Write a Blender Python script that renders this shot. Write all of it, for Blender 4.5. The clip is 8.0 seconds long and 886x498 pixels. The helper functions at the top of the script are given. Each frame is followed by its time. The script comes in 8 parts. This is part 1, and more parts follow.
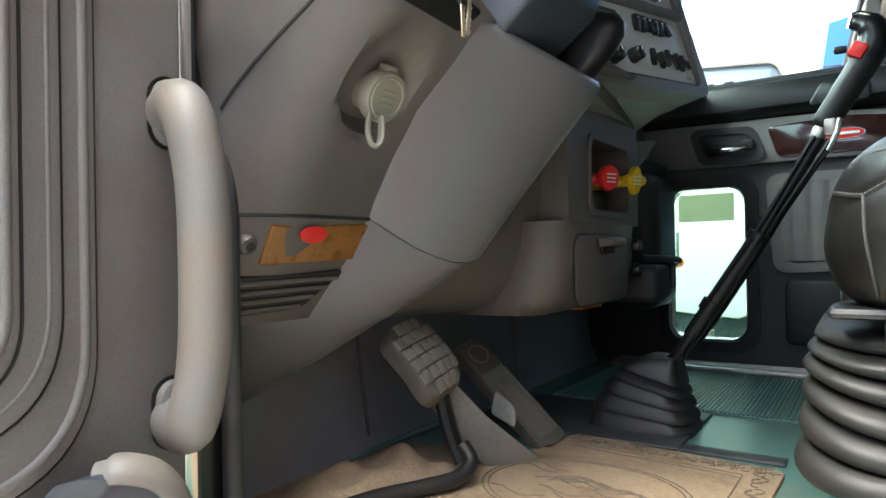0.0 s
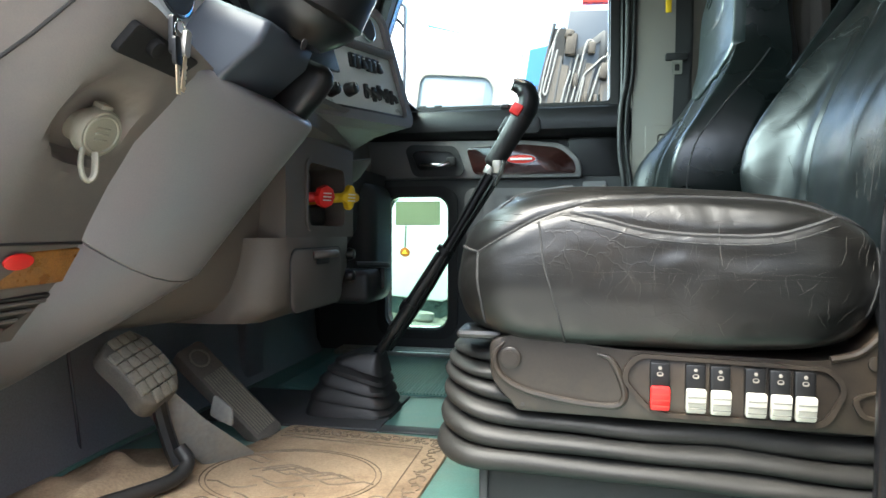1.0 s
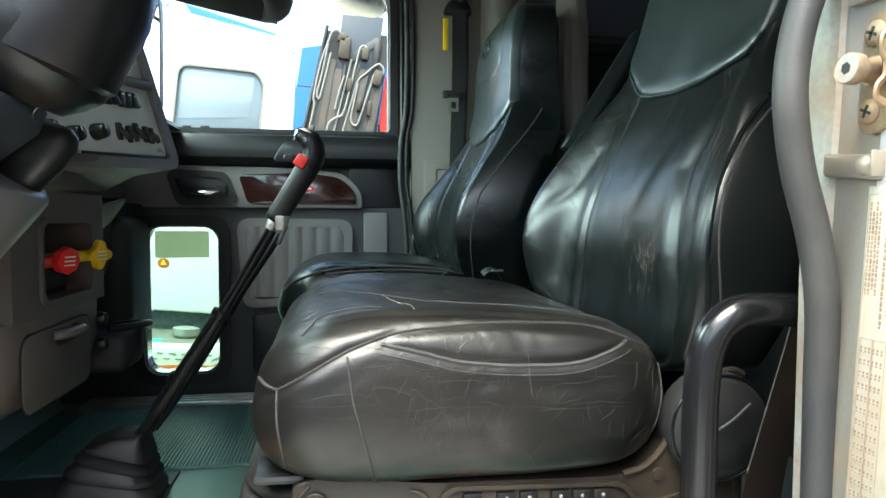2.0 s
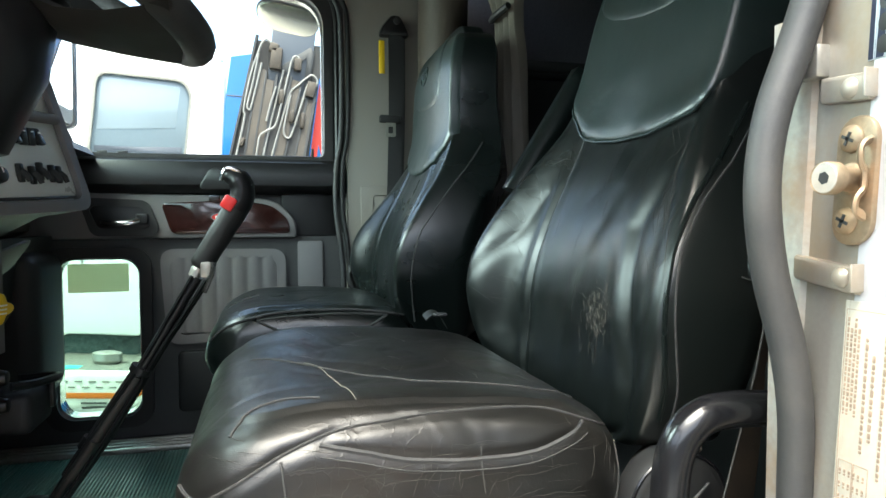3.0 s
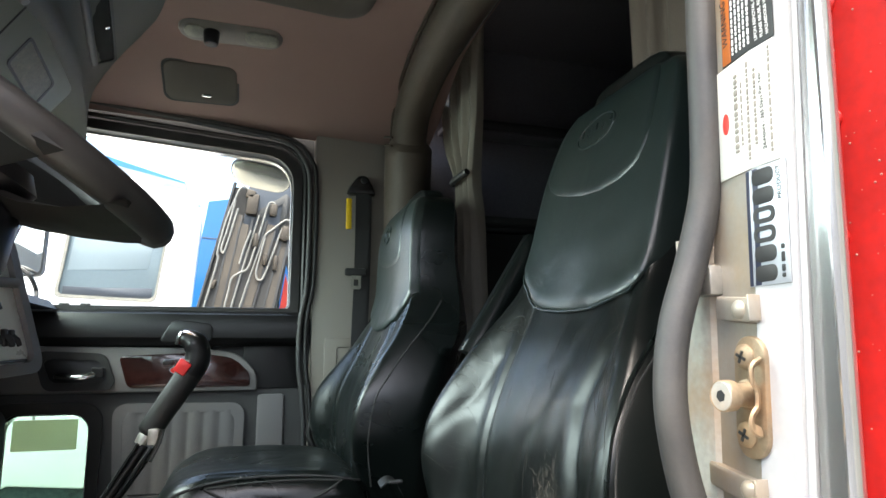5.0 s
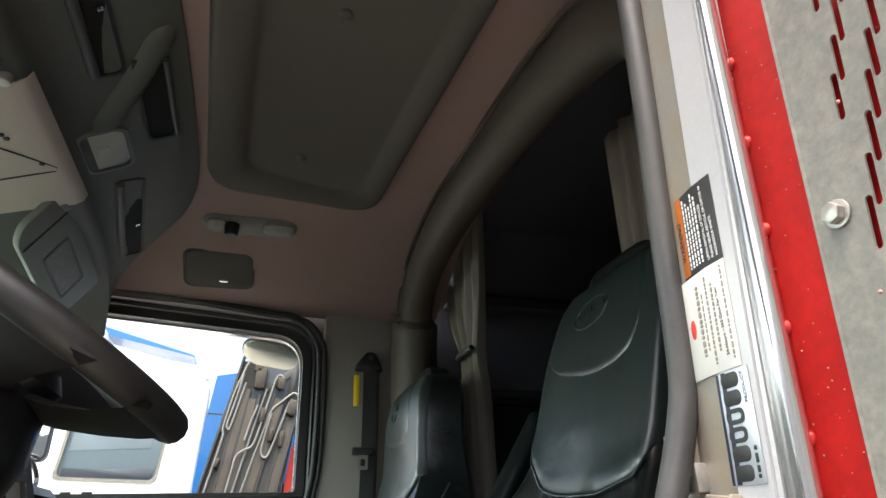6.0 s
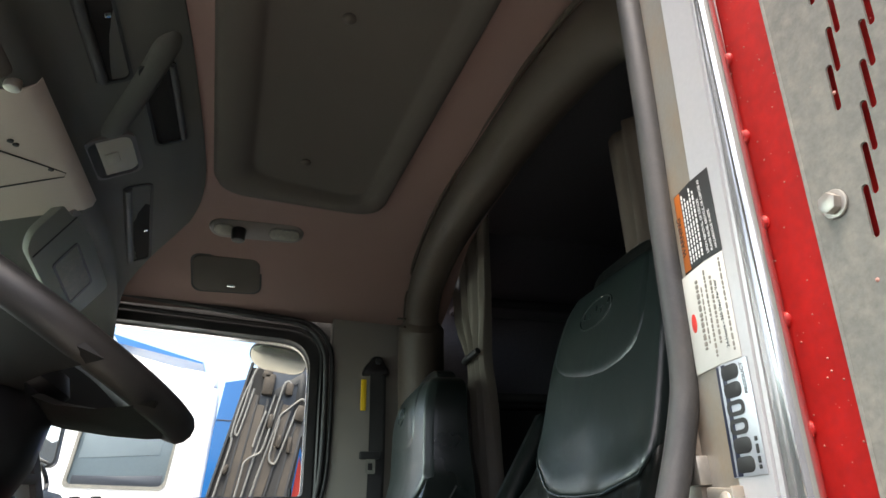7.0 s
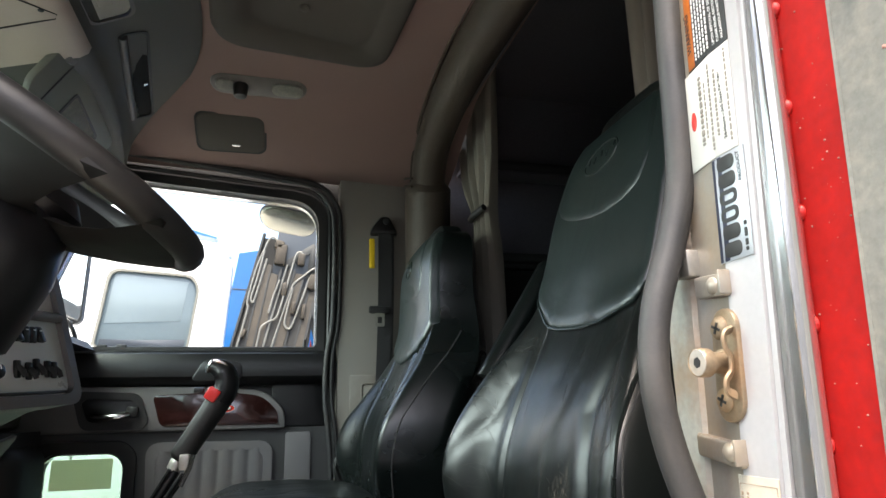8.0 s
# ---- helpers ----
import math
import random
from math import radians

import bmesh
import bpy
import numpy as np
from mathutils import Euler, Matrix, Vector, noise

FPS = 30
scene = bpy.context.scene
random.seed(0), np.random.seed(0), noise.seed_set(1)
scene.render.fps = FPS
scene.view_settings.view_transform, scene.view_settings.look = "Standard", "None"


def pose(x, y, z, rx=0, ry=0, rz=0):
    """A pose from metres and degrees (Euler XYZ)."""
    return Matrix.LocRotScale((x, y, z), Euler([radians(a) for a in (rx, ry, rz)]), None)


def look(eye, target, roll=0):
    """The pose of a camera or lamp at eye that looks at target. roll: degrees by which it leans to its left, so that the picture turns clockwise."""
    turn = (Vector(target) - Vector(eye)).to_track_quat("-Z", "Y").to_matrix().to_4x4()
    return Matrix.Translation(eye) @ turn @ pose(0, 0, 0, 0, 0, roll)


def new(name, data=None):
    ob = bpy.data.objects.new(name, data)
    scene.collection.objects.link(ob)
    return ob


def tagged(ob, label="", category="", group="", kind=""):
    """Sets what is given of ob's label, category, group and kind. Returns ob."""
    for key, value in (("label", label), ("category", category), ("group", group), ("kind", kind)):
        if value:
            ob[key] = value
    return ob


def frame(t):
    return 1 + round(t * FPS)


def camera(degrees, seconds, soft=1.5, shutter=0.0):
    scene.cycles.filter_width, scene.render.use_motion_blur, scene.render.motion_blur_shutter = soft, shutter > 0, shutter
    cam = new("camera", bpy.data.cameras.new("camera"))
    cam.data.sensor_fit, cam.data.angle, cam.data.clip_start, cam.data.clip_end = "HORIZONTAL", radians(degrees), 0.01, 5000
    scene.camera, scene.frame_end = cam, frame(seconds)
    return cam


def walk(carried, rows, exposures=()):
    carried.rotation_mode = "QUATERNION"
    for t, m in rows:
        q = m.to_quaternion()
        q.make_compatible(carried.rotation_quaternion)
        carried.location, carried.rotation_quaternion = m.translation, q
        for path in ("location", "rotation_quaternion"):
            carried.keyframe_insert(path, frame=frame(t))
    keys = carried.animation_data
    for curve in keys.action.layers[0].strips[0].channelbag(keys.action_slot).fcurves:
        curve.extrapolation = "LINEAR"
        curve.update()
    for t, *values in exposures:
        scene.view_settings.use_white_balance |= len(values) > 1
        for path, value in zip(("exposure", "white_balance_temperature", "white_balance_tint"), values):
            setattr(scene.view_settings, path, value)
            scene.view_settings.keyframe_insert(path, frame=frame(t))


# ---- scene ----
cam = camera(69.5, 8.0)
PATH = [
    (0, (-0.002, -0.009, 0.42), (-1.121, 1.648, 0.438), -1.1),
    (0.5, (0.039, -0.078, 0.479), (-0.627, 1.807, 0.438), -0.1),
    (1, (0.105, -0.13, 0.492), (-0.283, 1.831, 0.437), 0.1),
    (1.5, (0.09, -0.091, 0.563), (0.032, 1.906, 0.477), -0.3),
    (2, (0.058, -0.044, 0.659), (0.384, 1.927, 0.56), 0.2),
    (2.2, (0.049, -0.019, 0.687), (0.462, 1.935, 0.588), 0.1),
    (3.5, (0.074, 0.025, 0.756), (0.609, 1.951, 0.686), -0.3),
    (4, (0.086, 0.022, 0.77), (0.642, 1.943, 0.764), -0.5),
    (4.2, (0.09, 0.018, 0.776), (0.654, 1.937, 0.804), -0.5),
    (5.3, (0.092, -0.04, 0.813), (0.67, 1.808, 1.313), -0.5),
    (5.5, (0.09, -0.056, 0.819), (0.653, 1.759, 1.443), -0.8),
    (6, (0.081, -0.088, 0.824), (0.61, 1.661, 1.637), -1.5),
    (6.5, (0.081, -0.101, 0.826), (0.595, 1.633, 1.68), -1.8),
    (7, (0.087, -0.09, 0.812), (0.591, 1.657, 1.645), -1.6),
    (7.5, (0.093, -0.081, 0.783), (0.596, 1.73, 1.465), -1.3),
    (8, (0.104, -0.069, 0.74), (0.601, 1.806, 1.225), -1.3),
]
EXPOSURES = [(0.0, 2.95, 6250, 2), (1.0, 3.18, 6150, 1), (2.0, 2.84, 6300, -1), (3.5, 2.86, 6400, 2), (4.2, 2.81, 6450, 4), (5.5, 2.54, 6750, 10), (6.5, 2.0, 6800, 11), (7.0, 2.05, 6800, 11), (7.5, 2.25, 6800, 11), (8.0, 2.45, 6800, 11)]
walk(cam, [(t, look(eye, target, roll)) for t, eye, target, roll in PATH], EXPOSURES)
SKY, SUN = 0.15, 0.9

import itertools
from functools import partial
from mathutils.bvhtree import BVHTree

# ---------- world, sun ----------
world = bpy.data.worlds.new("sky")
scene.world = world
world.use_nodes = True
_n = world.node_tree.nodes
_sky = _n.new("ShaderNodeTexSky")
_sky.sky_type = "NISHITA"
_sky.sun_disc = False
_sky.sun_elevation, _sky.sun_rotation = radians(68), radians(202)
_sky.air_density, _sky.dust_density, _sky.ozone_density = 1.0, 6.0, 1.0
world.node_tree.links.new(_sky.outputs["Color"], _n["Background"].inputs["Color"])
_n["Background"].inputs["Strength"].default_value = SKY
sun = new("sun", bpy.data.lights.new("sun", "SUN"))
sun.data.energy, sun.data.angle, sun.data.color = SUN, radians(45), (1.0, 0.985, 0.96)
sun.matrix_world = look((0, 0, 0), (0.15, 0.38, -1.0))

# the sky's light through the windscreen
glow = new("windscreen_daylight", bpy.data.lights.new("windscreen_daylight", "AREA"))
glow.data.shape, glow.data.size, glow.data.size_y = "RECTANGLE", 1.5, 0.5
glow.data.energy, glow.data.spread, glow.data.color = 3.2, radians(110), (0.84, 1.0, 0.97)
glow.matrix_world = look((-0.655, 1.33, 1.24), (0.205, 1.33, 0.62))

# ---------- materials ----------


def mat(name, col, rough=0.5, metal=0.0, var=0.25, scale=6.0, fine=120.0, bump=0.15, bscale=0.002,
        dirt=None, dirt_amt=0.0, dirt_scale=3.0, coat=0.0, spec=0.5, rvar=0.12, rnd=0.0, stretch=None):
    """A surface with stains at a large scale, grain at a fine one, and relief."""
    m = bpy.data.materials.new(name)
    m.use_nodes = True
    nt = m.node_tree
    N, L = nt.nodes, nt.links
    b = N["Principled BSDF"]
    tc = N.new("ShaderNodeTexCoord")
    mp = N.new("ShaderNodeMapping")
    L.new(tc.outputs["Object"], mp.inputs["Vector"])
    if stretch:
        mp.inputs["Scale"].default_value = stretch
    big = N.new("ShaderNodeTexNoise")
    big.inputs["Scale"].default_value, big.inputs["Detail"].default_value = scale, 6.0
    fin = N.new("ShaderNodeTexNoise")
    fin.inputs["Scale"].default_value, fin.inputs["Detail"].default_value = fine, 3.0
    for t in (big, fin):
        L.new(mp.outputs["Vector"], t.inputs["Vector"])
    mix = N.new("ShaderNodeMix")
    mix.data_type = "RGBA"
    mix.inputs["A"].default_value = (*[c * (1 - var) for c in col], 1)
    mix.inputs["B"].default_value = (*[min(1, c * (1 + var)) for c in col], 1)
    L.new(big.outputs["Fac"], mix.inputs["Factor"])
    out = mix.outputs["Result"]
    g = N.new("ShaderNodeMix")
    g.data_type, g.blend_type = "RGBA", "OVERLAY"
    g.inputs["Factor"].default_value = min(0.6, var)
    L.new(out, g.inputs["A"])
    L.new(fin.outputs["Fac"], g.inputs["B"])
    out = g.outputs["Result"]
    if dirt:
        dn = N.new("ShaderNodeTexNoise")
        dn.inputs["Scale"].default_value, dn.inputs["Detail"].default_value, dn.inputs["Roughness"].default_value = dirt_scale, 8.0, 0.65
        L.new(tc.outputs["Object"], dn.inputs["Vector"])
        ramp = N.new("ShaderNodeMapRange")
        ramp.inputs["From Min"].default_value, ramp.inputs["From Max"].default_value = 0.45, 0.75
        ramp.inputs["To Max"].default_value = dirt_amt
        L.new(dn.outputs["Fac"], ramp.inputs["Value"])
        d = N.new("ShaderNodeMix")
        d.data_type = "RGBA"
        L.new(ramp.outputs["Result"], d.inputs["Factor"])
        L.new(out, d.inputs["A"])
        d.inputs["B"].default_value = (*dirt, 1)
        out = d.outputs["Result"]
    if rnd:
        oi = N.new("ShaderNodeObjectInfo")
        hs = N.new("ShaderNodeHueSaturation")
        mr = N.new("ShaderNodeMapRange")
        mr.inputs["To Min"].default_value, mr.inputs["To Max"].default_value = 1 - rnd, 1 + rnd
        L.new(oi.outputs["Random"], mr.inputs["Value"])
        L.new(mr.outputs["Result"], hs.inputs["Value"])
        L.new(out, hs.inputs["Color"])
        out = hs.outputs["Color"]
    L.new(out, b.inputs["Base Color"])
    rr = N.new("ShaderNodeMapRange")
    rr.inputs["To Min"].default_value, rr.inputs["To Max"].default_value = max(0.02, rough - rvar), min(1, rough + rvar)
    L.new(big.outputs["Fac"], rr.inputs["Value"])
    L.new(rr.outputs["Result"], b.inputs["Roughness"])
    b.inputs["Metallic"].default_value = metal
    b.inputs["Specular IOR Level"].default_value = spec
    if coat:
        b.inputs["Coat Weight"].default_value, b.inputs["Coat Roughness"].default_value = coat, 0.08
    if bump:
        bp = N.new("ShaderNodeBump")
        bp.inputs["Strength"].default_value, bp.inputs["Distance"].default_value = bump, bscale
        L.new(fin.outputs["Fac"], bp.inputs["Height"])
        L.new(bp.outputs["Normal"], b.inputs["Normal"])
    return m


def leather(name, col, rough, wrinkle, tint=(0.1, 0.085, 0.07), worn=0.25, spec=0.7):
    """Smooth black leather: pores, soft folds and fine creases."""
    m = bpy.data.materials.new(name)
    m.use_nodes = True
    N, L = m.node_tree.nodes, m.node_tree.links
    b = N["Principled BSDF"]
    tc = N.new("ShaderNodeTexCoord")
    pores = N.new("ShaderNodeTexVoronoi")
    pores.inputs["Scale"].default_value = 700
    folds = N.new("ShaderNodeTexNoise")
    folds.inputs["Scale"].default_value, folds.inputs["Detail"].default_value, folds.inputs["Distortion"].default_value = 6, 3, 0.6
    warp = N.new("ShaderNodeTexNoise")
    warp.inputs["Scale"].default_value, warp.inputs["Detail"].default_value = 14, 4
    L.new(tc.outputs["Object"], warp.inputs["Vector"])
    shift = N.new("ShaderNodeMix")
    shift.data_type, shift.blend_type = "RGBA", "LINEAR_LIGHT"
    shift.inputs["Factor"].default_value = 0.05
    L.new(tc.outputs["Object"], shift.inputs["A"])
    L.new(warp.outputs["Color"], shift.inputs["B"])
    cells = N.new("ShaderNodeTexVoronoi")
    cells.feature = "DISTANCE_TO_EDGE"
    cells.inputs["Scale"].default_value = 26
    L.new(shift.outputs["Result"], cells.inputs["Vector"])
    crease = N.new("ShaderNodeMapRange")
    crease.inputs["From Min"].default_value, crease.inputs["From Max"].default_value = 0.035, 0.0
    L.new(cells.outputs["Distance"], crease.inputs["Value"])
    grain = N.new("ShaderNodeTexNoise")
    grain.inputs["Scale"].default_value, grain.inputs["Detail"].default_value = 75, 4
    grain.inputs["Distortion"].default_value = 1.5
    mask = N.new("ShaderNodeTexNoise")
    mask.inputs["Scale"].default_value, mask.inputs["Detail"].default_value = 4.5, 3
    for t in (pores, folds, grain, mask):
        L.new(tc.outputs["Object"], t.inputs["Vector"])
    mr = N.new("ShaderNodeMapRange")
    mr.inputs["From Min"].default_value, mr.inputs["From Max"].default_value = 0.52, 0.75
    L.new(mask.outputs["Fac"], mr.inputs["Value"])
    mul = N.new("ShaderNodeMath")
    mul.operation = "MULTIPLY"
    L.new(mr.outputs["Result"], mul.inputs[0])
    L.new(crease.outputs["Result"], mul.inputs[1])
    bumps = []
    for src, strength, dist in ((folds.outputs["Fac"], 0.22 * wrinkle, 0.02), (mul.outputs["Value"], 0.18 * wrinkle, 0.001), (grain.outputs["Fac"], 0.09 * wrinkle, 0.0014), (pores.outputs["Distance"], 0.12, 0.0006)):
        bp = N.new("ShaderNodeBump")
        bp.inputs["Strength"].default_value, bp.inputs["Distance"].default_value = min(1, strength), dist
        L.new(src, bp.inputs["Height"])
        if bumps:
            L.new(bumps[-1].outputs["Normal"], bp.inputs["Normal"])
        bumps.append(bp)
    L.new(bumps[-1].outputs["Normal"], b.inputs["Normal"])
    b.inputs["Specular IOR Level"].default_value = spec
    mix = N.new("ShaderNodeMix")
    mix.data_type = "RGBA"
    mix.inputs["A"].default_value = (*col, 1)
    mix.inputs["B"].default_value = (*tint, 1)
    w = N.new("ShaderNodeMath")
    w.operation = "MULTIPLY"
    w.inputs[1].default_value = worn
    L.new(mr.outputs["Result"], w.inputs[0])
    L.new(w.outputs["Value"], mix.inputs["Factor"])
    cr = N.new("ShaderNodeMapRange")
    cr.inputs["From Min"].default_value, cr.inputs["From Max"].default_value, cr.inputs["To Max"].default_value = 0.1, 1.0, min(1.0, worn * 0.14)
    L.new(mul.outputs["Value"], cr.inputs["Value"])
    mix2 = N.new("ShaderNodeMix")
    mix2.data_type = "RGBA"
    L.new(mix.outputs["Result"], mix2.inputs["A"])
    mix2.inputs["B"].default_value = (*[c * 2.6 for c in tint], 1)
    L.new(cr.outputs["Result"], mix2.inputs["Factor"])
    L.new(mix2.outputs["Result"], b.inputs["Base Color"])
    r2 = N.new("ShaderNodeMapRange")
    r2.inputs["To Min"].default_value, r2.inputs["To Max"].default_value = rough - 0.07, rough + 0.14
    L.new(folds.outputs["Fac"], r2.inputs["Value"])
    L.new(r2.outputs["Result"], b.inputs["Roughness"])
    return m


def glass(name, tint=(1, 1, 1), rough=0.0):
    m = bpy.data.materials.new(name)
    m.use_nodes = True
    b = m.node_tree.nodes["Principled BSDF"]
    b.inputs["Base Color"].default_value = (*tint, 1)
    b.inputs["Transmission Weight"].default_value = 1.0
    b.inputs["Roughness"].default_value = rough
    b.inputs["IOR"].default_value = 1.1
    return m


TAUPE = mat("taupe_plastic", (0.095, 0.088, 0.084), 0.42, var=0.14, scale=5, fine=500, bump=0.25, bscale=0.0006, dirt=(0.25, 0.2, 0.15), dirt_amt=0.35)
TRIM = mat("grey_trim_plastic", (0.14, 0.135, 0.14), 0.5, var=0.12, scale=6, fine=500, bump=0.25, bscale=0.0006, dirt=(0.24, 0.19, 0.13), dirt_amt=0.3)
DOORTRIM = mat("dusty_door_plastic", (0.152, 0.147, 0.140), 0.5, var=0.28, scale=4, fine=450, bump=0.3, bscale=0.0006, dirt=(0.12, 0.09, 0.06), dirt_amt=0.55, dirt_scale=5)
DASHBROWN = mat("dark_brown_dash_plastic", (0.096, 0.084, 0.076), 0.46, var=0.14, scale=5, fine=500, bump=0.25, bscale=0.0006, dirt=(0.16, 0.13, 0.10), dirt_amt=0.25)
GRIP = mat("pale_grip_plastic", (0.158, 0.152, 0.140), 0.55, var=0.18, scale=7, fine=400, bump=0.2, bscale=0.0005, dirt=(0.20, 0.125, 0.065), dirt_amt=0.7, dirt_scale=7)
KICK = mat("blue_grey_carpet_vinyl", (0.175, 0.187, 0.210), 0.6, var=0.25, scale=5, fine=300, bump=0.3, bscale=0.001, dirt=(0.2, 0.18, 0.15), dirt_amt=0.3)
BLOCKWALL = mat("grey_sky_block_wall", (0.16, 0.16, 0.155), 0.9, var=0.2, scale=1.0, fine=30)
TREADLE = mat("dusty_grey_aluminium", (0.19, 0.195, 0.185), 0.6, metal=0.2, var=0.25, scale=14, dirt=(0.3, 0.24, 0.16), dirt_amt=0.5, dirt_scale=10)
COLUMN = mat("blue_grey_plastic", (0.036, 0.043, 0.055), 0.38, var=0.12, scale=5, fine=500, bump=0.15, bscale=0.0005)
CHAR = mat("charcoal_plastic", (0.0155, 0.016, 0.0165), 0.55, var=0.2, scale=6, fine=500, bump=0.25, bscale=0.0006)
DARKGREY = mat("dark_grey_plastic", (0.040, 0.041, 0.042), 0.5, var=0.15, scale=6, fine=500, bump=0.25, bscale=0.0006)
SEATPLASTIC = mat("brown_black_plastic", (0.022, 0.018, 0.015), 0.38, spec=0.4, var=0.2, scale=5, fine=300, bump=0.25, bscale=0.0006, dirt=(0.15, 0.11, 0.07), dirt_amt=0.4)
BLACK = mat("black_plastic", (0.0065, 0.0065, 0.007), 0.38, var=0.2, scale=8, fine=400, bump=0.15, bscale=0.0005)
GLOSSBLACK = mat("glossy_black_enamel", (0.007, 0.007, 0.008), 0.22, var=0.2, scale=12, fine=200, bump=0.05, bscale=0.0005)
RUBBER = mat("black_rubber", (0.014, 0.014, 0.014), 0.5, var=0.25, scale=9, fine=300, bump=0.3, bscale=0.0006, dirt=(0.07, 0.06, 0.05), dirt_amt=0.3)
SEALRUBBER = mat("grey_seal_rubber", (0.029, 0.030, 0.032), 0.55, var=0.2, scale=12, fine=350, bump=0.3, bscale=0.0006, dirt=(0.2, 0.17, 0.13), dirt_amt=0.3)
PEDAL = mat("dusty_pedal_rubber", (0.175, 0.160, 0.128), 0.75, var=0.3, scale=18, fine=300, bump=0.4, bscale=0.001, dirt=(0.05, 0.05, 0.048), dirt_amt=0.7, dirt_scale=18)
BELLOWS = mat("dusty_bellows_rubber", (0.014, 0.0138, 0.0132), 0.5, var=0.3, scale=9, fine=300, bump=0.3, bscale=0.0006, dirt=(0.05, 0.045, 0.038), dirt_amt=0.4, spec=0.3)
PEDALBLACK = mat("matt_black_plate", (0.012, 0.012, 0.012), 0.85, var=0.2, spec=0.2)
PEDALDARK = mat("dark_pedal_rubber", (0.075, 0.070, 0.060), 0.7, var=0.3, scale=18, fine=300, bump=0.4, bscale=0.001, dirt=(0.15, 0.13, 0.10), dirt_amt=0.5, dirt_scale=12)
FLOOR = mat("green_floor_rubber", (0.085, 0.185, 0.162), 0.36, var=0.25, scale=5, fine=250, bump=0.25, bscale=0.001, dirt=(0.2, 0.17, 0.12), dirt_amt=0.45, dirt_scale=6)
MATTAN = mat("tan_mat_rubber", (0.36, 0.265, 0.170), 0.75, var=0.4, scale=11, fine=200, bump=0.7, bscale=0.002, dirt=(0.10, 0.052, 0.024), dirt_amt=0.95, dirt_scale=6)
MATLINE = mat("mat_line_brown", (0.14, 0.105, 0.07), 0.8, var=0.3)
# brown-grey cloth, reddened to carry bounce light from the red body
HEAD = mat("red_bounce_headliner_cloth", (0.206, 0.134, 0.117), 0.9, var=0.08, scale=3, fine=700, bump=0.3, bscale=0.0008)
OVERHEAD = mat("grey_green_overhead_plastic", (0.060, 0.062, 0.054), 0.65, var=0.12, scale=5, fine=500, bump=0.3, bscale=0.0006)
BEIGE = mat("pale_beige_plastic", (0.46, 0.39, 0.335), 0.6, var=0.08, scale=4, fine=500, bump=0.2, bscale=0.0006)
VISOR = mat("grey_green_visor_vinyl", (0.17, 0.18, 0.16), 0.6, var=0.1, scale=5, fine=500, bump=0.3, bscale=0.0008)
HEADPAD = mat("dark_headliner_cloth", (0.066, 0.057, 0.048), 0.9, var=0.1, scale=3, fine=700, bump=0.3, bscale=0.0008)
WALLCLOTH = mat("grey_wall_vinyl", (0.172, 0.158, 0.142), 0.7, var=0.1, scale=4, fine=500, bump=0.3, bscale=0.0008, dirt=(0.2, 0.16, 0.11), dirt_amt=0.3)
VINYL = mat("grey_arch_vinyl", (0.058, 0.046, 0.036), 0.55, spec=0.25, var=0.12, scale=5, fine=400, bump=0.25, bscale=0.0008)
CURTAIN = mat("grey_curtain_cloth", (0.150, 0.134, 0.108), 0.7, var=0.15, scale=6, fine=600, bump=0.3, bscale=0.0008)
BROWNCURTAIN = mat("brown_curtain_cloth", (0.10, 0.075, 0.06), 0.8, var=0.15, scale=6, fine=600, bump=0.3, bscale=0.0008)
SLEEPER = mat("dark_sleeper_vinyl", (0.095, 0.095, 0.105), 0.8, var=0.2, scale=4)
LEATHER = leather("black_leather", (0.0030, 0.0050, 0.0046), 0.26, 0.55, (0.013, 0.016, 0.015), spec=0.55)
LEATHERWORN = leather("worn_black_leather", (0.0040, 0.0056, 0.0052), 0.28, 0.8, (0.022, 0.020, 0.018), 0.3, 0.50)
LEATHERSEAT = leather("brown_worn_black_leather", (0.0060, 0.0060, 0.0056), 0.33, 1.6, (0.032, 0.027, 0.022), 0.45, 0.52)
# paler and greener than LEATHER: the windows' teal light is put into the colour
LEATHERPAD = leather("window_lit_black_leather", (0.0110, 0.0180, 0.0166), 0.30, 0.7, worn=0.05, spec=0.70)
CREASE = mat("pale_leather_crease", (0.044, 0.041, 0.036), 0.6, var=0.3, scale=30, bump=0.0)
THREAD = mat("grey_thread", (0.050, 0.048, 0.045), 0.8, var=0.1)
DARKTHREAD = mat("dark_thread", (0.03, 0.03, 0.03), 0.7, var=0.1)
SCUFF = mat("scuffed_leather", (0.13, 0.12, 0.10), 0.8, var=0.3, scale=60)
CHROME = mat("chrome", (0.8, 0.8, 0.8), 0.12, metal=1.0, var=0.05, bump=0.0)
BRASS = mat("worn_brass", (0.62, 0.50, 0.34), 0.35, metal=0.7, var=0.2, scale=40)
STEEL = mat("worn_steel", (0.48, 0.47, 0.44), 0.42, metal=0.85, var=0.2, scale=20, dirt=(0.3, 0.2, 0.12), dirt_amt=0.5, dirt_scale=14)
RUST = mat("rust_stained_metal", (0.36, 0.345, 0.31), 0.6, metal=0.15, var=0.25, scale=14, fine=150, bump=0.3, bscale=0.001, dirt=(0.33, 0.19, 0.09), dirt_amt=0.9, dirt_scale=9)
PANELSILVER = mat("satin_silver_panel", (0.80, 0.83, 0.82), 0.3, metal=0.25, var=0.08, bump=0.05)
GREYINK = mat("faded_grey_ink", (0.24, 0.22, 0.19), 0.6, var=0.2, bump=0.0)
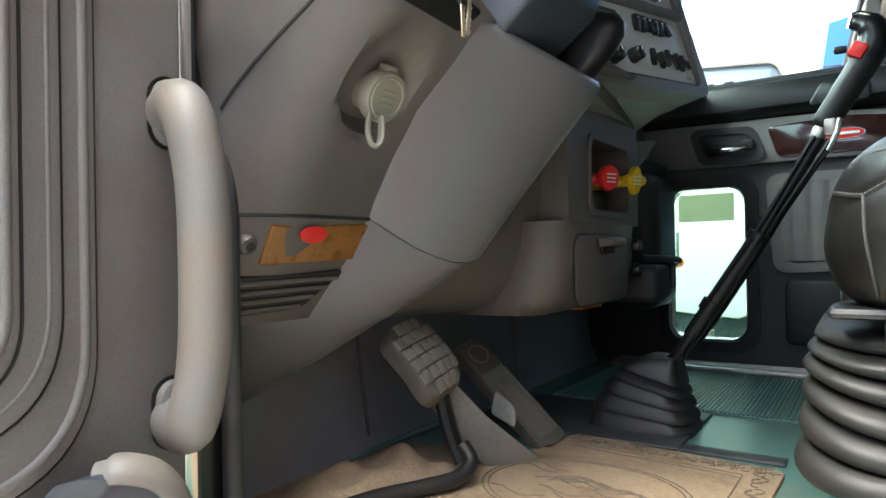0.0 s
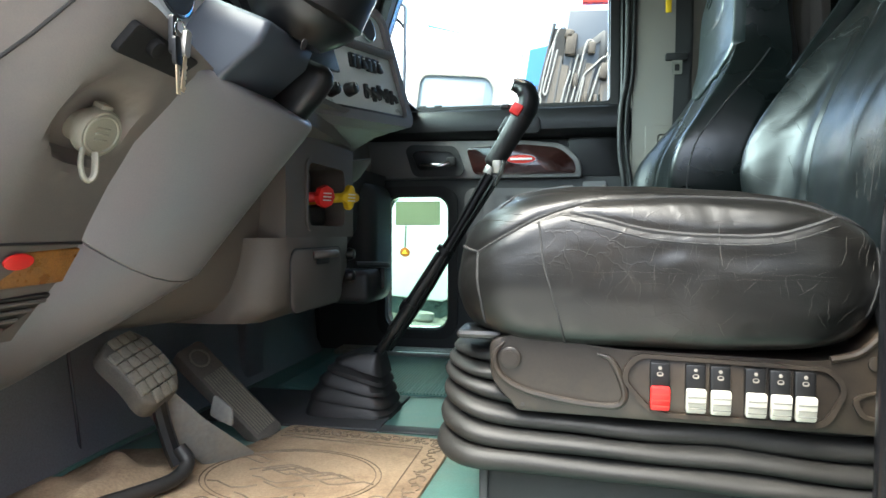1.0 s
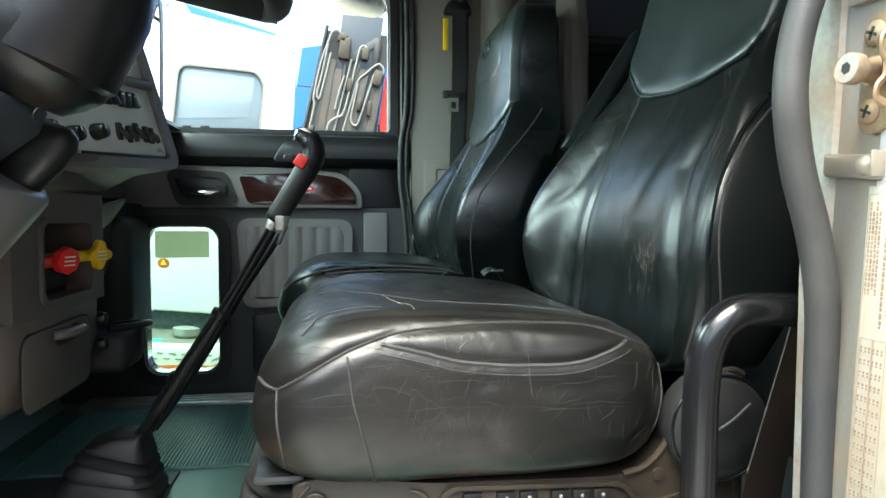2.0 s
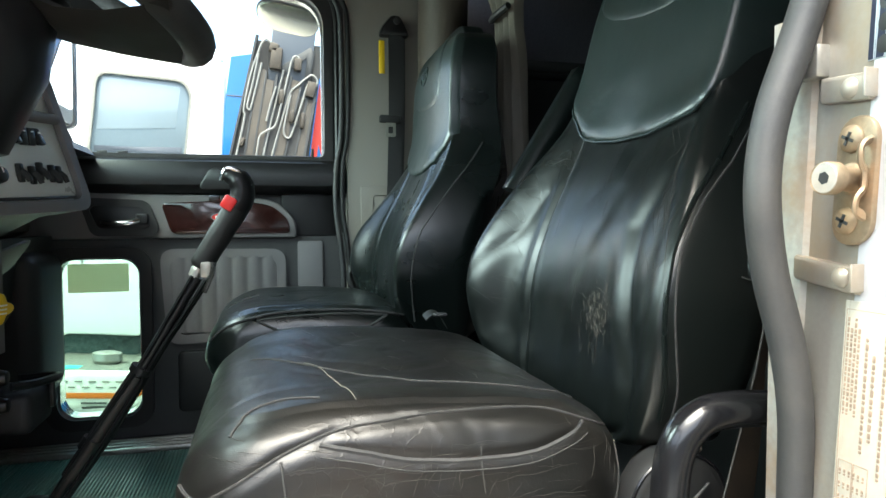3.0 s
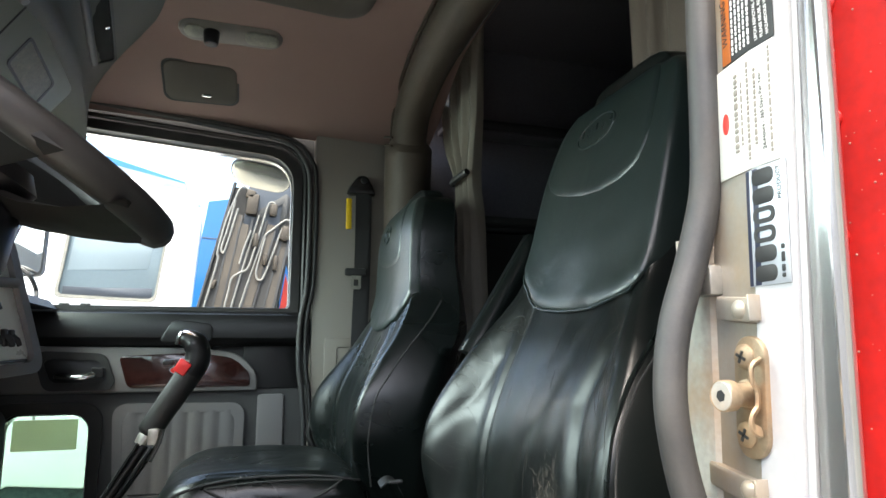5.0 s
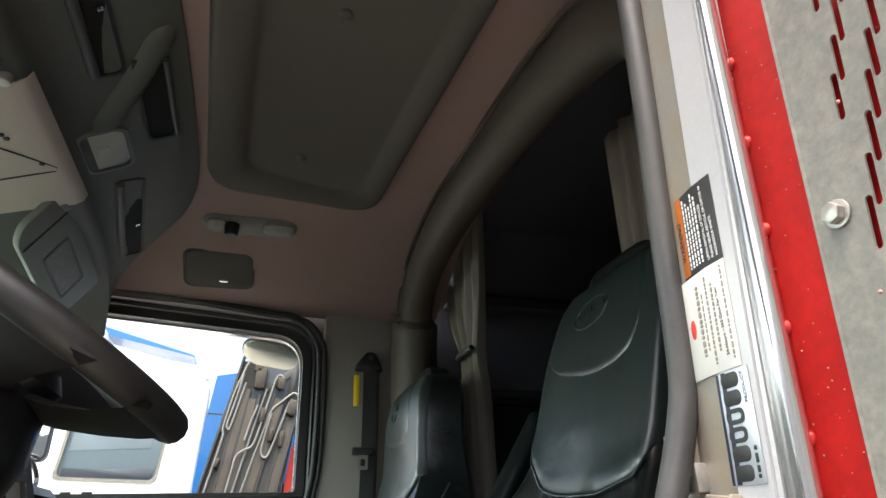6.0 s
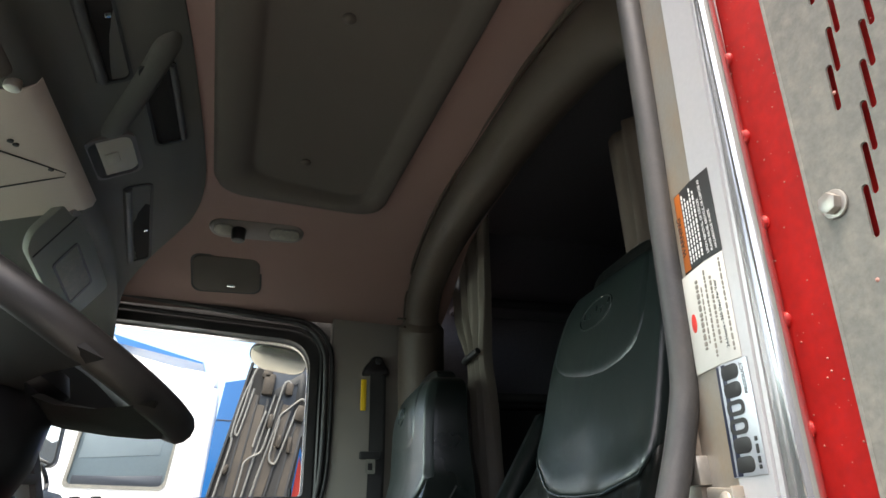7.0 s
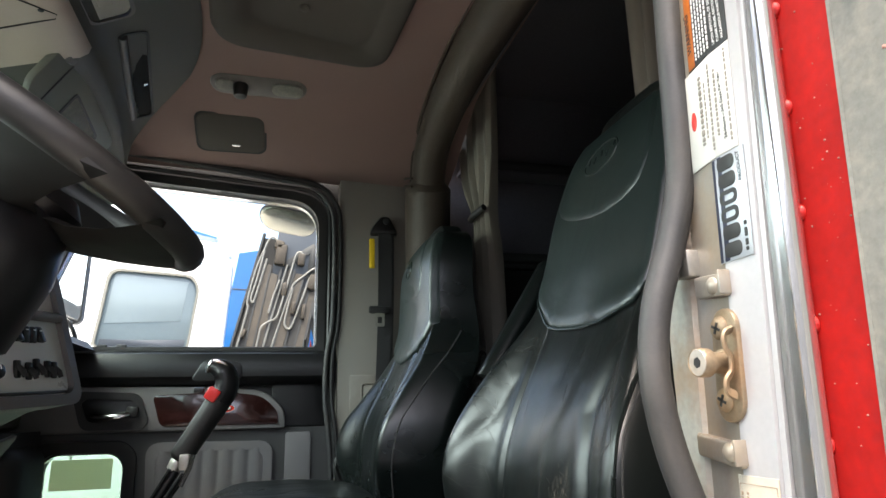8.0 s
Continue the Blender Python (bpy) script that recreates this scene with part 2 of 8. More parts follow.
# paler than JAMB so that its colour carries the reflected sky
SKYSATIN = mat("sky_pale_satin_aluminium", (0.43, 0.43, 0.44), 0.35, metal=0.15, var=0.06, scale=6, fine=200, bump=0.08, bscale=0.0006, dirt=(0.5, 0.46, 0.4), dirt_amt=0.25, dirt_scale=14)
JAMB = mat("dull_aluminium_paint", (0.315, 0.297, 0.262), 0.40, metal=0.4, var=0.1, scale=6, fine=200, bump=0.15, bscale=0.0008, dirt=(0.38, 0.25, 0.13), dirt_amt=0.75, dirt_scale=7)
ALU = mat("bright_aluminium", (0.78, 0.78, 0.77), 0.22, metal=0.9, var=0.08, scale=8, fine=150, bump=0.1, bscale=0.0008, stretch=(1, 1, 0.15))
SPECK = mat("pale_dust_speck", (0.40, 0.20, 0.16), 0.7, var=0.3, bump=0.0)
RED = mat("red_truck_paint", (0.42, 0.009, 0.007), 0.5, var=0.3, scale=9, fine=90, bump=0.05, coat=0.12, spec=0.35, dirt=(0.30, 0.02, 0.03), dirt_amt=0.35, dirt_scale=130)
SHIELD = mat("galvanised_shield", (0.175, 0.172, 0.152), 0.62, metal=0.3, var=0.25, scale=7, fine=180, bump=0.25, bscale=0.001, dirt=(0.42, 0.38, 0.30), dirt_amt=0.3, dirt_scale=60)
RUSTSTEEL = mat("rusty_striker_steel", (0.27, 0.205, 0.135), 0.5, metal=0.5, var=0.3, scale=25, fine=200, bump=0.25, bscale=0.0006, dirt=(0.34, 0.19, 0.09), dirt_amt=0.85, dirt_scale=22)
CONVEX = mat("cream_convex_mirror", (0.46, 0.44, 0.385), 0.2, metal=1.0, var=0.05, bump=0.0)
BURL = mat("red_brown_burl", (0.022, 0.007, 0.006), 0.15, var=0.7, scale=30, fine=90, bump=0.0, coat=0.8)
REDPL = mat("red_plastic", (0.62, 0.022, 0.02), 0.35, var=0.1, bump=0.0)
YELPL = mat("yellow_plastic", (0.72, 0.47, 0.015), 0.4, var=0.1, bump=0.0)
CREAMPL = mat("cream_plastic", (0.52, 0.50, 0.43), 0.45, var=0.08, scale=20, bump=0.05)
CAPPL = mat("olive_grey_plastic", (0.245, 0.235, 0.185), 0.55, var=0.15, scale=15, fine=400, bump=0.15, bscale=0.0005)
AMBER = mat("amber_reflector", (0.20, 0.085, 0.015), 0.3, var=0.5, scale=40, fine=300, bump=0.3)
CREAM = mat("yellowed_label_paper", (0.45, 0.41, 0.335), 0.5, var=0.1, scale=15, bump=0.05, dirt=(0.36, 0.24, 0.13), dirt_amt=0.5, dirt_scale=16)
FADEINK = mat("faded_brown_ink", (0.30, 0.22, 0.16), 0.6, var=0.3, scale=60, bump=0.0)
PAPER = mat("white_label_paper", (0.60, 0.595, 0.55), 0.5, var=0.05, scale=15, bump=0.05)
# dark blue-green frame; the pale spots in its colour imitate sparkling reflections
GLINTSTEEL = mat("dark_frame_paint_with_glints", (0.045, 0.075, 0.075), 0.3, var=0.5, scale=14, fine=70, bump=0.1, dirt=(0.4, 0.42, 0.38), dirt_amt=0.3, dirt_scale=30)
SILVER = mat("silver_label_foil", (0.50, 0.53, 0.57), 0.35, metal=0.5, var=0.12, scale=20, bump=0.0)
NAVY = mat("navy_label_print", (0.02, 0.025, 0.05), 0.45, var=0.1, bump=0.0)
INK = mat("black_ink", (0.02, 0.02, 0.02), 0.5, var=0.1, bump=0.0)
WHITEINK = mat("white_ink", (0.78, 0.78, 0.76), 0.5, var=0.05, bump=0.0)
ORANGE = mat("orange_print", (0.42, 0.10, 0.006), 0.45, var=0.08, bump=0.0)
REDINK = mat("red_print", (0.6, 0.03, 0.02), 0.45, var=0.08, bump=0.0)
WHITEPAINT = mat("white_truck_paint", (0.80, 0.80, 0.80), 0.3, var=0.03, scale=2, bump=0.0, coat=0.5)
BLUEPAINT = mat("blue_truck_paint", (0.003, 0.095, 0.30), 0.35, var=0.08, scale=3, bump=0.0, coat=0.5)
REDPOST = mat("red_painted_steel", (0.40, 0.022, 0.010), 0.5, var=0.15, scale=10)
TEAL = mat("teal_sticker", (0.05, 0.45, 0.42), 0.5, var=0.1, bump=0.0)
SHROUD = mat("grey_shroud_plastic", (0.132, 0.129, 0.134), 0.33, var=0.12, scale=4, fine=500, bump=0.2, bscale=0.0005, dirt=(0.22, 0.19, 0.16), dirt_amt=0.25)
ROD = mat("zinc_rod", (0.19, 0.185, 0.17), 0.5, metal=0.3, var=0.15, scale=30)
STRIP = mat("brown_steel_strip", (0.042, 0.033, 0.024), 0.6, metal=0.2, var=0.6, scale=14)
BOARD = mat("grey_brown_board", (0.014, 0.013, 0.012), 0.7, var=0.35, scale=12, stretch=(4, 4, 0.6))
GLASS = glass("clear_glass", (0.94, 1.0, 0.98))
GREENGLASS = glass("greenish_glass", (0.72, 0.93, 0.83))
PEEPGLASS = glass("dusty_green_glass", (0.28, 0.44, 0.36))
FILM = glass("olive_film", (0.25, 0.25, 0.165), 0.45)
WHEELBLACK = mat("worn_wheel_black", (0.008, 0.0075, 0.007), 0.6, spec=0.25, var=0.25, scale=9, fine=300, bump=0.2, bscale=0.0005)
LENS = glass("clear_lamp_lens", (0.95, 0.95, 0.93), 0.15)
PALEGLASS = mat("pale_pane_glass", (0.165, 0.205, 0.228), 0.1, var=0.06, scale=2, bump=0.0)
DARKGLASS = mat("grey_tinted_window", (0.112, 0.145, 0.165), 0.08, var=0.1, scale=2, bump=0.0)
MIRROR = mat("mirror_glass", (0.85, 0.87, 0.88), 0.03, metal=1.0, var=0.02, bump=0.0, rvar=0.01)
ASPHALT = mat("pale_concrete_yard", (0.40, 0.395, 0.36), 0.9, var=0.35, scale=0.6, fine=40, bump=0.6, bscale=0.01)

# ---------- geometry helpers ----------
BASE = {}


def thing(name, loc, label, category, group="", kind=""):
    ob = new(name)
    ob.location = loc
    BASE[ob.name] = Vector(loc)
    return tagged(ob, label, category, group, kind)


def finish(bm, sharp=40):
    bmesh.ops.recalc_face_normals(bm, faces=bm.faces)
    me = bpy.data.meshes.new("mesh")
    bm.to_mesh(me)
    bm.free()
    me.polygons.foreach_set("use_smooth", [True] * len(me.polygons))
    me.set_sharp_from_angle(angle=radians(sharp))
    return me


def part(name, bm, material, parent, label="", sharp=40):
    """Links a bmesh in world places as one mesh under a thing or under a part."""
    off = BASE[parent.name]
    bmesh.ops.translate(bm, verts=bm.verts, vec=-off)
    me = finish(bm, sharp)
    me.materials.append(material)
    ob = new(name, me)
    ob.parent = parent
    BASE[ob.name] = off
    return tagged(ob, label)


def solid(name, bm, material, label, category, kind="structure", sharp=40):
    me = finish(bm, sharp)
    me.materials.append(material)
    ob = new(name, me)
    BASE[ob.name] = Vector((0, 0, 0))
    return tagged(ob, label, category, "", kind)


def add_box(bm, x0, x1, y0, y1, z0, z1, bev=0.0, seg=2, m=None):
    r = bmesh.ops.create_cube(bm, size=1)
    vs = r["verts"]
    bmesh.ops.scale(bm, verts=vs, vec=(x1 - x0, y1 - y0, z1 - z0))
    bmesh.ops.translate(bm, verts=vs, vec=((x0 + x1) / 2, (y0 + y1) / 2, (z0 + z1) / 2))
    if bev:
        es = list({e for v in vs for e in v.link_edges})
        bv = bmesh.ops.bevel(bm, geom=es, offset=bev, segments=seg, affect="EDGES", profile=0.5)
        vs = list({v for f in bv["faces"] for v in f.verts} | {v for v in vs if v.is_valid})
    if m:
        bmesh.ops.transform(bm, matrix=m, verts=vs)
    return vs


def box(x0, x1, y0, y1, z0, z1, bev=0.004, seg=2, m=None):
    bm = bmesh.new()
    add_box(bm, x0, x1, y0, y1, z0, z1, bev, seg, m)
    return bm


def add_loft(bm, rings, closed=True, cap=True):
    rows = [[bm.verts.new(p) for p in ring] for ring in rings]
    for a, b in zip(rows, rows[1:]):
        n = len(a)
        for i in range(n if closed else n - 1):
            j = (i + 1) % n
            bm.faces.new((a[i], a[j], b[j], b[i]))
    if cap and closed:
        bm.faces.new(rows[0][::-1])
        bm.faces.new(rows[-1])
    return rows


def loft(rings, closed=True, cap=True):
    bm = bmesh.new()
    add_loft(bm, rings, closed, cap)
    return bm


def smooth_path(pts, n=6):
    """Catmull-Rom through the points."""
    pts = [Vector(p) for p in pts]
    out = []
    for i in range(len(pts) - 1):
        p0, p1, p2, p3 = pts[max(0, i - 1)], pts[i], pts[i + 1], pts[min(len(pts) - 1, i + 2)]
        for k in range(n):
            t = k / n
            out.append(0.5 * (2 * p1 + (p2 - p0) * t + (2 * p0 - 5 * p1 + 4 * p2 - p3) * t * t + (3 * p1 - p0 - 3 * p2 + p3) * t ** 3))
    out.append(pts[-1])
    return out


def add_tube(bm, pts, r, n=8, flat=1.0, up=None, cap=True):
    pts = [Vector(p) for p in pts]
    rs = r if isinstance(r, (list, tuple)) else [r] * len(pts)
    tang = [(pts[min(i + 1, len(pts) - 1)] - pts[max(i - 1, 0)]).normalized() for i in range(len(pts))]
    a = Vector(up) if up else tang[0].orthogonal()
    rings = []
    for p, t, rr in zip(pts, tang, rs):
        a = (a - t * a.dot(t)).normalized()
        b = t.cross(a)
        rings.append([p + a * rr * math.cos(2 * math.pi * k / n) + b * rr * flat * math.sin(2 * math.pi * k / n) for k in range(n)])
    add_loft(bm, rings, True, cap)


def tube(pts, r, n=8, flat=1.0, up=None):
    bm = bmesh.new()
    add_tube(bm, pts, r, n, flat, up)
    return bm


def cyl(p0, p1, r0, r1=None, n=20, bev=0.0):
    r1 = r0 if r1 is None else r1
    p0, p1 = Vector(p0), Vector(p1)
    d = (p1 - p0).normalized()
    if bev:
        return tube([p0, p0 + d * bev * 0.3, p0 + d * bev, p1 - d * bev, p1 - d * bev * 0.3, p1], [r0 - bev, r0 - bev * 0.3, r0, r1, r1 - bev * 0.3, r1 - bev], n)
    return tube([p0, p1], [r0, r1], n)


def rrect(w, h, r, n=5):
    """A rounded rectangle about 0, counterclockwise."""
    out = []
    for cx, cy, a0 in ((w / 2 - r, h / 2 - r, 0), (-w / 2 + r, h / 2 - r, 90), (-w / 2 + r, -h / 2 + r, 180), (w / 2 - r, -h / 2 + r, 270)):
        for k in range(n + 1):
            a = radians(a0 + 90 * k / n)
            out.append((cx + r * math.cos(a), cy + r * math.sin(a)))
    return out


def round_poly(pts, r, n=5):
    """Rounds the corners of a polygon."""
    out = []
    rs = r if isinstance(r, (list, tuple)) else [r] * len(pts)
    for i, p in enumerate(pts):
        p, a, b = Vector(p), Vector(pts[i - 1]), Vector(pts[(i + 1) % len(pts)])
        u, v = (a - p), (b - p)
        k = min(rs[i], u.length * 0.49, v.length * 0.49)
        s, e = p + u.normalized() * k, p + v.normalized() * k
        for j in range(n + 1):
            t = j / n
            q = s * (1 - t) ** 2 + p * 2 * t * (1 - t) + e * t * t
            out.append((q.x, q.y))
    return out


def at_x(x):
    return lambda a, b, d=0.0: Vector((x + d, a, b))


def at_y(y):
    return lambda a, b, d=0.0: Vector((a, y + d, b))


def at_z(z):
    return lambda a, b, d=0.0: Vector((a, b, z + d))


def shrink(pts, d):
    """Moves an outline towards its middle by about d."""
    cx, cy = sum(p[0] for p in pts) / len(pts), sum(p[1] for p in pts) / len(pts)
    hx, hy = max(abs(p[0] - cx) for p in pts), max(abs(p[1] - cy) for p in pts)
    return [(cx + (p[0] - cx) * (1 - d / hx), cy + (p[1] - cy) * (1 - d / hy)) for p in pts]


def add_plate(bm, pts, place, d0, d1, bev=0.002):
    """A plate with that outline, from depth d0 to the rounded face at d1."""
    s = 1 if d1 > d0 else -1
    bev = min(bev, abs(d1 - d0) * 0.9)
    rings = [[place(a, b, d0) for a, b in pts], [place(a, b, d1 - s * bev) for a, b in pts],
             [place(a, b, d1 - s * bev * 0.3) for a, b in shrink(pts, bev * 0.3)], [place(a, b, d1) for a, b in shrink(pts, bev)]]
    add_loft(bm, rings)


def plate(pts, place, d0, d1, bev=0.002):
    bm = bmesh.new()
    add_plate(bm, pts, place, d0, d1, bev)
    return bm


def ring_plate(outer, inner, place, d0, d1):
    """A flat frame between two outlines with as many points each."""
    bm = bmesh.new()
    rings = [[place(a, b, d) for a, b in o] for o, d in ((outer, d0), (outer, d1), (inner, d1), (inner, d0))]
    rows = add_loft(bm, rings, True, False)
    n = len(outer)
    for i in range(n):
        j = (i + 1) % n
        bm.faces.new((rows[3][i], rows[3][j], rows[0][j], rows[0][i]))
    return bm


def rect_as(inner, x0, x1, y0, y1):
    """Projects an outline onto the rectangle round it, point by point."""
    cx, cy = sum(p[0] for p in inner) / len(inner), sum(p[1] for p in inner) / len(inner)
    out = []
    for a, b in inner:
        dx, dy = a - cx, b - cy
        s = min((x1 - cx) / dx if dx > 1e-9 else (x0 - cx) / dx if dx < -1e-9 else 1e9,
                (y1 - cy) / dy if dy > 1e-9 else (y0 - cy) / dy if dy < -1e-9 else 1e9)
        out.append((cx + dx * s, cy + dy * s))
    for cxy in ((x0, y0), (x0, y1), (x1, y0), (x1, y1)):
        k = min(range(len(out)), key=lambda i: (out[i][0] - cxy[0]) ** 2 + (out[i][1] - cxy[1]) ** 2)
        out[k] = cxy
    return out


def border(inner, d):
    cx, cy = sum(p[0] for p in inner) / len(inner), sum(p[1] for p in inner) / len(inner)
    return shrink(inner, -d)


def interp(table, t):
    """Smooth values between the rows of a table, by their first column."""
    if t <= table[0][0]:
        return table[0][1:]
    for a, b in zip(table, table[1:]):
        if t <= b[0]:
            k = (t - a[0]) / (b[0] - a[0])
            return [p + (q - p) * k for p, q in zip(a[1:], b[1:])]
    return table[-1][1:]


def lettering(body, size, m, material, parent, name="lettering"):
    """Words in the built-in font, as a mesh, at the pose m."""
    cu = bpy.data.curves.new("words", "FONT")
    cu.body, cu.size, cu.extrude, cu.align_x, cu.align_y = body, size, 0.0001, "LEFT", "CENTER"
    ob = bpy.data.objects.new("words", cu)
    me = bpy.data.meshes.new_from_object(ob)
    bpy.data.objects.remove(ob)
    bm = bmesh.new()
    bm.from_mesh(me)
    bpy.data.meshes.remove(me)
    bmesh.ops.transform(bm, matrix=m, verts=bm.verts)
    return part(name, bm, material, parent)

# ---------- the yard and the cab's shell ----------
FZ = 0.03          # floor
PY = 2.25          # inner face of the passenger door
GZ = -1.15         # yard


def ground():
    bm = bmesh.new()
    bmesh.ops.create_grid(bm, x_segments=40, y_segments=40, size=900)
    bmesh.ops.translate(bm, verts=bm.verts, vec=(0, 0, GZ))
    solid("ground", bm, ASPHALT, "pale grey concrete truck yard", "ground")
    # unseen wall, added to cut low sky light from the driver's side
    solid("wall_sky_block", box(-14.0, 14.0, -5.8, -5.5, GZ, 2.6, 0.0), BLOCKWALL, "plain unseen grey wall added behind to block low sky light", "wall")


def shell():
    solid("floor", box(-1.02, 0.66, 0.44, 2.335, -0.04, FZ, 0.0), FLOOR, "worn green-grey rubber cab floor", "floor")
    solid("wall_front", box(-1.06, -1.02, 0.40, 2.34, -0.2, 0.94, 0.0), KICK, "dark grey firewall under the dashboard", "wall")
    toe = loft([[(-1.02, y, FZ), (-0.83, y, FZ), (-0.855, y, 0.08), (-0.875, y, 0.30), (-0.90, y, 0.55), (-1.02, y, 0.55)] for y in (0.45, 0.9, 1.3, 2.2)])
    tb = solid("trim_toe_board", toe, KICK, "blue-grey toe board below the dashboard", "toe board")
    part("seam", tube([(-0.846, 0.965, 0.05), (-0.872, 0.96, 0.29)], 0.003, 6), COLUMN, tb)
    part("post", box(-0.90, -0.84, 1.62, 1.735, FZ, 0.50, 0.01), KICK, tb)
    part("floor_welt", tube(smooth_path([(-0.69, 0.46, 0.034), (-0.72, 0.56, 0.036), (-0.77, 0.72, 0.038), (-0.82, 0.9, 0.040), (-0.832, 1.3, 0.040)], 4), 0.006, 8), FLOOR, tb)
    solid("wall_kick_panel", box(-1.02, -0.70, 0.405, 0.445, -0.04, 0.93, 0.0), KICK, "dark blue-grey kick panel beside the pedals", "wall")
    solid("trim_door_sill", box(-0.68, 0.46, 0.36, 0.44, -0.06, FZ + 0.006, 0.006), STEEL, "worn metal sill under the driver door opening", "door sill")
    solid("wall_passenger_front", box(-1.06, -0.862, 2.24, 2.34, -0.1, 0.95, 0.0), CHAR, "dark kick panel before the passenger door", "wall")
    # passenger rear corner wall
    solid("wall_passenger_rear", box(0.3165, 0.70, 2.20, 2.36, -0.1, 1.60, 0.004), WALLCLOTH, "grey vinyl wall panel behind the passenger door", "wall")
    bm = box(0.36, 0.50, 2.194, 2.2, 0.70, 0.86, 0.003)
    add_box(bm, 0.40, 0.47, 2.188, 2.196, 0.75, 0.83, 0.01)
    solid("trim_anchor_cover", bm, WALLCLOTH, "small grey cover plate on the wall panel", "cover plate")
    # driver side above and before the door
    solid("wall_driver_header", box(-0.70, 0.66, 0.36, 0.44, 1.58, 1.80, 0.01), WALLCLOTH, "grey header over the driver door opening", "wall")
    solid("wall_pillar_front", box(-0.74, -0.70, 0.36, 0.46, -0.1, 1.60, 0.004), CHAR, "dark hinge pillar of the driver door opening", "pillar")
    # rear of the roof and the sleeper box
    for nm, b in (("wall_sleeper_back", (2.40, 2.44, 0.26, 2.44, -0.1, 2.1)), ("wall_sleeper_passenger", (0.70, 2.42, 2.32, 2.36, -0.1, 2.1)),
                  ("wall_sleeper_driver", (0.70, 2.42, 0.34, 0.38, -0.1, 2.1)), ("ceiling_sleeper", (0.66, 2.44, 0.34, 2.38, 2.06, 2.10)),
                  ("wall_bulkhead_top", (0.66, 0.70, 0.34, 2.38, 1.72, 2.1)), ("floor_sleeper", (0.66, 2.44, 0.34, 2.38, -0.1, 0.02))):
        solid(nm, box(*b, 0.0), SLEEPER, "dark vinyl-lined shell of the sleeper", "sleeper wall")
    solid("wall_bulkhead_driver", box(0.56, 0.70, 0.36, 0.44, -0.1, 1.72, 0.0), VINYL, "grey vinyl corner behind the driver seat", "wall")
    ch = thing("chassis", (0.2, 1.3, GZ), "dark steel truck chassis under the cab", "chassis", kind="structure")
    for y in (0.85, 1.75):
        part("frame_rail", box(-1.0, 2.4, y - 0.05, y + 0.05, -0.55, -0.12, 0.01), CHAR, ch)
    for x in (-0.6, 2.0):
        part("axle", cyl((x, 0.55, GZ + 0.5), (x, 2.05, GZ + 0.5), 0.09, bev=0.01), CHAR, ch)
        for y in (0.42, 1.9):
            part("wheel", cyl((x, y, GZ + 0.5), (x, y + 0.28, GZ + 0.5), 0.5, bev=0.05, n=36), RUBBER, ch)
    # windscreen opening: header, pillars and lower edge
    solid("trim_windscreen_header", box(-0.66, -0.50, 0.42, 2.30, 1.56, 1.66, 0.02), TAUPE, "grey header over the windscreen", "header")
    for nm, y0, y1 in (("wall_windscreen_pillar_driver", 0.40, 0.47), ("wall_windscreen_pillar_passenger", 2.19, 2.27)):
        bm = loft([[(x0, y0, z), (x0 + 0.07, y0, z), (x0 + 0.07, y1, z), (x0, y1, z)] for x0, z in ((-0.86, 0.90), (-0.60, 1.62))])
        solid(nm, bm, TRIM, "sloping grey windscreen pillar", "pillar")
    pane = loft([[(x, y, z) for x, z in ((-0.83, 0.92), (-0.824, 0.92), (-0.58, 1.6), (-0.586, 1.6))] for y in (0.46, 2.21)])
    g = solid("window_windscreen", pane, GREENGLASS, "clear windscreen glass", "windscreen")
    g.visible_shadow = False


def headliner_z(x, y):
    table = [(0.40, 1.58), (0.48, 1.66), (0.56, 1.722), (0.64, 1.745), (1.62, 1.745), (1.78, 1.735), (1.88, 1.70), (2.03, 1.63), (2.15, 1.592), (2.24, 1.578)]
    z = interp(table, y)[0]
    return z + 0.05 * (0.15 - x) * max(0, min(1, (y - 1.7) / 0.4))


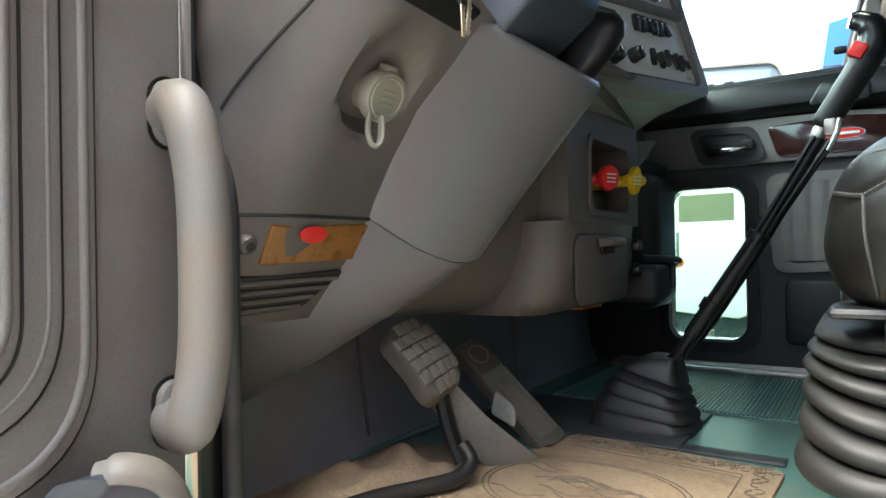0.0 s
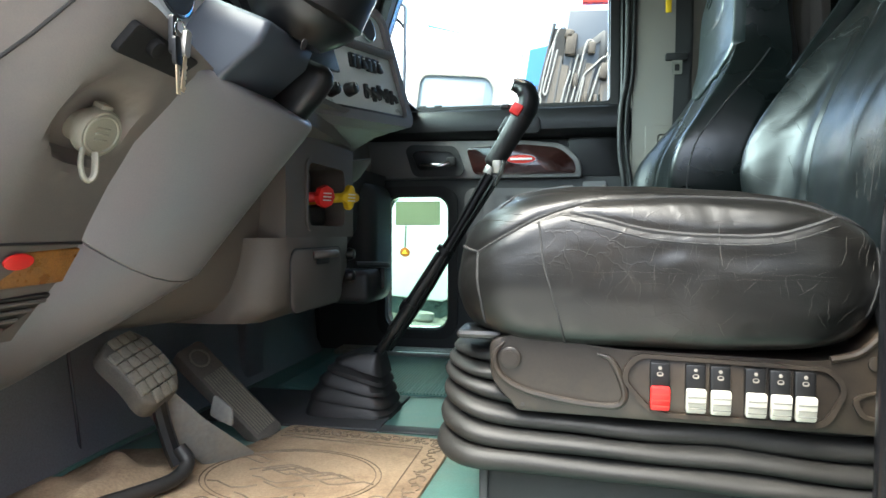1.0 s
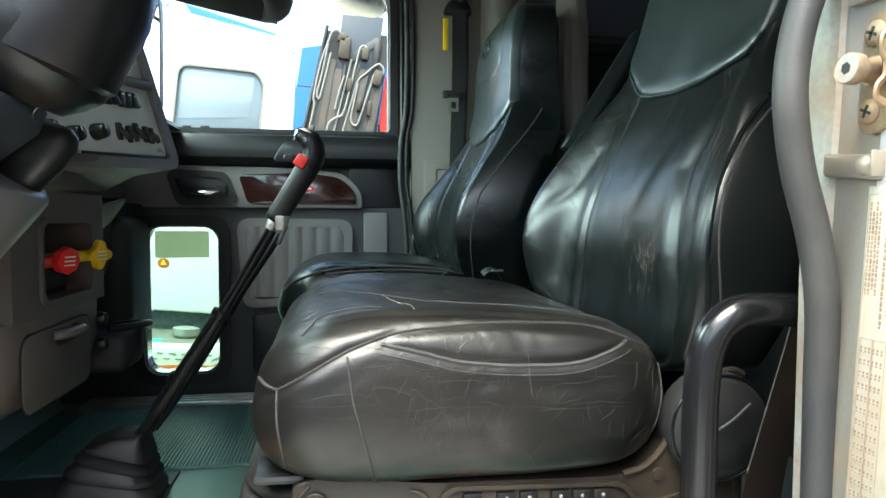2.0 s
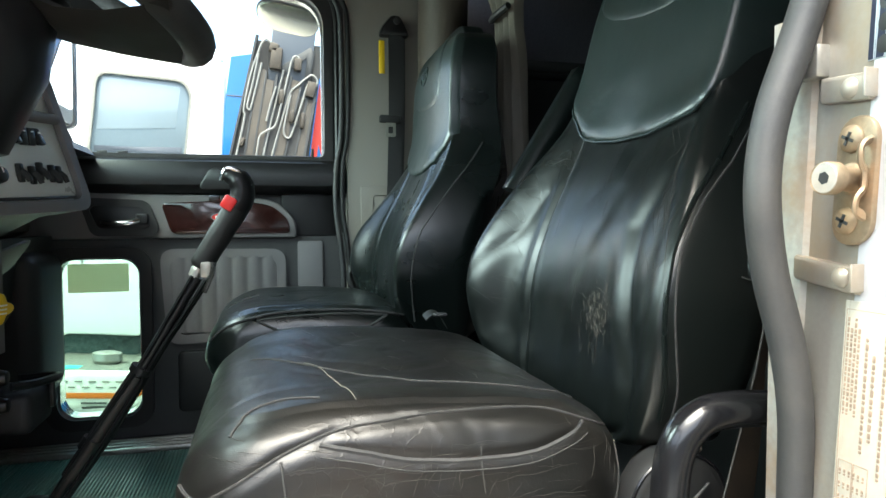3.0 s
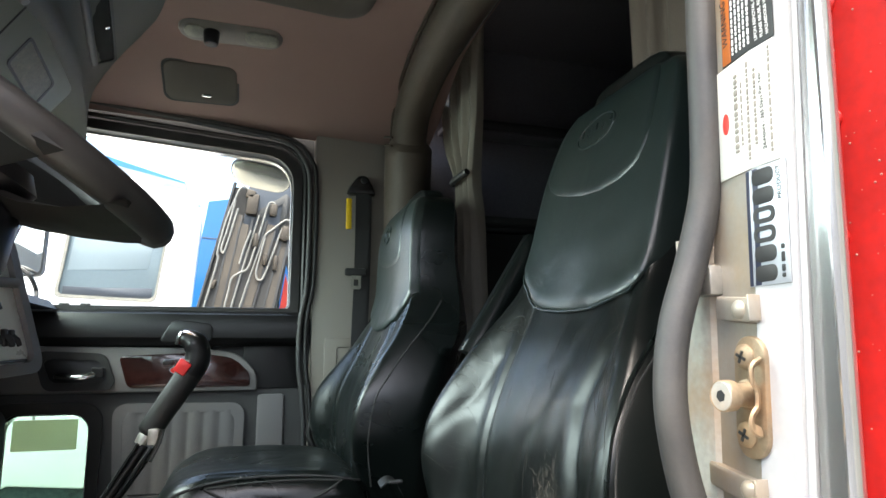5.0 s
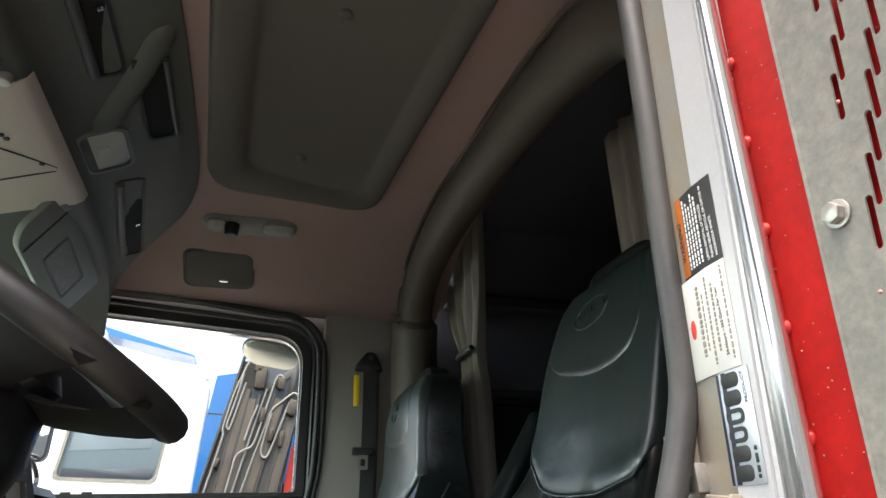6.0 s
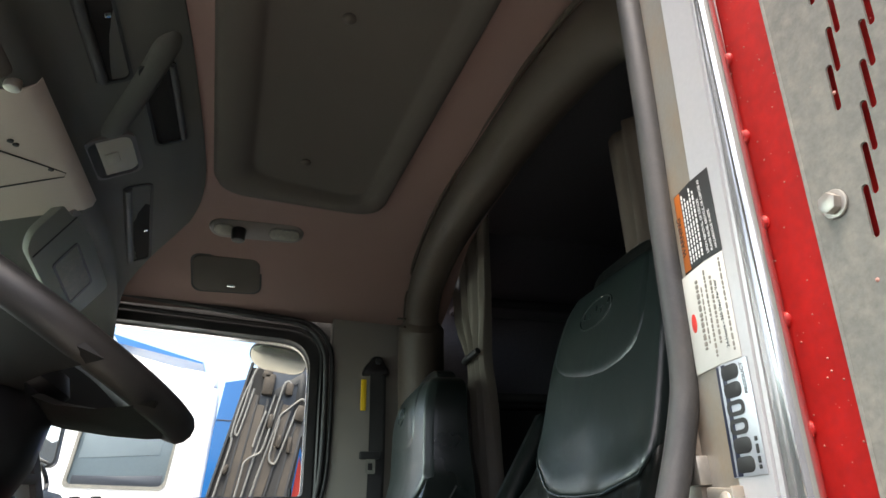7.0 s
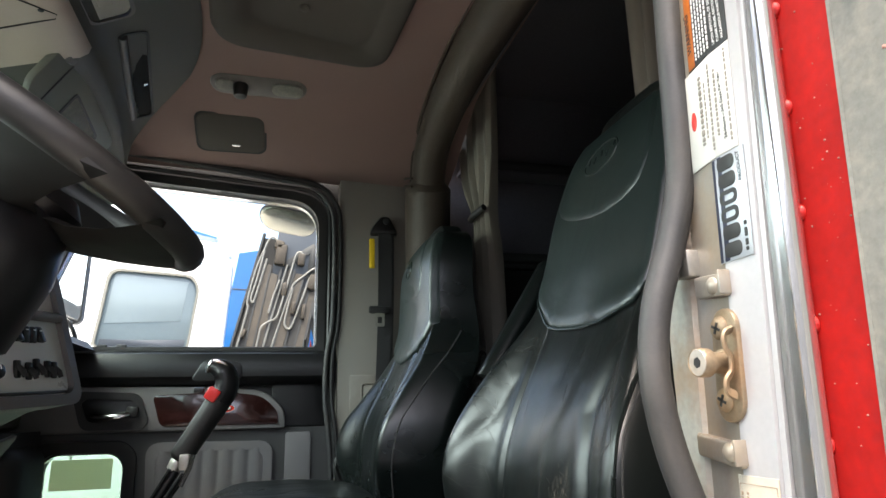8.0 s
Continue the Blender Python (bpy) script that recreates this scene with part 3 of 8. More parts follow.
def ceiling():
    xs = [-0.60 + 0.06 * i for i in range(23)]
    ys = [0.40 + (2.24 - 0.40) * j / 46 for j in range(47)]
    bm = bmesh.new()
    grid = {}
    for x, y, k in itertools.product(xs, ys, (0, 1)):
        grid[x, y, k] = bm.verts.new((x, y, headliner_z(x, y) + 0.045 * k))
    for (x0, x1), (y0, y1), k in itertools.product(zip(xs, xs[1:]), zip(ys, ys[1:]), (0, 1)):
        bm.faces.new([grid[a] for a in ((x0, y0, k), (x1, y0, k), (x1, y1, k), (x0, y1, k))])
    solid("ceiling", bm, HEAD, "brown-grey cloth headliner with curved sides, coloured with red bounce light", "headliner")
    # stepped middle panel
    th = thing("headliner_panel", (0.16, 1.1, 1.73), "dark padded centre panel of the headliner with two buttons", "headliner panel")
    o = round_poly([(-0.10, 1.60), (0.39, 1.66), (0.47, 0.60), (-0.05, 0.60)], 0.10, 6)
    i = round_poly([(0.0, 1.50), (0.325, 1.57), (0.40, 0.70), (0.035, 0.70)], 0.08, 6)
    rings = [[at_z(1.745)(a, b, d) for a, b in p] for p, d in ((border(o, 0.0), 0.01), (o, 0.0), (shrink(o, 0.010), -0.018), (shrink(o, 0.025), -0.022), (border(i, 0.014), -0.021), (i, -0.006), (shrink(i, 0.012), -0.003))]
    part("padding", loft(rings), HEADPAD, th, sharp=60)
    for x, y in ((0.143, 1.399), (0.185, 0.859)):
        bm = bmesh.new()
        bmesh.ops.create_uvsphere(bm, u_segments=14, v_segments=8, radius=0.014, matrix=pose(x, y, 1.739) @ Matrix.Diagonal((1, 1, 0.6, 1)))
        part("button", bm, HEADPAD, th, "round cloth-covered button")


def overhead_console():
    th = thing("overhead_console", (-0.3, 1.3, 1.6), "dark grey overhead console with map lights and cubbies", "overhead console")
    # section (x, z) at the middle; the rear edge sweeps forward at the sides
    sec = [(-0.11, 1.737), (-0.145, 1.716), (-0.20, 1.692), (-0.26, 1.668), (-0.31, 1.645), (-0.338, 1.622), (-0.348, 1.600), (-0.356, 1.582), (-0.372, 1.570), (-0.42, 1.557), (-0.60, 1.503), (-0.60, 1.76), (-0.11, 1.76)]

    def shift(x, y):
        k = abs(y - 1.31) / 0.89 * (0.55 if y < 1.31 else 1.0)
        w = max(0.0, min(1.0, (x + 0.36) / 0.25))
        return -0.34 * k ** 3 * w - 0.05 * k ** 3, -0.13 * k ** 5
    rings = []
    for j in range(41):
        y = 0.46 + (2.20 - 0.46) * j / 40
        ring = []
        for x, z in sec:
            dx, dz = shift(x, y)
            ring.append((x + dx, y, z + dz * (1.0 if z < 1.75 else 0.5)))
        rings.append(ring)
    part("body", loft(rings), OVERHEAD, th, sharp=35)
    # pale lower panel with a hatch
    rings = []
    for y in (0.99, 1.1, 1.2, 1.31, 1.40, 1.46):
        dx, dz = shift(-0.35, y)
        rings.append([(x + dx, y, z + dz) for x, z in ((-0.3475, 1.603), (-0.354, 1.580), (-0.371, 1.5675), (-0.42, 1.5545), (-0.60, 1.500), (-0.60, 1.51), (-0.42, 1.565), (-0.37, 1.59))])
    part("lower_panel", loft(rings), BEIGE, th, "pale beige lower panel")
    low = lambda x, y: Vector((x, y, 1.555 + (x + 0.42) * 0.305 - 0.0015))
    part("hatch_line", tube([low(-0.585, 1.02), low(-0.372, 1.285), low(-0.378, 1.30), low(-0.60, 1.32)], 0.002, 6), CHAR, th)
    for x, y in ((-0.395, 1.265), (-0.43, 1.16), (-0.435, 1.145)):
        part("screw", cyl(low(x, y) + Vector((0, 0, 0.004)), low(x, y) - Vector((0, 0, 0.002)), 0.006, bev=0.001, n=12), CHAR, th)

    def on_face(x, y, tilt):
        dx, dz = shift(x, y)
        z = interp(sorted((a, b) for a, b in sec[:7]), x)[0]
        return pose(x + dx, y, z + dz, 0, tilt, 0)
    # map lights
    for y in (1.325,):
        m = on_face(-0.298, y, -26)
        fr = rrect(0.112, 0.165, 0.026)
        pl = lambda a, b, d=0.0, m=m: m @ Vector((a, b, -d))
        bz = part("lamp_bezel", ring_plate(fr, shrink(fr, 0.009), pl, -0.015, 0.009), TAUPE, th)
        part("lens", plate(shrink(fr, 0.010), pl, 0.009, 0.013, 0.003), LENS, bz, "clear ribbed lamp lens")
        bm = plate(shrink(fr, 0.011), pl, -0.012, 0.003, 0.001)
        add_box(bm, -0.018, 0.012, -0.025, 0.015, 0.002, 0.007, 0.002, m=m @ pose(0, 0, 0, 180))
        part("reflector", bm, CREAMPL, bz, "pale lamp reflector")
    # moulded rib running across between the cubbies
    line = smooth_path([on_face(x, y, 0) @ Vector((0, 0, 0.019)) for x, y in ((-0.31, 1.27), (-0.285, 1.22), (-0.22, 1.105), (-0.16, 0.99), (-0.14, 0.95))], 5)
    n = len(line)
    part("moulded_rib", tube(line, [0.034 * min(1.0, 0.35 + 3 * min(i, n - 1 - i) / n) for i in range(n)], 12), OVERHEAD, th)
    # cubbies and slots
    for x, y0, y1, w, bar in ((-0.178, 1.03, 1.32, 0.075, 0.5), (-0.25, 0.64, 1.07, 0.07, -1), (-0.285, 1.48, 1.93, 0.075, -1)):
        ym = (y0 + y1) / 2
        m = on_face(x, ym, -24)
        m = m @ pose(0, 0, 0, 0, 0, 0 if ym < 1.4 else 8)
        o = rrect(w, y1 - y0, 0.018)
        pl = lambda a, b, d=0.0, m=m: m @ Vector((a, b, -d))
        cb = part("cubby_rim", ring_plate(o, shrink(o, 0.007), pl, -0.012, 0.006), CHAR, th)
        # almost flush black sheet; the cubby's deep shade is put into its colour
        part("cubby_recess", plate(shrink(o, 0.006), pl, -0.012, 0.001, 0.001), PEDALBLACK, cb, "matt black sheet standing in for a cubby's shaded depth")
        bx = -w / 2 + 0.012 if bar < 0 else w / 2 - 0.008
        part("cubby_bar", tube([pl(bx, -(y1 - y0) / 2 + 0.012, 0.004), pl(bx, (y1 - y0) / 2 - 0.012, 0.004)], 0.011 if bar < 0 else 0.007, 10), DARKGREY, cb, "grey retaining bar")
        if bar < 0:
            part("latch", box(-0.006, 0.006, -0.006, 0.006, -0.004, 0.006, 0.002, m=m @ pose(w / 2 - 0.018, 0.03, -0.004)), CHROME, cb)


def sun_visor():
    th = thing("sun_visor", (-0.42, 1.70, 1.55), "grey-green sun visor folded down under the overhead console", "sun visor")
    o3, u, w = Vector((-0.392, 1.43, 1.60)), Vector((0.0, 0.45, -0.065)), Vector((-0.085, 0.0, -0.135))
    n = u.cross(w).normalized()
    if n.y > 0:
        n = -n
    pl = lambda a, b, d=0.0: o3 + u * (a / 0.35) + w * (b / 0.16) + n * d
    o = round_poly([(0.0, 0.0), (0.0, 0.135), (0.03, 0.165), (0.34, 0.165), (0.355, 0.0)], [0.02, 0.02, 0.02, 0.03, 0.02], 5)
    bm = bmesh.new()
    add_plate(bm, o, pl, 0.0, 0.010, 0.005)
    add_plate(bm, o, pl, 0.0, -0.010, 0.005)
    part("panel", bm, VISOR, th)
    fr = [(a + 0.20, b + 0.085) for a, b in rrect(0.16, 0.085, 0.010)]
    part("mirror_frame", ring_plate(fr, shrink(fr, 0.006), pl, 0.008, 0.013), DARKGREY, th)
    part("mirror_cover", plate(shrink(fr, 0.006), pl, 0.008, 0.0115, 0.001), SHIELD, th, "dull vanity mirror cover")
    for a in (0.055,):
        part("seam", tube([pl(a, 0.004, 0.0105), pl(a, 0.160, 0.0105)], 0.0025, 6), CHAR, th)
    part("pivot", cyl(pl(0.03, 0.02, 0.0), pl(0.03, 0.02, 0.022), 0.017, bev=0.004), TRIM, th)
    part("hinge_knob", cyl(pl(0.02, -0.03, 0.0), pl(0.02, -0.015, 0.014), 0.010, bev=0.003), CHROME, th, "small bright pivot")
    d = thing("sun_visor", (-0.45, 0.75, 1.56), "dark brown-grey sun visor folded up against the header", "sun visor")
    o = round_poly([(-0.375, 0.52), (-0.375, 0.96), (-0.56, 0.96), (-0.56, 0.52)], 0.03, 5)
    part("panel", plate(o, lambda a, b, dd=0.0: Vector((a, b, 1.585 + (a + 0.375) * 0.30 + dd)), 0.0, -0.022, 0.008), HEADPAD, d)
    part("seam", tube([(-0.40, 0.53, 1.5535), (-0.40, 0.95, 1.5535)], 0.002, 6), CHAR, d)
    part("pivot", cyl((-0.385, 0.975, 1.585), (-0.385, 0.975, 1.552), 0.014, bev=0.004), STEEL, d, "dull metal pivot")


def dome_light():
    th = thing("dome_light", (0.03, 1.84, 1.725), "long oval cab dome light with a round black swivel lamp", "dome light")
    m = pose(0.025, 1.815, 1.732, -18, 0, 0)
    o = rrect(0.29, 0.085, 0.042, 8)
    pl = lambda a, b, d=0.0: m @ Vector((a, b, -d))
    part("housing", plate(o, pl, -0.02, 0.014, 0.008), TAUPE, th)
    i = [(a + 0.085, b) for a, b in rrect(0.095, 0.05, 0.02)]
    part("lens", plate(i, pl, 0.010, 0.022, 0.006), SHIELD, th, "frosted lamp lens")
    part("lens", plate([(a - 0.10, b) for a, b in rrect(0.06, 0.05, 0.022)], pl, 0.010, 0.020, 0.006), SHIELD, th)
    part("swivel_lamp", cyl(pl(-0.055, 0.0, 0.010), pl(-0.055, 0.012, 0.050), 0.024, 0.020, bev=0.005), BLACK, th)


def ceiling_speaker():
    th = thing("ceiling_speaker", (-0.065, 2.02, 1.63), "dark speaker grille set in the headliner with a small chrome badge", "speaker")
    m = pose(-0.065, 2.01, 1.648, -27, 0, -1)
    o = rrect(0.215, 0.155, 0.03)
    pl = lambda a, b, d=0.0: m @ Vector((a, b, -d))
    part("grille", plate(o, pl, -0.02, 0.008, 0.006), HEADPAD, th)
    part("rim", ring_plate(border(o, 0.006), o, pl, -0.02, 0.004), CHAR, th)
    part("badge", plate([(a + 0.015, b + 0.045) for a, b in rrect(0.028, 0.011, 0.005)], pl, 0.006, 0.011, 0.002), CHROME, th)


def rear_arch():
    pts = [(0.62, 2.085, 0.03), (0.62, 2.085, 0.7), (0.62, 2.085, 1.25), (0.615, 2.06, 1.45), (0.605, 1.97, 1.59), (0.60, 1.78, 1.66), (0.60, 1.5, 1.69), (0.61, 1.15, 1.695), (0.625, 0.85, 1.685), (0.63, 0.62, 1.62), (0.64, 0.53, 1.45), (0.65, 0.5, 1.0), (0.65, 0.5, 0.03)]
    path = smooth_path(pts, 6)
    th = thing("sleeper_arch", (0.62, 2.02, 0.03), "wide padded grey vinyl trim round the sleeper opening", "arch trim")
    n = len(path)
    rad = [0.095 if i < n * 0.28 else 0.07 for i in range(n)]
    part("padded_trim", tube(path, rad, 14, 0.85, up=(0, 1, 0)), VINYL, th)
    # stitched piping along its cab side
    cen = Vector((0.6, 1.26, 0.9))
    line = [p + (p - cen).normalized() * 0.055 + Vector((-0.052, 0, 0)) for p in path[6:-6]]
    part("piping", tube(line, 0.006, 6), VINYL, th)
    for k in (20, 21):
        p = path[k]
        part("seam", tube([p + Vector((-0.075, 0.05, 0.02)), p + Vector((-0.083, 0.0, 0.005)), p + Vector((-0.07, -0.05, -0.012))], 0.004, 6), VINYL, th)


def curtain(name, levels, label, x=0.74, folds=7, cloth=CURTAIN):
    """A hanging pleated curtain; levels: z, y0, y1, depth of the folds."""
    th = thing(name, (x, levels[0][1], levels[0][0]), label, "curtain")
    n = folds * 8
    rows, back = [], []
    zs = [levels[0][0] + (levels[-1][0] - levels[0][0]) * k / 24 for k in range(25)]
    tab = sorted(levels)
    for z in zs:
        y0, y1, d = interp(tab, z)
        rows.append([(x + d * math.sin(2 * math.pi * folds * i / n + 0.9 * math.sin(3 * z + 0.2 * i)) * (0.6 + 0.4 * math.sin(i * 0.37)), y0 + (y1 - y0) * i / n, z) for i in range(n + 1)])
    bm = bmesh.new()
    add_loft(bm, [r + [(a + 0.004, b, c) for a, b, c in r[::-1]] for r in rows])
    part("cloth", bm, cloth, th, sharp=80)
    return th


def curtains():
    c = curtain("curtain", [(1.82, 1.66, 2.06, 0.016), (1.50, 1.69, 2.00, 0.018), (1.36, 1.73, 1.88, 0.022), (1.32, 1.74, 1.85, 0.022), (1.2, 1.70, 1.90, 0.022), (0.4, 1.66, 1.93, 0.025)], "grey sleeper curtain tied back behind the passenger seat")
    part("tie_back", tube(smooth_path([(0.715, 1.73, 1.345), (0.70, 1.80, 1.335), (0.715, 1.87, 1.345)], 5), 0.010, 8), CHAR, c, "dark tie-back strap")
    curtain("curtain", [(1.72, 0.68, 1.10, 0.012), (0.5, 0.70, 1.09, 0.025)], "brown sleeper curtain hanging behind the driver seat", 0.87, 6, BROWNCURTAIN)


def sleeper_things():
    th = thing("bunk", (1.7, 1.3, 0.02), "dark sleeper bunk with a padded mattress", "bunk")
    part("base", box(1.25, 2.38, 0.42, 2.30, 0.02, 0.45, 0.01), CHAR, th)
    part("mattress", box(1.22, 2.38, 0.42, 2.30, 0.455, 0.62, 0.05, 4), SLEEPER, th)
    for z in (1.30, 1.68):
        th = thing("shelf", (1.5, 2.25, z), "dark sleeper wall shelf with a rounded grey front rail", "shelf")
        part("board", box(0.80, 2.38, 2.205, 2.315, z - 0.02, z, 0.004), SLEEPER, th)
        part("rail", cyl((0.80, 2.19, z), (2.38, 2.19, z), 0.02, bev=0.005), CHAR, th)
    th = thing("shelf_partition", (1.2, 2.26, 0.4), "dark grey sleeper side panel below the shelf", "panel")
    part("panel", box(0.80, 2.38, 2.28, 2.316, 0.05, 1.27, 0.006), CHAR, th)


# ---------- passenger door ----------
def passenger_door():
    d = thing("door_2", (-0.25, PY, 0.05), "closed passenger door with dark grey trim and two windows", "door", kind="structure")
    win = round_poly([(-0.70, 0.955), (0.247, 0.955), (0.247, 1.495), (-0.50, 1.55)], [0.02, 0.02, 0.11, 0.06], 7)
    big = rect_as(win, -0.86, 0.315, 0.93, 1.72)
    part("window_surround", ring_plate(big, win, at_y(PY), 0.02, 0.10), CHAR, d)
    part("window_seal", ring_plate(border(win, 0.030), shrink(win, 0.004), at_y(PY), -0.02, 0.025), RUBBER, d, "black rubber window seal")
    part("window_channel", ring_plate(border(win, 0.010), shrink(win, 0.010), at_y(PY), 0.028, 0.06), ALU, d, "bright inner window channel")
    part("seal_bead", tube([at_y(PY)(a, b, -0.022) for a, b in border(win, 0.045)[8:]], 0.008, 8), BLACK, d)
    small = [(a - 0.466, b + 0.373) for a, b in rrect(0.255, 0.52, 0.055, 7)]
    lowr = rect_as(small, -0.86, -0.262, FZ, 0.70)
    part("lower_panel", ring_plate(lowr, small, at_y(PY), 0.0, 0.085), DARKGREY, d)
    part("window_frame", ring_plate(border(small, 0.030), shrink(small, 0.004), at_y(PY), -0.012, 0.03), RUBBER, d, "black rounded frame of the low window")
    part("frame_lip", ring_plate(shrink(small, 0.002), shrink(small, 0.010), at_y(PY), 0.005, 0.06), CHROME, d)
    part("door_panel", box(-0.262, 0.315, PY, PY + 0.085, FZ, 0.70, 0.0), DARKGREY, d)
    part("middle_panel", box(-0.86, 0.315, PY + 0.012, PY + 0.085, 0.7005, 0.9295, 0.0), CHAR, d)
    part("rear_trim", plate(round_poly([(0.10, 0.692), (0.288, 0.692), (0.270, 0.78), (0.272, 0.90), (0.10, 0.90)], 0.01, 3), at_y(PY), 0.012, -0.004, 0.004), BLACK, d, "black rear trim")
    for nm, o, dep in (("window_1", win, 0.045), ("window_2", small, 0.04)):
        g = solid(nm, plate(shrink(o, 0.006), at_y(PY), dep, dep + 0.005, 0.001), GLASS if nm == "window_1" else PEEPGLASS, "clear side window glass" if nm == "window_1" else "greenish low peep window glass", "window")
        g.visible_shadow = False
    film = thing("window_sticker", (-0.474, PY + 0.036, 0.56), "faded olive film sticker inside the low window glass", "sticker")
    part("film", plate([(a - 0.474, b + 0.562) for a, b in rrect(0.178, 0.092, 0.003)], at_y(PY + 0.0395), 0.0, -0.001, 0.0002), FILM, film).visible_shadow = False
    # dark armrest rail under the window
    bm = loft([[(x, y, z) for y, z in ((2.30, 0.83), (2.225, 0.835), (2.195, 0.86), (2.19, 0.90), (2.205, 0.935), (2.235, 0.949), (2.30, 0.95))] for x in (-0.84, -0.3, 0.10, 0.262, 0.275)])
    up = part("upper_trim", bm, BLACK, d, "black upper door trim")
    part("trim_step", plate(round_poly([(-0.16, 0.845), (0.0, 0.845), (0.0, 0.905), (-0.12, 0.915)], 0.02), at_y(2.19), 0.012, -0.002, 0.003), BLACK, up)
    part("weather_strip", box(-0.70, 0.26, 2.245, 2.262, 0.949, 0.962, 0.004), RUBBER, d)
    for x in (-0.46, -0.40):
        part("clip", box(x, x + 0.03, 2.243, 2.256, 0.955, 0.968, 0.003), CHAR, d)
    part("lock_button", cyl((0.205, 2.27, 0.955), (0.205, 2.27, 0.99), 0.005, bev=0.001, n=10), INK, d)
    # grey band with latch and wood insert
    band = round_poly([(-0.86, 0.688), (0.147, 0.688), (0.147, 0.745), (0.085, 0.812), (-0.06, 0.828), (-0.86, 0.838)], [0.005, 0.012, 0.05, 0.08, 0.1, 0.005], 6)
    bd = part("trim_band", plate(band, at_y(PY), 0.01, -0.022, 0.008), TRIM, d, "pale grey trim band")
    la = round_poly([(-0.500, 0.795), (-0.47, 0.703), (-0.300, 0.703), (-0.285, 0.725), (-0.315, 0.805), (-0.48, 0.812)], 0.025, 5)
    bz = part("latch_bezel", ring_plate(border(la, 0.006), shrink(la, 0.018), at_y(PY), -0.012, -0.03), CHAR, bd)
    part("latch_recess", plate(shrink(la, 0.016), at_y(PY), -0.018, -0.0235, 0.001), BLACK, bz)
    part("latch_lever", tube(smooth_path([(-0.445, 2.216, 0.745), (-0.41, 2.20, 0.740), (-0.36, 2.20, 0.742), (-0.335, 2.21, 0.75)], 5), [0.008] + [0.012] * 14 + [0.008], 10, 0.6), CHROME, bz, "chrome inside door latch")
    part("lock_slide", box(-0.345, -0.310, 2.205, 2.222, 0.735, 0.768, 0.005), BLACK, bz)
    bu = round_poly([(-0.275, 0.802), (-0.245, 0.703), (0.125, 0.703), (0.122, 0.745), (0.07, 0.797), (-0.06, 0.812)], [0.02, 0.02, 0.012, 0.04, 0.06, 0.03], 5)
    part("wood_insert", plate(bu, at_y(PY), -0.018, -0.026, 0.003), BURL, bd, "glossy dark red burl insert")
    ov = [(0.055 * math.cos(a) - 0.07, 0.018 * math.sin(a) + 0.757) for a in [2 * math.pi * k / 24 for k in range(24)]]
    bg = part("badge", plate(ov, at_y(PY), -0.024, -0.029, 0.001), REDINK, bd, "red oval badge")
    part("badge_rim", ring_plate(ov, shrink(ov, 0.003), at_y(PY), -0.028, -0.0302), CHROME, bg)
    part("badge_mark", box(-0.11, -0.03, 2.2190, 2.2215, 0.753, 0.761, 0.001), WHITEINK, bg)
    # pleated map pocket
    po = round_poly([(-0.285, 0.655), (0.112, 0.650), (0.105, 0.36), (-0.265, 0.34)], 0.05, 6)
    pk = part("pocket_frame", ring_plate(po, shrink(po, 0.030), at_y(PY), 0.01, -0.012), TRIM, d, "grey raised pocket rim")
    x0, x1 = -0.255, 0.082
    ring = [(x0 + (x1 - x0) * k / 72, 2.242 - 0.005 * abs(math.sin(math.pi * 7 * k / 72))) for k in range(73)]
    part("pleated_panel", loft([[(x, y, z) for x, y in ring] + [(x1, 2.262, z), (x0, 2.262, z)] for z in (0.38, 0.50, 0.628)]), TRIM, pk, "pleated grey cloth")
    part("corner_panel", plate([(a + 0.193, b + 0.54) for a, b in rrect(0.085, 0.27, 0.01)], at_y(PY), 0.0, -0.008, 0.004), TRIM, d, "grey corner panel")
    part("low_pocket", plate([(a - 0.14, b + 0.22) for a, b in rrect(0.19, 0.20, 0.02)], at_y(PY), 0.0, -0.02, 0.008), CHAR, d, "dark low door pocket")
    # rear edge seals
    edge = smooth_path([(0.300, 2.195, 0.05), (0.300, 2.195, 0.50), (0.292, 2.195, 0.65), (0.276, 2.195, 0.78), (0.278, 2.195, 0.92), (0.296, 2.195, 1.05), (0.298, 2.195, 1.36), (0.28, 2.195, 1.47), (0.21, 2.195, 1.54), (0.05, 2.195, 1.565), (-0.45, 2.195, 1.625)], 6)
    part("edge_seal", tube(edge, 0.009, 10), SEALRUBBER, d)
    part("edge_seal", tube([p + Vector((0.022, 0.004, 0.010)) for p in edge], 0.008, 10), CHAR, d)
    s = solid("trim_passenger_sill", box(-0.76, 0.29, 2.13, 2.235, FZ, FZ + 0.02, 0.006), STEEL, "ribbed metal sill inside the passenger door", "door sill")
    for k in range(3):
        part("rib", box(-0.75, 0.28, 2.145 + 0.027 * k, 2.155 + 0.027 * k, FZ + 0.018, FZ + 0.025, 0.002), STEEL, s)


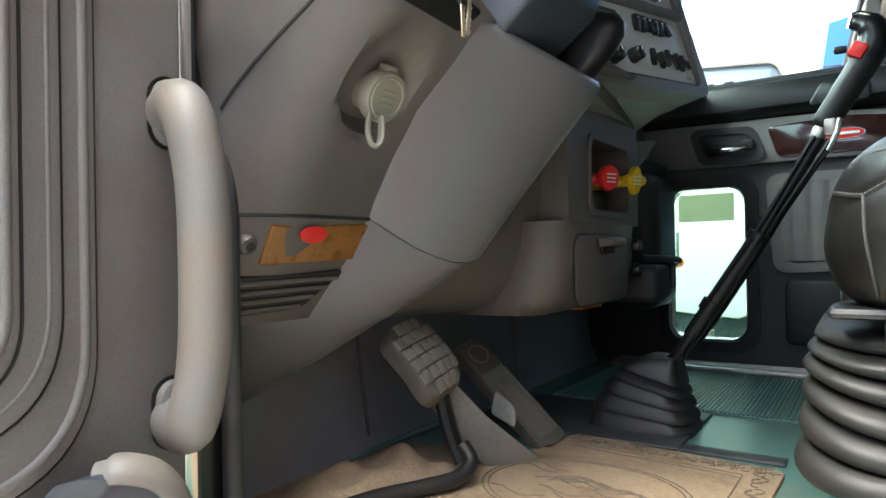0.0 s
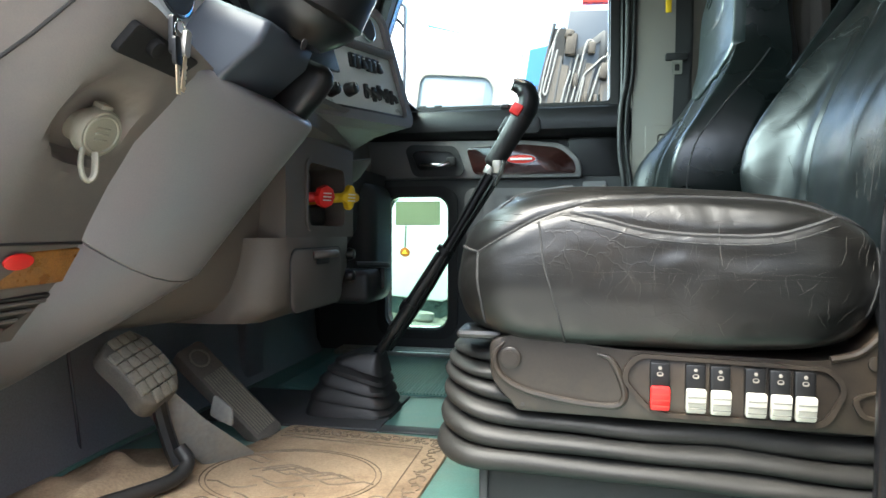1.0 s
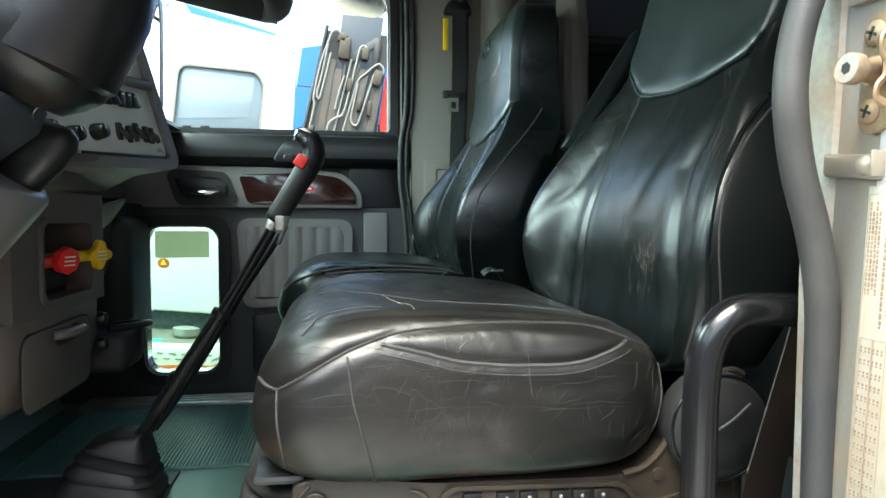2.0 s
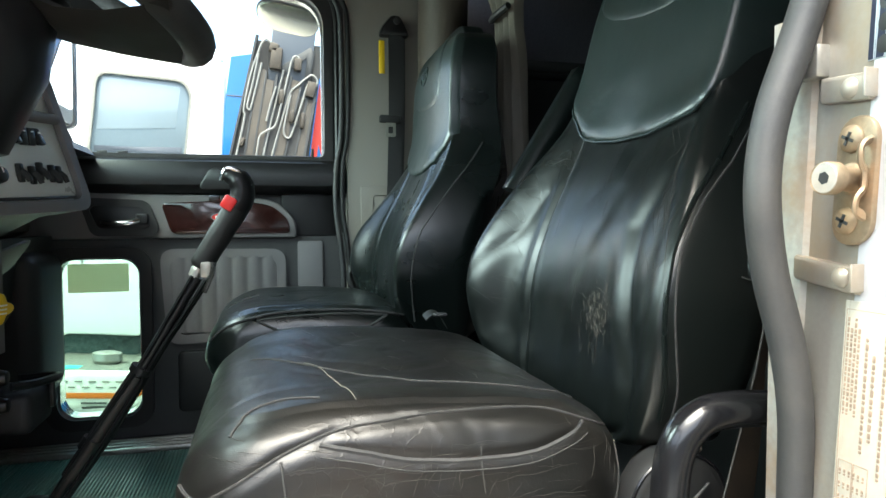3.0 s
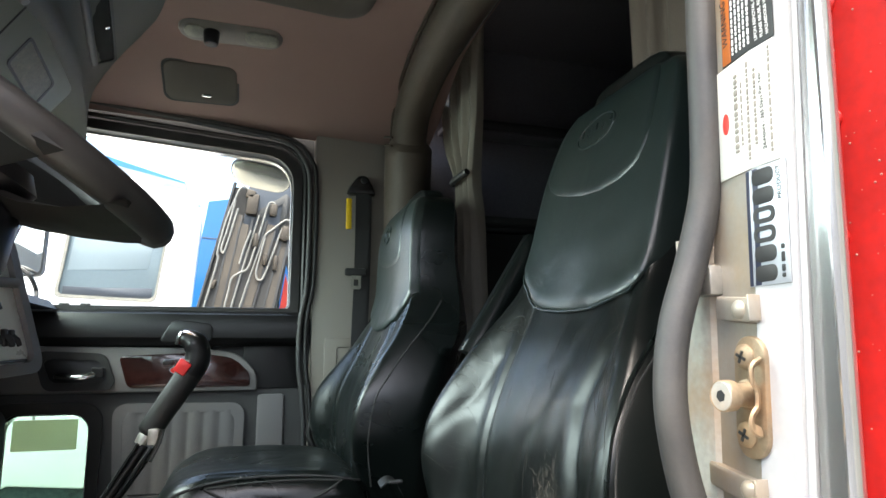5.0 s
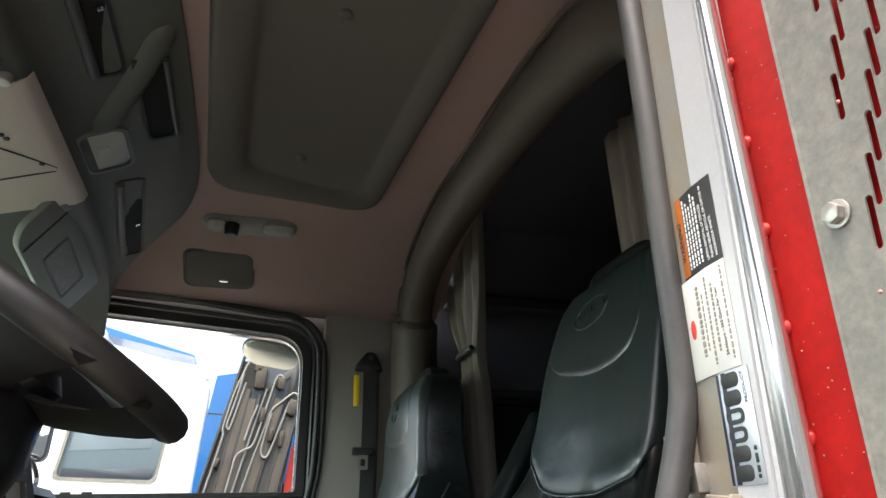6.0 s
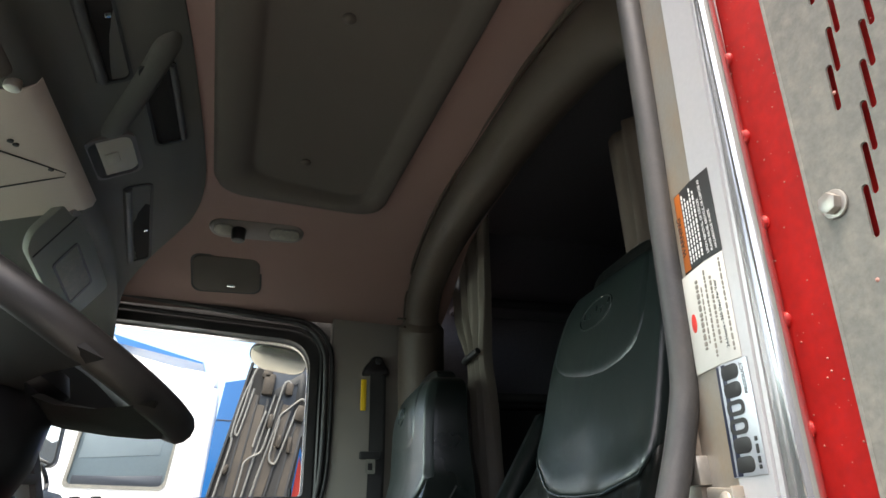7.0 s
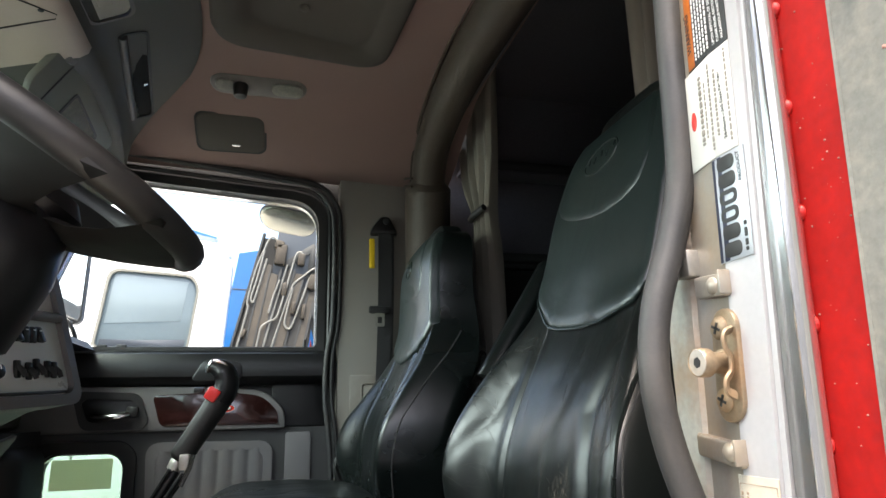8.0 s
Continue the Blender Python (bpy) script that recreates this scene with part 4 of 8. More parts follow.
def seat_belt():
    th = thing("seat_belt", (0.475, 2.18, 1.40), "dark grey passenger seat belt with a yellow tag", "seat belt")
    o = round_poly([(0.425, 1.365), (0.527, 1.365), (0.520, 1.385), (0.495, 1.435), (0.465, 1.435), (0.43, 1.39)], 0.012, 4)
    part("anchor_cover", plate(o, at_y(2.2), 0.0, -0.035, 0.012), BLACK, th)
    part("anchor_bolt", cyl((0.482, 2.172, 1.413), (0.482, 2.158, 1.413), 0.012, bev=0.003), CHAR, th)
    for a, b, dx in (((0.478, 2.172, 1.375), (0.468, 2.168, 0.62), 0.0), ((0.49, 2.186, 1.375), (0.478, 2.182, 0.62), 0.0)):
        rows = []
        for k in range(13):
            t = k / 12
            c = Vector(a).lerp(Vector(b), t) + Vector((0.003 * math.sin(5 * t), 0, 0))
            rows.append([c + Vector((-0.024, -0.001, 0)), c + Vector((0.024, -0.001, 0)), c + Vector((0.024, 0.001, 0)), c + Vector((-0.024, 0.001, 0))])
        part("webbing", loft(rows), CHAR, th)
    part("yellow_tag", box(0.420, 0.440, 2.160, 2.166, 1.235, 1.345, 0.003), YELPL, th, "yellow belt tag with fine print")
    bk = part("latch_plate", plate([(a + 0.456, b + 1.085) for a, b in rrect(0.072, 0.026, 0.007)], at_y(2.166), 0.0, -0.012, 0.004), CHAR, th)
    t = [(a + 0.458, b + 1.050) for a, b in rrect(0.034, 0.050, 0.006)]
    part("tongue", ring_plate(t, [(0.458 + (a - 0.458) * 0.5, 1.048 + (b - 1.050) * 0.45) for a, b in t], at_y(2.16), 0.0, -0.003), SHIELD, bk, "dull steel tongue")


# ---------- driver side: jamb, body, shield ----------
def lean(z):
    return -0.04 * (z - 0.9)


FOLD = 0.373


def jamb_x(y, z):
    """The jamb's face, folded along a leaning line."""
    f = FOLD - 0.066 * (z - 0.9)
    return 0.467 + max(0.0, 0.15 * (y - f))


def jamb():
    j = thing("door_jamb", (0.48, 0.37, -0.1), "dull aluminium rear jamb of the driver door opening, rust-stained round the striker", "door jamb", kind="structure")
    zs = [-0.1, 0.3, 0.66, 0.70, 0.84, 0.88, 1.2, 1.62]

    def sweep(sec):
        return loft([[(x, y + k * (z - 0.9), z) for x, y, k in sec] for z in zs])
    part("jamb_face", sweep([(0.56, 0.452, -0.04), (0.479, 0.452, -0.04), (0.467, FOLD, -0.066), (0.5, FOLD - 0.002, -0.066), (0.56, 0.39, -0.04)]), JAMB, j)
    part("outer_face", sweep([(0.466, FOLD - 0.0005, -0.066), (0.467, 0.334, -0.072), (0.4695, 0.333, -0.072), (0.4695, 0.331, -0.07), (0.467, 0.330, -0.07), (0.4675, 0.326, -0.065), (0.500, 0.330, -0.06), (0.500, FOLD - 0.003, -0.066)]), SKYSATIN, j, "satin aluminium face, sky reflection put into its pale colour")
    part("jamb_step", sweep([(0.469, 0.3250, -0.06), (0.473, 0.3235, -0.06), (0.473, 0.3055, -0.024), (0.469, 0.3045, -0.022), (0.485, 0.31, -0.03), (0.485, 0.325, -0.06)]), ALU, j, "bright narrow strip")
    part("outer_lip", sweep([(0.503, 0.330, -0.04), (0.472, 0.3045, -0.024), (0.464, 0.3035, -0.026), (0.459, 0.301, -0.032), (0.458, 0.298, -0.036), (0.460, 0.2955, -0.038), (0.465, 0.2945, -0.038), (0.470, 0.2960, -0.038), (0.479, 0.304, -0.038), (0.5035, 0.3265, -0.04)]), ALU, j, "polished rolled outer edge")
    # inner channel beside the seal
    part("channel", loft([[(0.482, 0.478, z), (0.472, 0.474, z), (0.472, 0.438 - 0.05 * (z - 0.77), z), (0.4795, 0.430 - 0.05 * (z - 0.77), z)] for z in (0.10, 0.66, 0.86, 0.905)]), RUST, j, "rusty inner channel")
    for z, s, y0, y1 in ((0.8375, 1, 0.374, 0.423), (0.7015, -1, 0.381, 0.448)):
        bm = bmesh.new()
        ym = 0.5 * (y0 + y1)
        tilt = lambda a, b, d=0.0: Vector((jamb_x(a, b) + d, a, b + 0.10 * (a - ym)))
        add_plate(bm, [(a + ym, b + z) for a, b in rrect(y1 - y0, 0.0195, 0.003)], tilt, 0.0, -0.006, 0.002)
        add_box(bm, 0.455, 0.4685, y0 - 0.0015, y0 + 0.0012, z - 0.0105, z + 0.0095, 0.0008)
        br = part("bracket", bm, JAMB, j, "folded metal clip bracket")
        dome = bmesh.new()
        bmesh.ops.create_uvsphere(dome, u_segments=16, v_segments=8, radius=0.0078, matrix=pose(jamb_x(0.393, z) - 0.006, 0.3915 + 0.003 * (s < 0), z - 0.001) @ Matrix.Diagonal((0.55, 1, 1, 1)))
        part("rivet_head", dome, JAMB, br)
    part("tab", box(0.462, 0.480, 0.420, 0.441, 0.851, 0.876, 0.002), STEEL, j)


def striker():
    th = thing("door_striker", (0.465, 0.385, 0.77), "rusty steel door striker pin bolted to the jamb", "door striker")
    pl = lambda a, b, d=0.0: Vector((jamb_x(a, b) + d, a - 0.05 * (b - 0.77), b))
    part("plate", plate([(a + 0.388, b + 0.770) for a, b in rrect(0.036, 0.092, 0.0165)], pl, 0.0, -0.005, 0.0015), RUSTSTEEL, th)
    for y, z in ((0.389, 0.800), (0.392, 0.7415)):
        x = jamb_x(y, z) - 0.004
        s = part("screw", tube([(x, y, z), (x - 0.003, y, z), (x - 0.005, y, z), (x - 0.0055, y, z)], [0.0100, 0.0098, 0.0078, 0.004], 22), RUSTSTEEL, th, "rusty cross-head screw")
        for a in (25, 115):
            m = pose(x - 0.0056, y, z, a, 0, 0)
            part("cross_slot", box(-0.0006, 0.0006, -0.0050, 0.0050, -0.0011, 0.0011, 0.0, m=m), INK, s)
    y, z = 0.386, 0.7715
    part("pin", tube([(0.466, y + 0.003, z), (0.462, y + 0.003, z), (0.4615, y + 0.002, z), (0.450, y + 0.0015, z), (0.444, y, z), (0.4435, y, z), (0.4355, y - 0.0015, z), (0.4345, y - 0.0015, z)], [0.0115, 0.0115, 0.0095, 0.0082, 0.0080, 0.0118, 0.0118, 0.0105], 24), RUSTSTEEL, th)
    part("washer_face", tube([(0.4346, y - 0.0015, z), (0.4340, y - 0.0015, z), (0.4340, y - 0.0015, z)], [0.0108, 0.0104, 0.0052], 24), RUST, th, "worn bright pin end")
    part("socket", cyl((0.4350, y - 0.0015, z), (0.4337, y - 0.0015, z), 0.0046, n=6), INK, th)
    part("clip", tube(smooth_path([(0.460, 0.3725, 0.797), (0.452, 0.3715, 0.793), (0.452, 0.372, 0.783), (0.457, 0.3735, 0.776), (0.457, 0.374, 0.764), (0.452, 0.3745, 0.757), (0.452, 0.375, 0.749), (0.460, 0.376, 0.745)], 5), 0.0022, 6, 2.2), RUSTSTEEL, th, "bent sheet-metal clip")


def door_seal():
    tab = [(-0.05, 0.470, 0.440), (0.30, 0.470, 0.440), (0.50, 0.466, 0.437), (0.587, 0.460, 0.431), (0.645, 0.449, 0.430), (0.70, 0.433, 0.431), (0.75, 0.424, 0.430), (0.79, 0.4265, 0.432), (0.83, 0.435, 0.432), (0.875, 0.451, 0.430), (0.91, 0.461, 0.427), (0.945, 0.468, 0.424), (1.0, 0.469, 0.420), (1.1, 0.469, 0.415), (1.25, 0.468, 0.404), (1.42, 0.466, 0.396), (1.60, 0.466, 0.390)]
    pts = smooth_path([(x, y, z) for z, x, y in tab], 5)
    th = thing("door_seal", (0.462, 0.44, -0.05), "loose grey rubber weatherstrip bulging along the door opening", "weatherstrip")
    part("bulb", tube(pts, 0.0135, 14), SEALRUBBER, th)
    part("lip", tube([p + Vector((0.010, 0.012, 0)) for p in pts], 0.009, 8), SEALRUBBER, th)


def label_plate(name, y0, y1, z0, z1, material, label, d=0.0):
    zm = (z0 + z1) / 2
    th = thing(name, (0.466, (y0 + y1) / 2, zm), label, "sticker")
    pl = lambda a, b, dd=0.0: Vector((min(jamb_x(a - 0.05 * (b - 0.9), b), 0.4795) - 0.0008 + dd - d, a - 0.05 * (b - 0.9), b))
    # two halves meet on the fold of the jamb
    f = max(y0 + 0.002, min(y1 - 0.002, FOLD - 0.016 * (zm - 0.9)))
    for a0, a1 in ((y0, f), (f, y1)):
        if a1 - a0 > 0.0025:
            part("backing", plate([(a0, z0), (a1, z0), (a1, z1), (a0, z1)], pl, 0.0, -0.0008, 0.0003), material, th)
    return th, pl


def writing_pose(y, z, x):
    """Words that read upwards on a face turned to the front of the truck."""
    return Matrix(((0, 0, -1, jamb_x(y - 0.05 * (z - 0.9), z) - 0.0022), (0, 1, 0, y - 0.05 * (z - 0.9)), (1, 0, 0, z), (0, 0, 0, 1)))


def bars(th, pl, y, z0, z1, h, material, dep=-0.0014, step=0.0065):
    """A line of unreadable print as short bars."""
    z = z0
    k = 0
    bm = bmesh.new()
    while z < z1 - 0.003:
        w = step * (0.55 + 0.9 * ((k * 7) % 5) / 5)
        w = min(w, z1 - z)
        add_plate(bm, [(a + y, b + z + w / 2) for a, b in rrect(h, w * 0.88, h * 0.2, 1)], pl, -0.0006, dep, 0.0001)
        z += w * 1.18
        k += 1
    part("print_line", bm, material, th)


def stickers():
    th, pl = label_plate("warning_sticker", 0.3435, 0.4035, 1.040, 1.122, INK, "black warning sticker with an orange heading strip on the jamb")
    part("heading", plate([(a + 0.3970, b + 1.081) for a, b in rrect(0.011, 0.080, 0.001)], pl, -0.0006, -0.0012, 0.0002), ORANGE, th)
    lettering("WARNING", 0.0085, writing_pose(0.3970, 1.056, 0.4648), INK, th)
    for k, t in enumerate(("UPON REMOVAL OF DEVICES:", "PLEASE REUSE, RECYCLE, OR DISPOSE AS", "HAZARDOUS WASTE.")):
        lettering(t, 0.0040 if k else 0.0042, writing_pose(0.3600 - 0.0056 * k, 1.044, 0.4652), WHITEINK, th)
    for k in range(5):
        bars(th, pl, 0.3885 - 0.0050 * k, 1.045, 1.118 - 0.006 * (k % 3), 0.0017, WHITEINK, step=0.0045)
    th, pl = label_plate("service_sticker", 0.3440, 0.4120, 0.945, 1.039, PAPER, "white service sticker with black print and a red oval")
    ov = [(0.4015 + 0.0045 * math.cos(a), 0.991 + 0.009 * math.sin(a)) for a in [2 * math.pi * k / 20 for k in range(20)]]
    part("red_oval", plate(ov, pl, -0.0006, -0.0012, 0.0002), REDINK, th)
    bars(th, pl, 0.3870, 0.962, 1.028, 0.0048, GREYINK, step=0.005)
    bars(th, pl, 0.3800, 0.966, 1.020, 0.0018, GREYINK, step=0.005)
    bars(th, pl, 0.3720, 0.952, 1.035, 0.0024, GREYINK, step=0.0042)
    bars(th, pl, 0.3645, 0.962, 1.025, 0.0024, GREYINK, step=0.0042)
    lettering("24-Hours - 365 Days Per Year", 0.0050, writing_pose(0.3560, 0.956, 0.4652), INK, th)
    bars(th, pl, 0.3495, 0.952, 1.036, 0.0020, GREYINK, step=0.005)
    th, pl = label_plate("maker_sticker", 0.3390, 0.3785, 0.853, 0.944, SILVER, "silver foil maker sticker with dark block marks")
    part("navy_band", plate([(a + 0.3722, b + 0.8985) for a, b in rrect(0.0125, 0.090, 0.001)], pl, -0.0006, -0.0011, 0.0002), NAVY, th)
    for k in range(6):
        z = 0.862 + 0.0148 * k
        o = [(a + 0.3610, b + z) for a, b in rrect(0.021, 0.0125, 0.005, 4)]
        if k in (0, 1, 4, 5):
            bm = plate(o, pl, -0.0006, -0.0013, 0.0003)
        else:
            bm = ring_plate(o, shrink(o, 0.0035), pl, -0.0006, -0.0013)
        part("block_mark", bm, INK, th)
    lettering("PRODUCT", 0.0055, writing_pose(0.3445, 0.915, 0.4652), INK, th)
    bars(th, pl, 0.3445, 0.857, 0.882, 0.003, INK)
    th, pl = label_plate("certification_label", 0.3385, 0.3830, 0.42, 0.684, CREAM, "yellowed certification label with faded boxed print")
    for w, h, y, z in ((0.041, 0.252, 0.3607, 0.552), (0.012, 0.132, 0.3735, 0.500), (0.012, 0.132, 0.3610, 0.500)):
        o = [(a + y, b + z) for a, b in rrect(w, h, 0.001)]
        part("box_line", ring_plate(o, shrink(o, 0.0004), pl, -0.0006, -0.0011), FADEINK, th)
    for k in range(4):
        bars(th, pl, 0.3785 - 0.0031 * k, 0.60 + 0.004 * (k == 2), 0.674 - 0.006 * (k % 2), 0.0014, FADEINK, step=0.0034)
    bars(th, pl, 0.3625, 0.575, 0.662, 0.0019, FADEINK, step=0.0042)
    bars(th, pl, 0.3565, 0.585, 0.650, 0.0022, FADEINK, step=0.0046)
    bars(th, pl, 0.3480, 0.56, 0.668, 0.0019, FADEINK, step=0.0042)
    for r, c in itertools.product(range(13), range(6)):
        z = 0.437 + 0.0098 * r
        bars(th, pl, 0.3775 - 0.0038 * c, z, z + 0.0075 - 0.002 * ((r + c) % 2), 0.0013, FADEINK, step=0.0032)


def body_side():
    w = thing("wall_sleeper_front", (0.52, -0.1, -0.6), "bright red painted sleeper corner panel with a row of rivets", "truck body", kind="structure")
    bm = loft([[(0.505, -0.70 + lean(z), z), (0.505, 0.345 + lean(z), z), (0.54, 0.345 + lean(z), z), (0.54, -0.70 + lean(z), z)] for z in (-0.6, 0.9, 2.2)])
    part("panel", bm, RED, w)
    head = bmesh.new()
    bmesh.ops.create_uvsphere(head, u_segments=12, v_segments=8, radius=0.0076, matrix=Matrix.Diagonal((0.6, 1, 1, 1)))
    me = finish(head)
    me.materials.append(RED)
    for k in range(19):
        z = 0.262 + 0.0890 * k
        ob = new("rivet", me)
        ob.parent = w
        ob.location = Vector((0.5040, 0.3395 - 0.0470 * (z - 0.708), z)) - BASE[w.name]
    rng = random.Random(21)
    bm = bmesh.new()
    for k in range(330):
        y, z, r = rng.uniform(0.20, 0.33), rng.uniform(0.7, 1.75), rng.choice((0.0003, 0.0004, 0.0005, 0.0007, 0.0009))
        c = Vector((0.5048, y + lean(z), z))
        add_tube(bm, [c, c - Vector((r * 0.8, 0, 0)), c - Vector((r * 1.1, 0, 0))], [r, r * 0.75, r * 0.3], 6)
    tagged(part("dust_specks", bm, SPECK, w, "scattered pale dust and drops"), kind="stuff")
    # slotted shield
    th = thing("exhaust_shield", (0.495, 0.0, 0.9), "dusty grey slotted metal shield fixed over the red body", "heat shield")
    bm = bmesh.new()
    edges = []

    def ring(pts):
        vs = [bm.verts.new((0.493, y, z)) for y, z in pts]
        edges.extend(bm.edges.new((a, b)) for a, b in zip(vs, vs[1:] + vs[:1]))
    edge_y = lambda z: 0.2605 - 0.055 * (z - 1.08)
    ring([(-0.45, -0.3), (edge_y(-0.3), -0.3), (edge_y(0.9), 0.9), (edge_y(2.0), 2.0), (-0.45, 2.0)])
    cols = ((0.203, 1.245), (0.2115, 1.145), (0.2155, 1.039), (0.205, 0.960), (0.19, 0.90))
    for c, (ye, ze) in enumerate(cols):
        for k in range(14):
            y, z = ye - 0.0099 * k, ze + 0.0300 * k
            if z > 1.75:
                break
            o = [(y + a * math.cos(0.09) - b * math.sin(0.09), z - 0.02 + a * math.sin(0.09) + b * math.cos(0.09)) for a, b in rrect(0.0062, 0.041, 0.003, 2)]
            ring(o)
    fill = bmesh.ops.triangle_fill(bm, use_beauty=True, edges=edges)
    faces = [g for g in fill["geom"] if isinstance(g, bmesh.types.BMFace)]
    ext = bmesh.ops.extrude_face_region(bm, geom=faces)
    bmesh.ops.translate(bm, verts=[g for g in ext["geom"] if isinstance(g, bmesh.types.BMVert)], vec=(0.002, 0, 0))
    part("sheet", bm, SHIELD, th, sharp=20)
    rng = random.Random(22)
    bm = bmesh.new()
    for k in range(200):
        y, z, r = rng.uniform(-0.1, 0.235), rng.uniform(0.8, 1.75), rng.choice((0.0005, 0.0007, 0.001, 0.0018))
        c = Vector((0.4932, min(y, edge_y(z) - 0.006), z))
        add_tube(bm, [c, c - Vector((r * 0.5, 0, 0)), c - Vector((r * 0.7, 0, 0))], [r, r * 0.75, r * 0.3], 6)
    tagged(part("dirt_specks", bm, SPECK, th, "scattered pale dirt spots"), kind="stuff")
    part("rolled_edge", tube([(0.4945, edge_y(z) - 0.001, z) for z in (-0.3, 0.6, 1.2, 2.0)], 0.0025, 6), SHIELD, th)
    for z in (1.037, 0.45):
        b = part("hex_bolt", cyl((0.4925, 0.240 + (1.037 - z) * 0.06, z), (0.4905, 0.240 + (1.037 - z) * 0.06, z), 0.0115, bev=0.0006), STEEL, th)
        part("bolt_head", cyl((0.4905, 0.240 + (1.037 - z) * 0.06, z), (0.4835, 0.240 + (1.037 - z) * 0.06, z), 0.0085, n=6, bev=0.001), STEEL, b)


def driver_door():
    d = thing("door_1", (-0.66, 0.42, 0.0), "open driver door with dusty grey inner trim", "door", kind="structure")
    X = -0.632
    win = round_poly([(-0.50, 0.98), (0.33, 0.98), (0.33, 1.40), (0.22, 1.54), (-0.50, 1.50)], 0.05, 4)
    part("upper_frame", ring_plate(rect_as(win, -0.60, 0.43, 0.93, 1.6), win, at_x(X), -0.06, -0.01), CHAR, d)
    part("skin", box(X - 0.075, X - 0.06, -0.60, 0.43, -0.15, 0.95, 0.004), RED, d, "red painted outer skin")
    part("inner_panel", box(X - 0.058, X, -0.60, 0.415, -0.12, 0.94, 0.008), DOORTRIM, d)
    # three stepped mouldings with wide round lower corners
    low = 0.0
    for y1, z0, r, dd in ((0.316, 0.205, 0.135, 0.009), (0.281, 0.262, 0.115, 0.017), (0.244, 0.300, 0.075, 0.023)):
        o = round_poly([(-0.55, z0), (y1, z0), (y1, 0.905 + 0.2 * (z0 - 0.205)), (-0.55, 0.905 + 0.2 * (z0 - 0.205))], [0.02, r, 0.05, 0.02], 12)
        part("raised_panel", plate(o, at_x(X), low - 0.002, dd, 0.007), DOORTRIM, d)
        part("moulded_bead", tube([at_x(X)(a, b, dd - 0.002) for a, b in shrink(o, 0.013)], 0.0055 if z0 != 0.262 else 0.003, 10), DOORTRIM, d)
        # charcoal line draws the groove and the crease shade at each step's foot
        part("groove", tube([at_x(X)(a, b, low) for a, b in border(o, 0.0012)], 0.0016, 5), CHAR, d)
        low = dd
    part("edge_strip", box(X - 0.06, X - 0.01, 0.418, 0.436, -0.12, 0.94, 0.004), ALU, d, "bare metal door edge")
    # grab bar
    g = thing("grab_handle", (-0.60, 0.37, 0.25), "curved pale grey grab handle on the open driver door", "grab handle")
    pts = smooth_path([(-0.645, 0.399, 0.572), (-0.605, 0.392, 0.582), (-0.575, 0.384, 0.562), (-0.562, 0.388, 0.50), (-0.559, 0.389, 0.41), (-0.562, 0.388, 0.32), (-0.575, 0.384, 0.262), (-0.605, 0.392, 0.246), (-0.645, 0.399, 0.256)], 7)
    part("bar", tube(pts, 0.0255, 16, 1.1, up=(0, 1, 0)), GRIP, g)
    for z in (0.578, 0.256):
        part("foot", plate([(a + 0.397, b + z) for a, b in rrect(0.040, 0.072, 0.02)], at_x(X), 0.0, 0.012, 0.005), GRIP, g)
        part("foot_gap", ring_plate([(a + 0.397, b + z) for a, b in rrect(0.048, 0.080, 0.024)], [(a + 0.397, b + z) for a, b in rrect(0.040, 0.072, 0.02)], at_x(X), 0.0, 0.002), BLACK, g)
    k = thing("door_pull_cup", (-0.58, 0.27, 0.2), "pale grey curved pull cup low on the driver door", "pull cup")
    pts = smooth_path([(-0.60, 0.295, 0.225), (-0.58, 0.315, 0.228), (-0.57, 0.345, 0.212), (-0.575, 0.370, 0.17), (-0.60, 0.378, 0.10)], 6)
    part("rim", tube(pts, [0.006] + [0.012] * 3 + [0.017] * (len(pts) - 4), 12, 0.6), GRIP, k)
    part("shell", loft([[p + Vector((-0.004, -0.03 - 0.0 * i, -0.002)), p, p + Vector((-0.03, 0.0, -0.03)), p + Vector((-0.04, -0.06, -0.05))] for i, p in enumerate(pts)]), COLUMN, k)
    # hinge-side seals of the opening
    s = thing("door_seal", (-0.67, 0.47, -0.05), "black and grey rubber seals beside the open driver door", "weatherstrip")
    part("bulb", cyl((-0.655, 0.492, -0.05), (-0.655, 0.492, 1.5), 0.012), SEALRUBBER, s)
    part("channel", box(-0.695, -0.665, 0.450, 0.486, -0.05, 1.5, 0.004), BLACK, s)
    part("flap", box(-0.69, -0.655, 0.4365, 0.449, -0.05, 1.5, 0.003), COLUMN, s)


# ---------- dashboard ----------
def knee_x(y, z):
    t = [(0.33, -0.70), (0.37, -0.672), (0.42, -0.640), (0.50, -0.602), (0.56, -0.568), (0.62, -0.527), (0.68, -0.470), (0.72, -0.432), (0.78, -0.385), (0.84, -0.365), (0.90, -0.40)]
    x = interp(t, z)[0]
    k = max(0, 0.585 - y)
    x -= 11 * k * k * max(0.15, min(1, (z - 0.36) / 0.3))
    # round recess for the cap
    r = math.hypot((y - 0.622) / 0.060, (z - 0.642) / 0.060)
    s = max(0, min(1, (1.15 - r) / 0.55))
    return x - 0.040 * s * s * (3 - 2 * s)


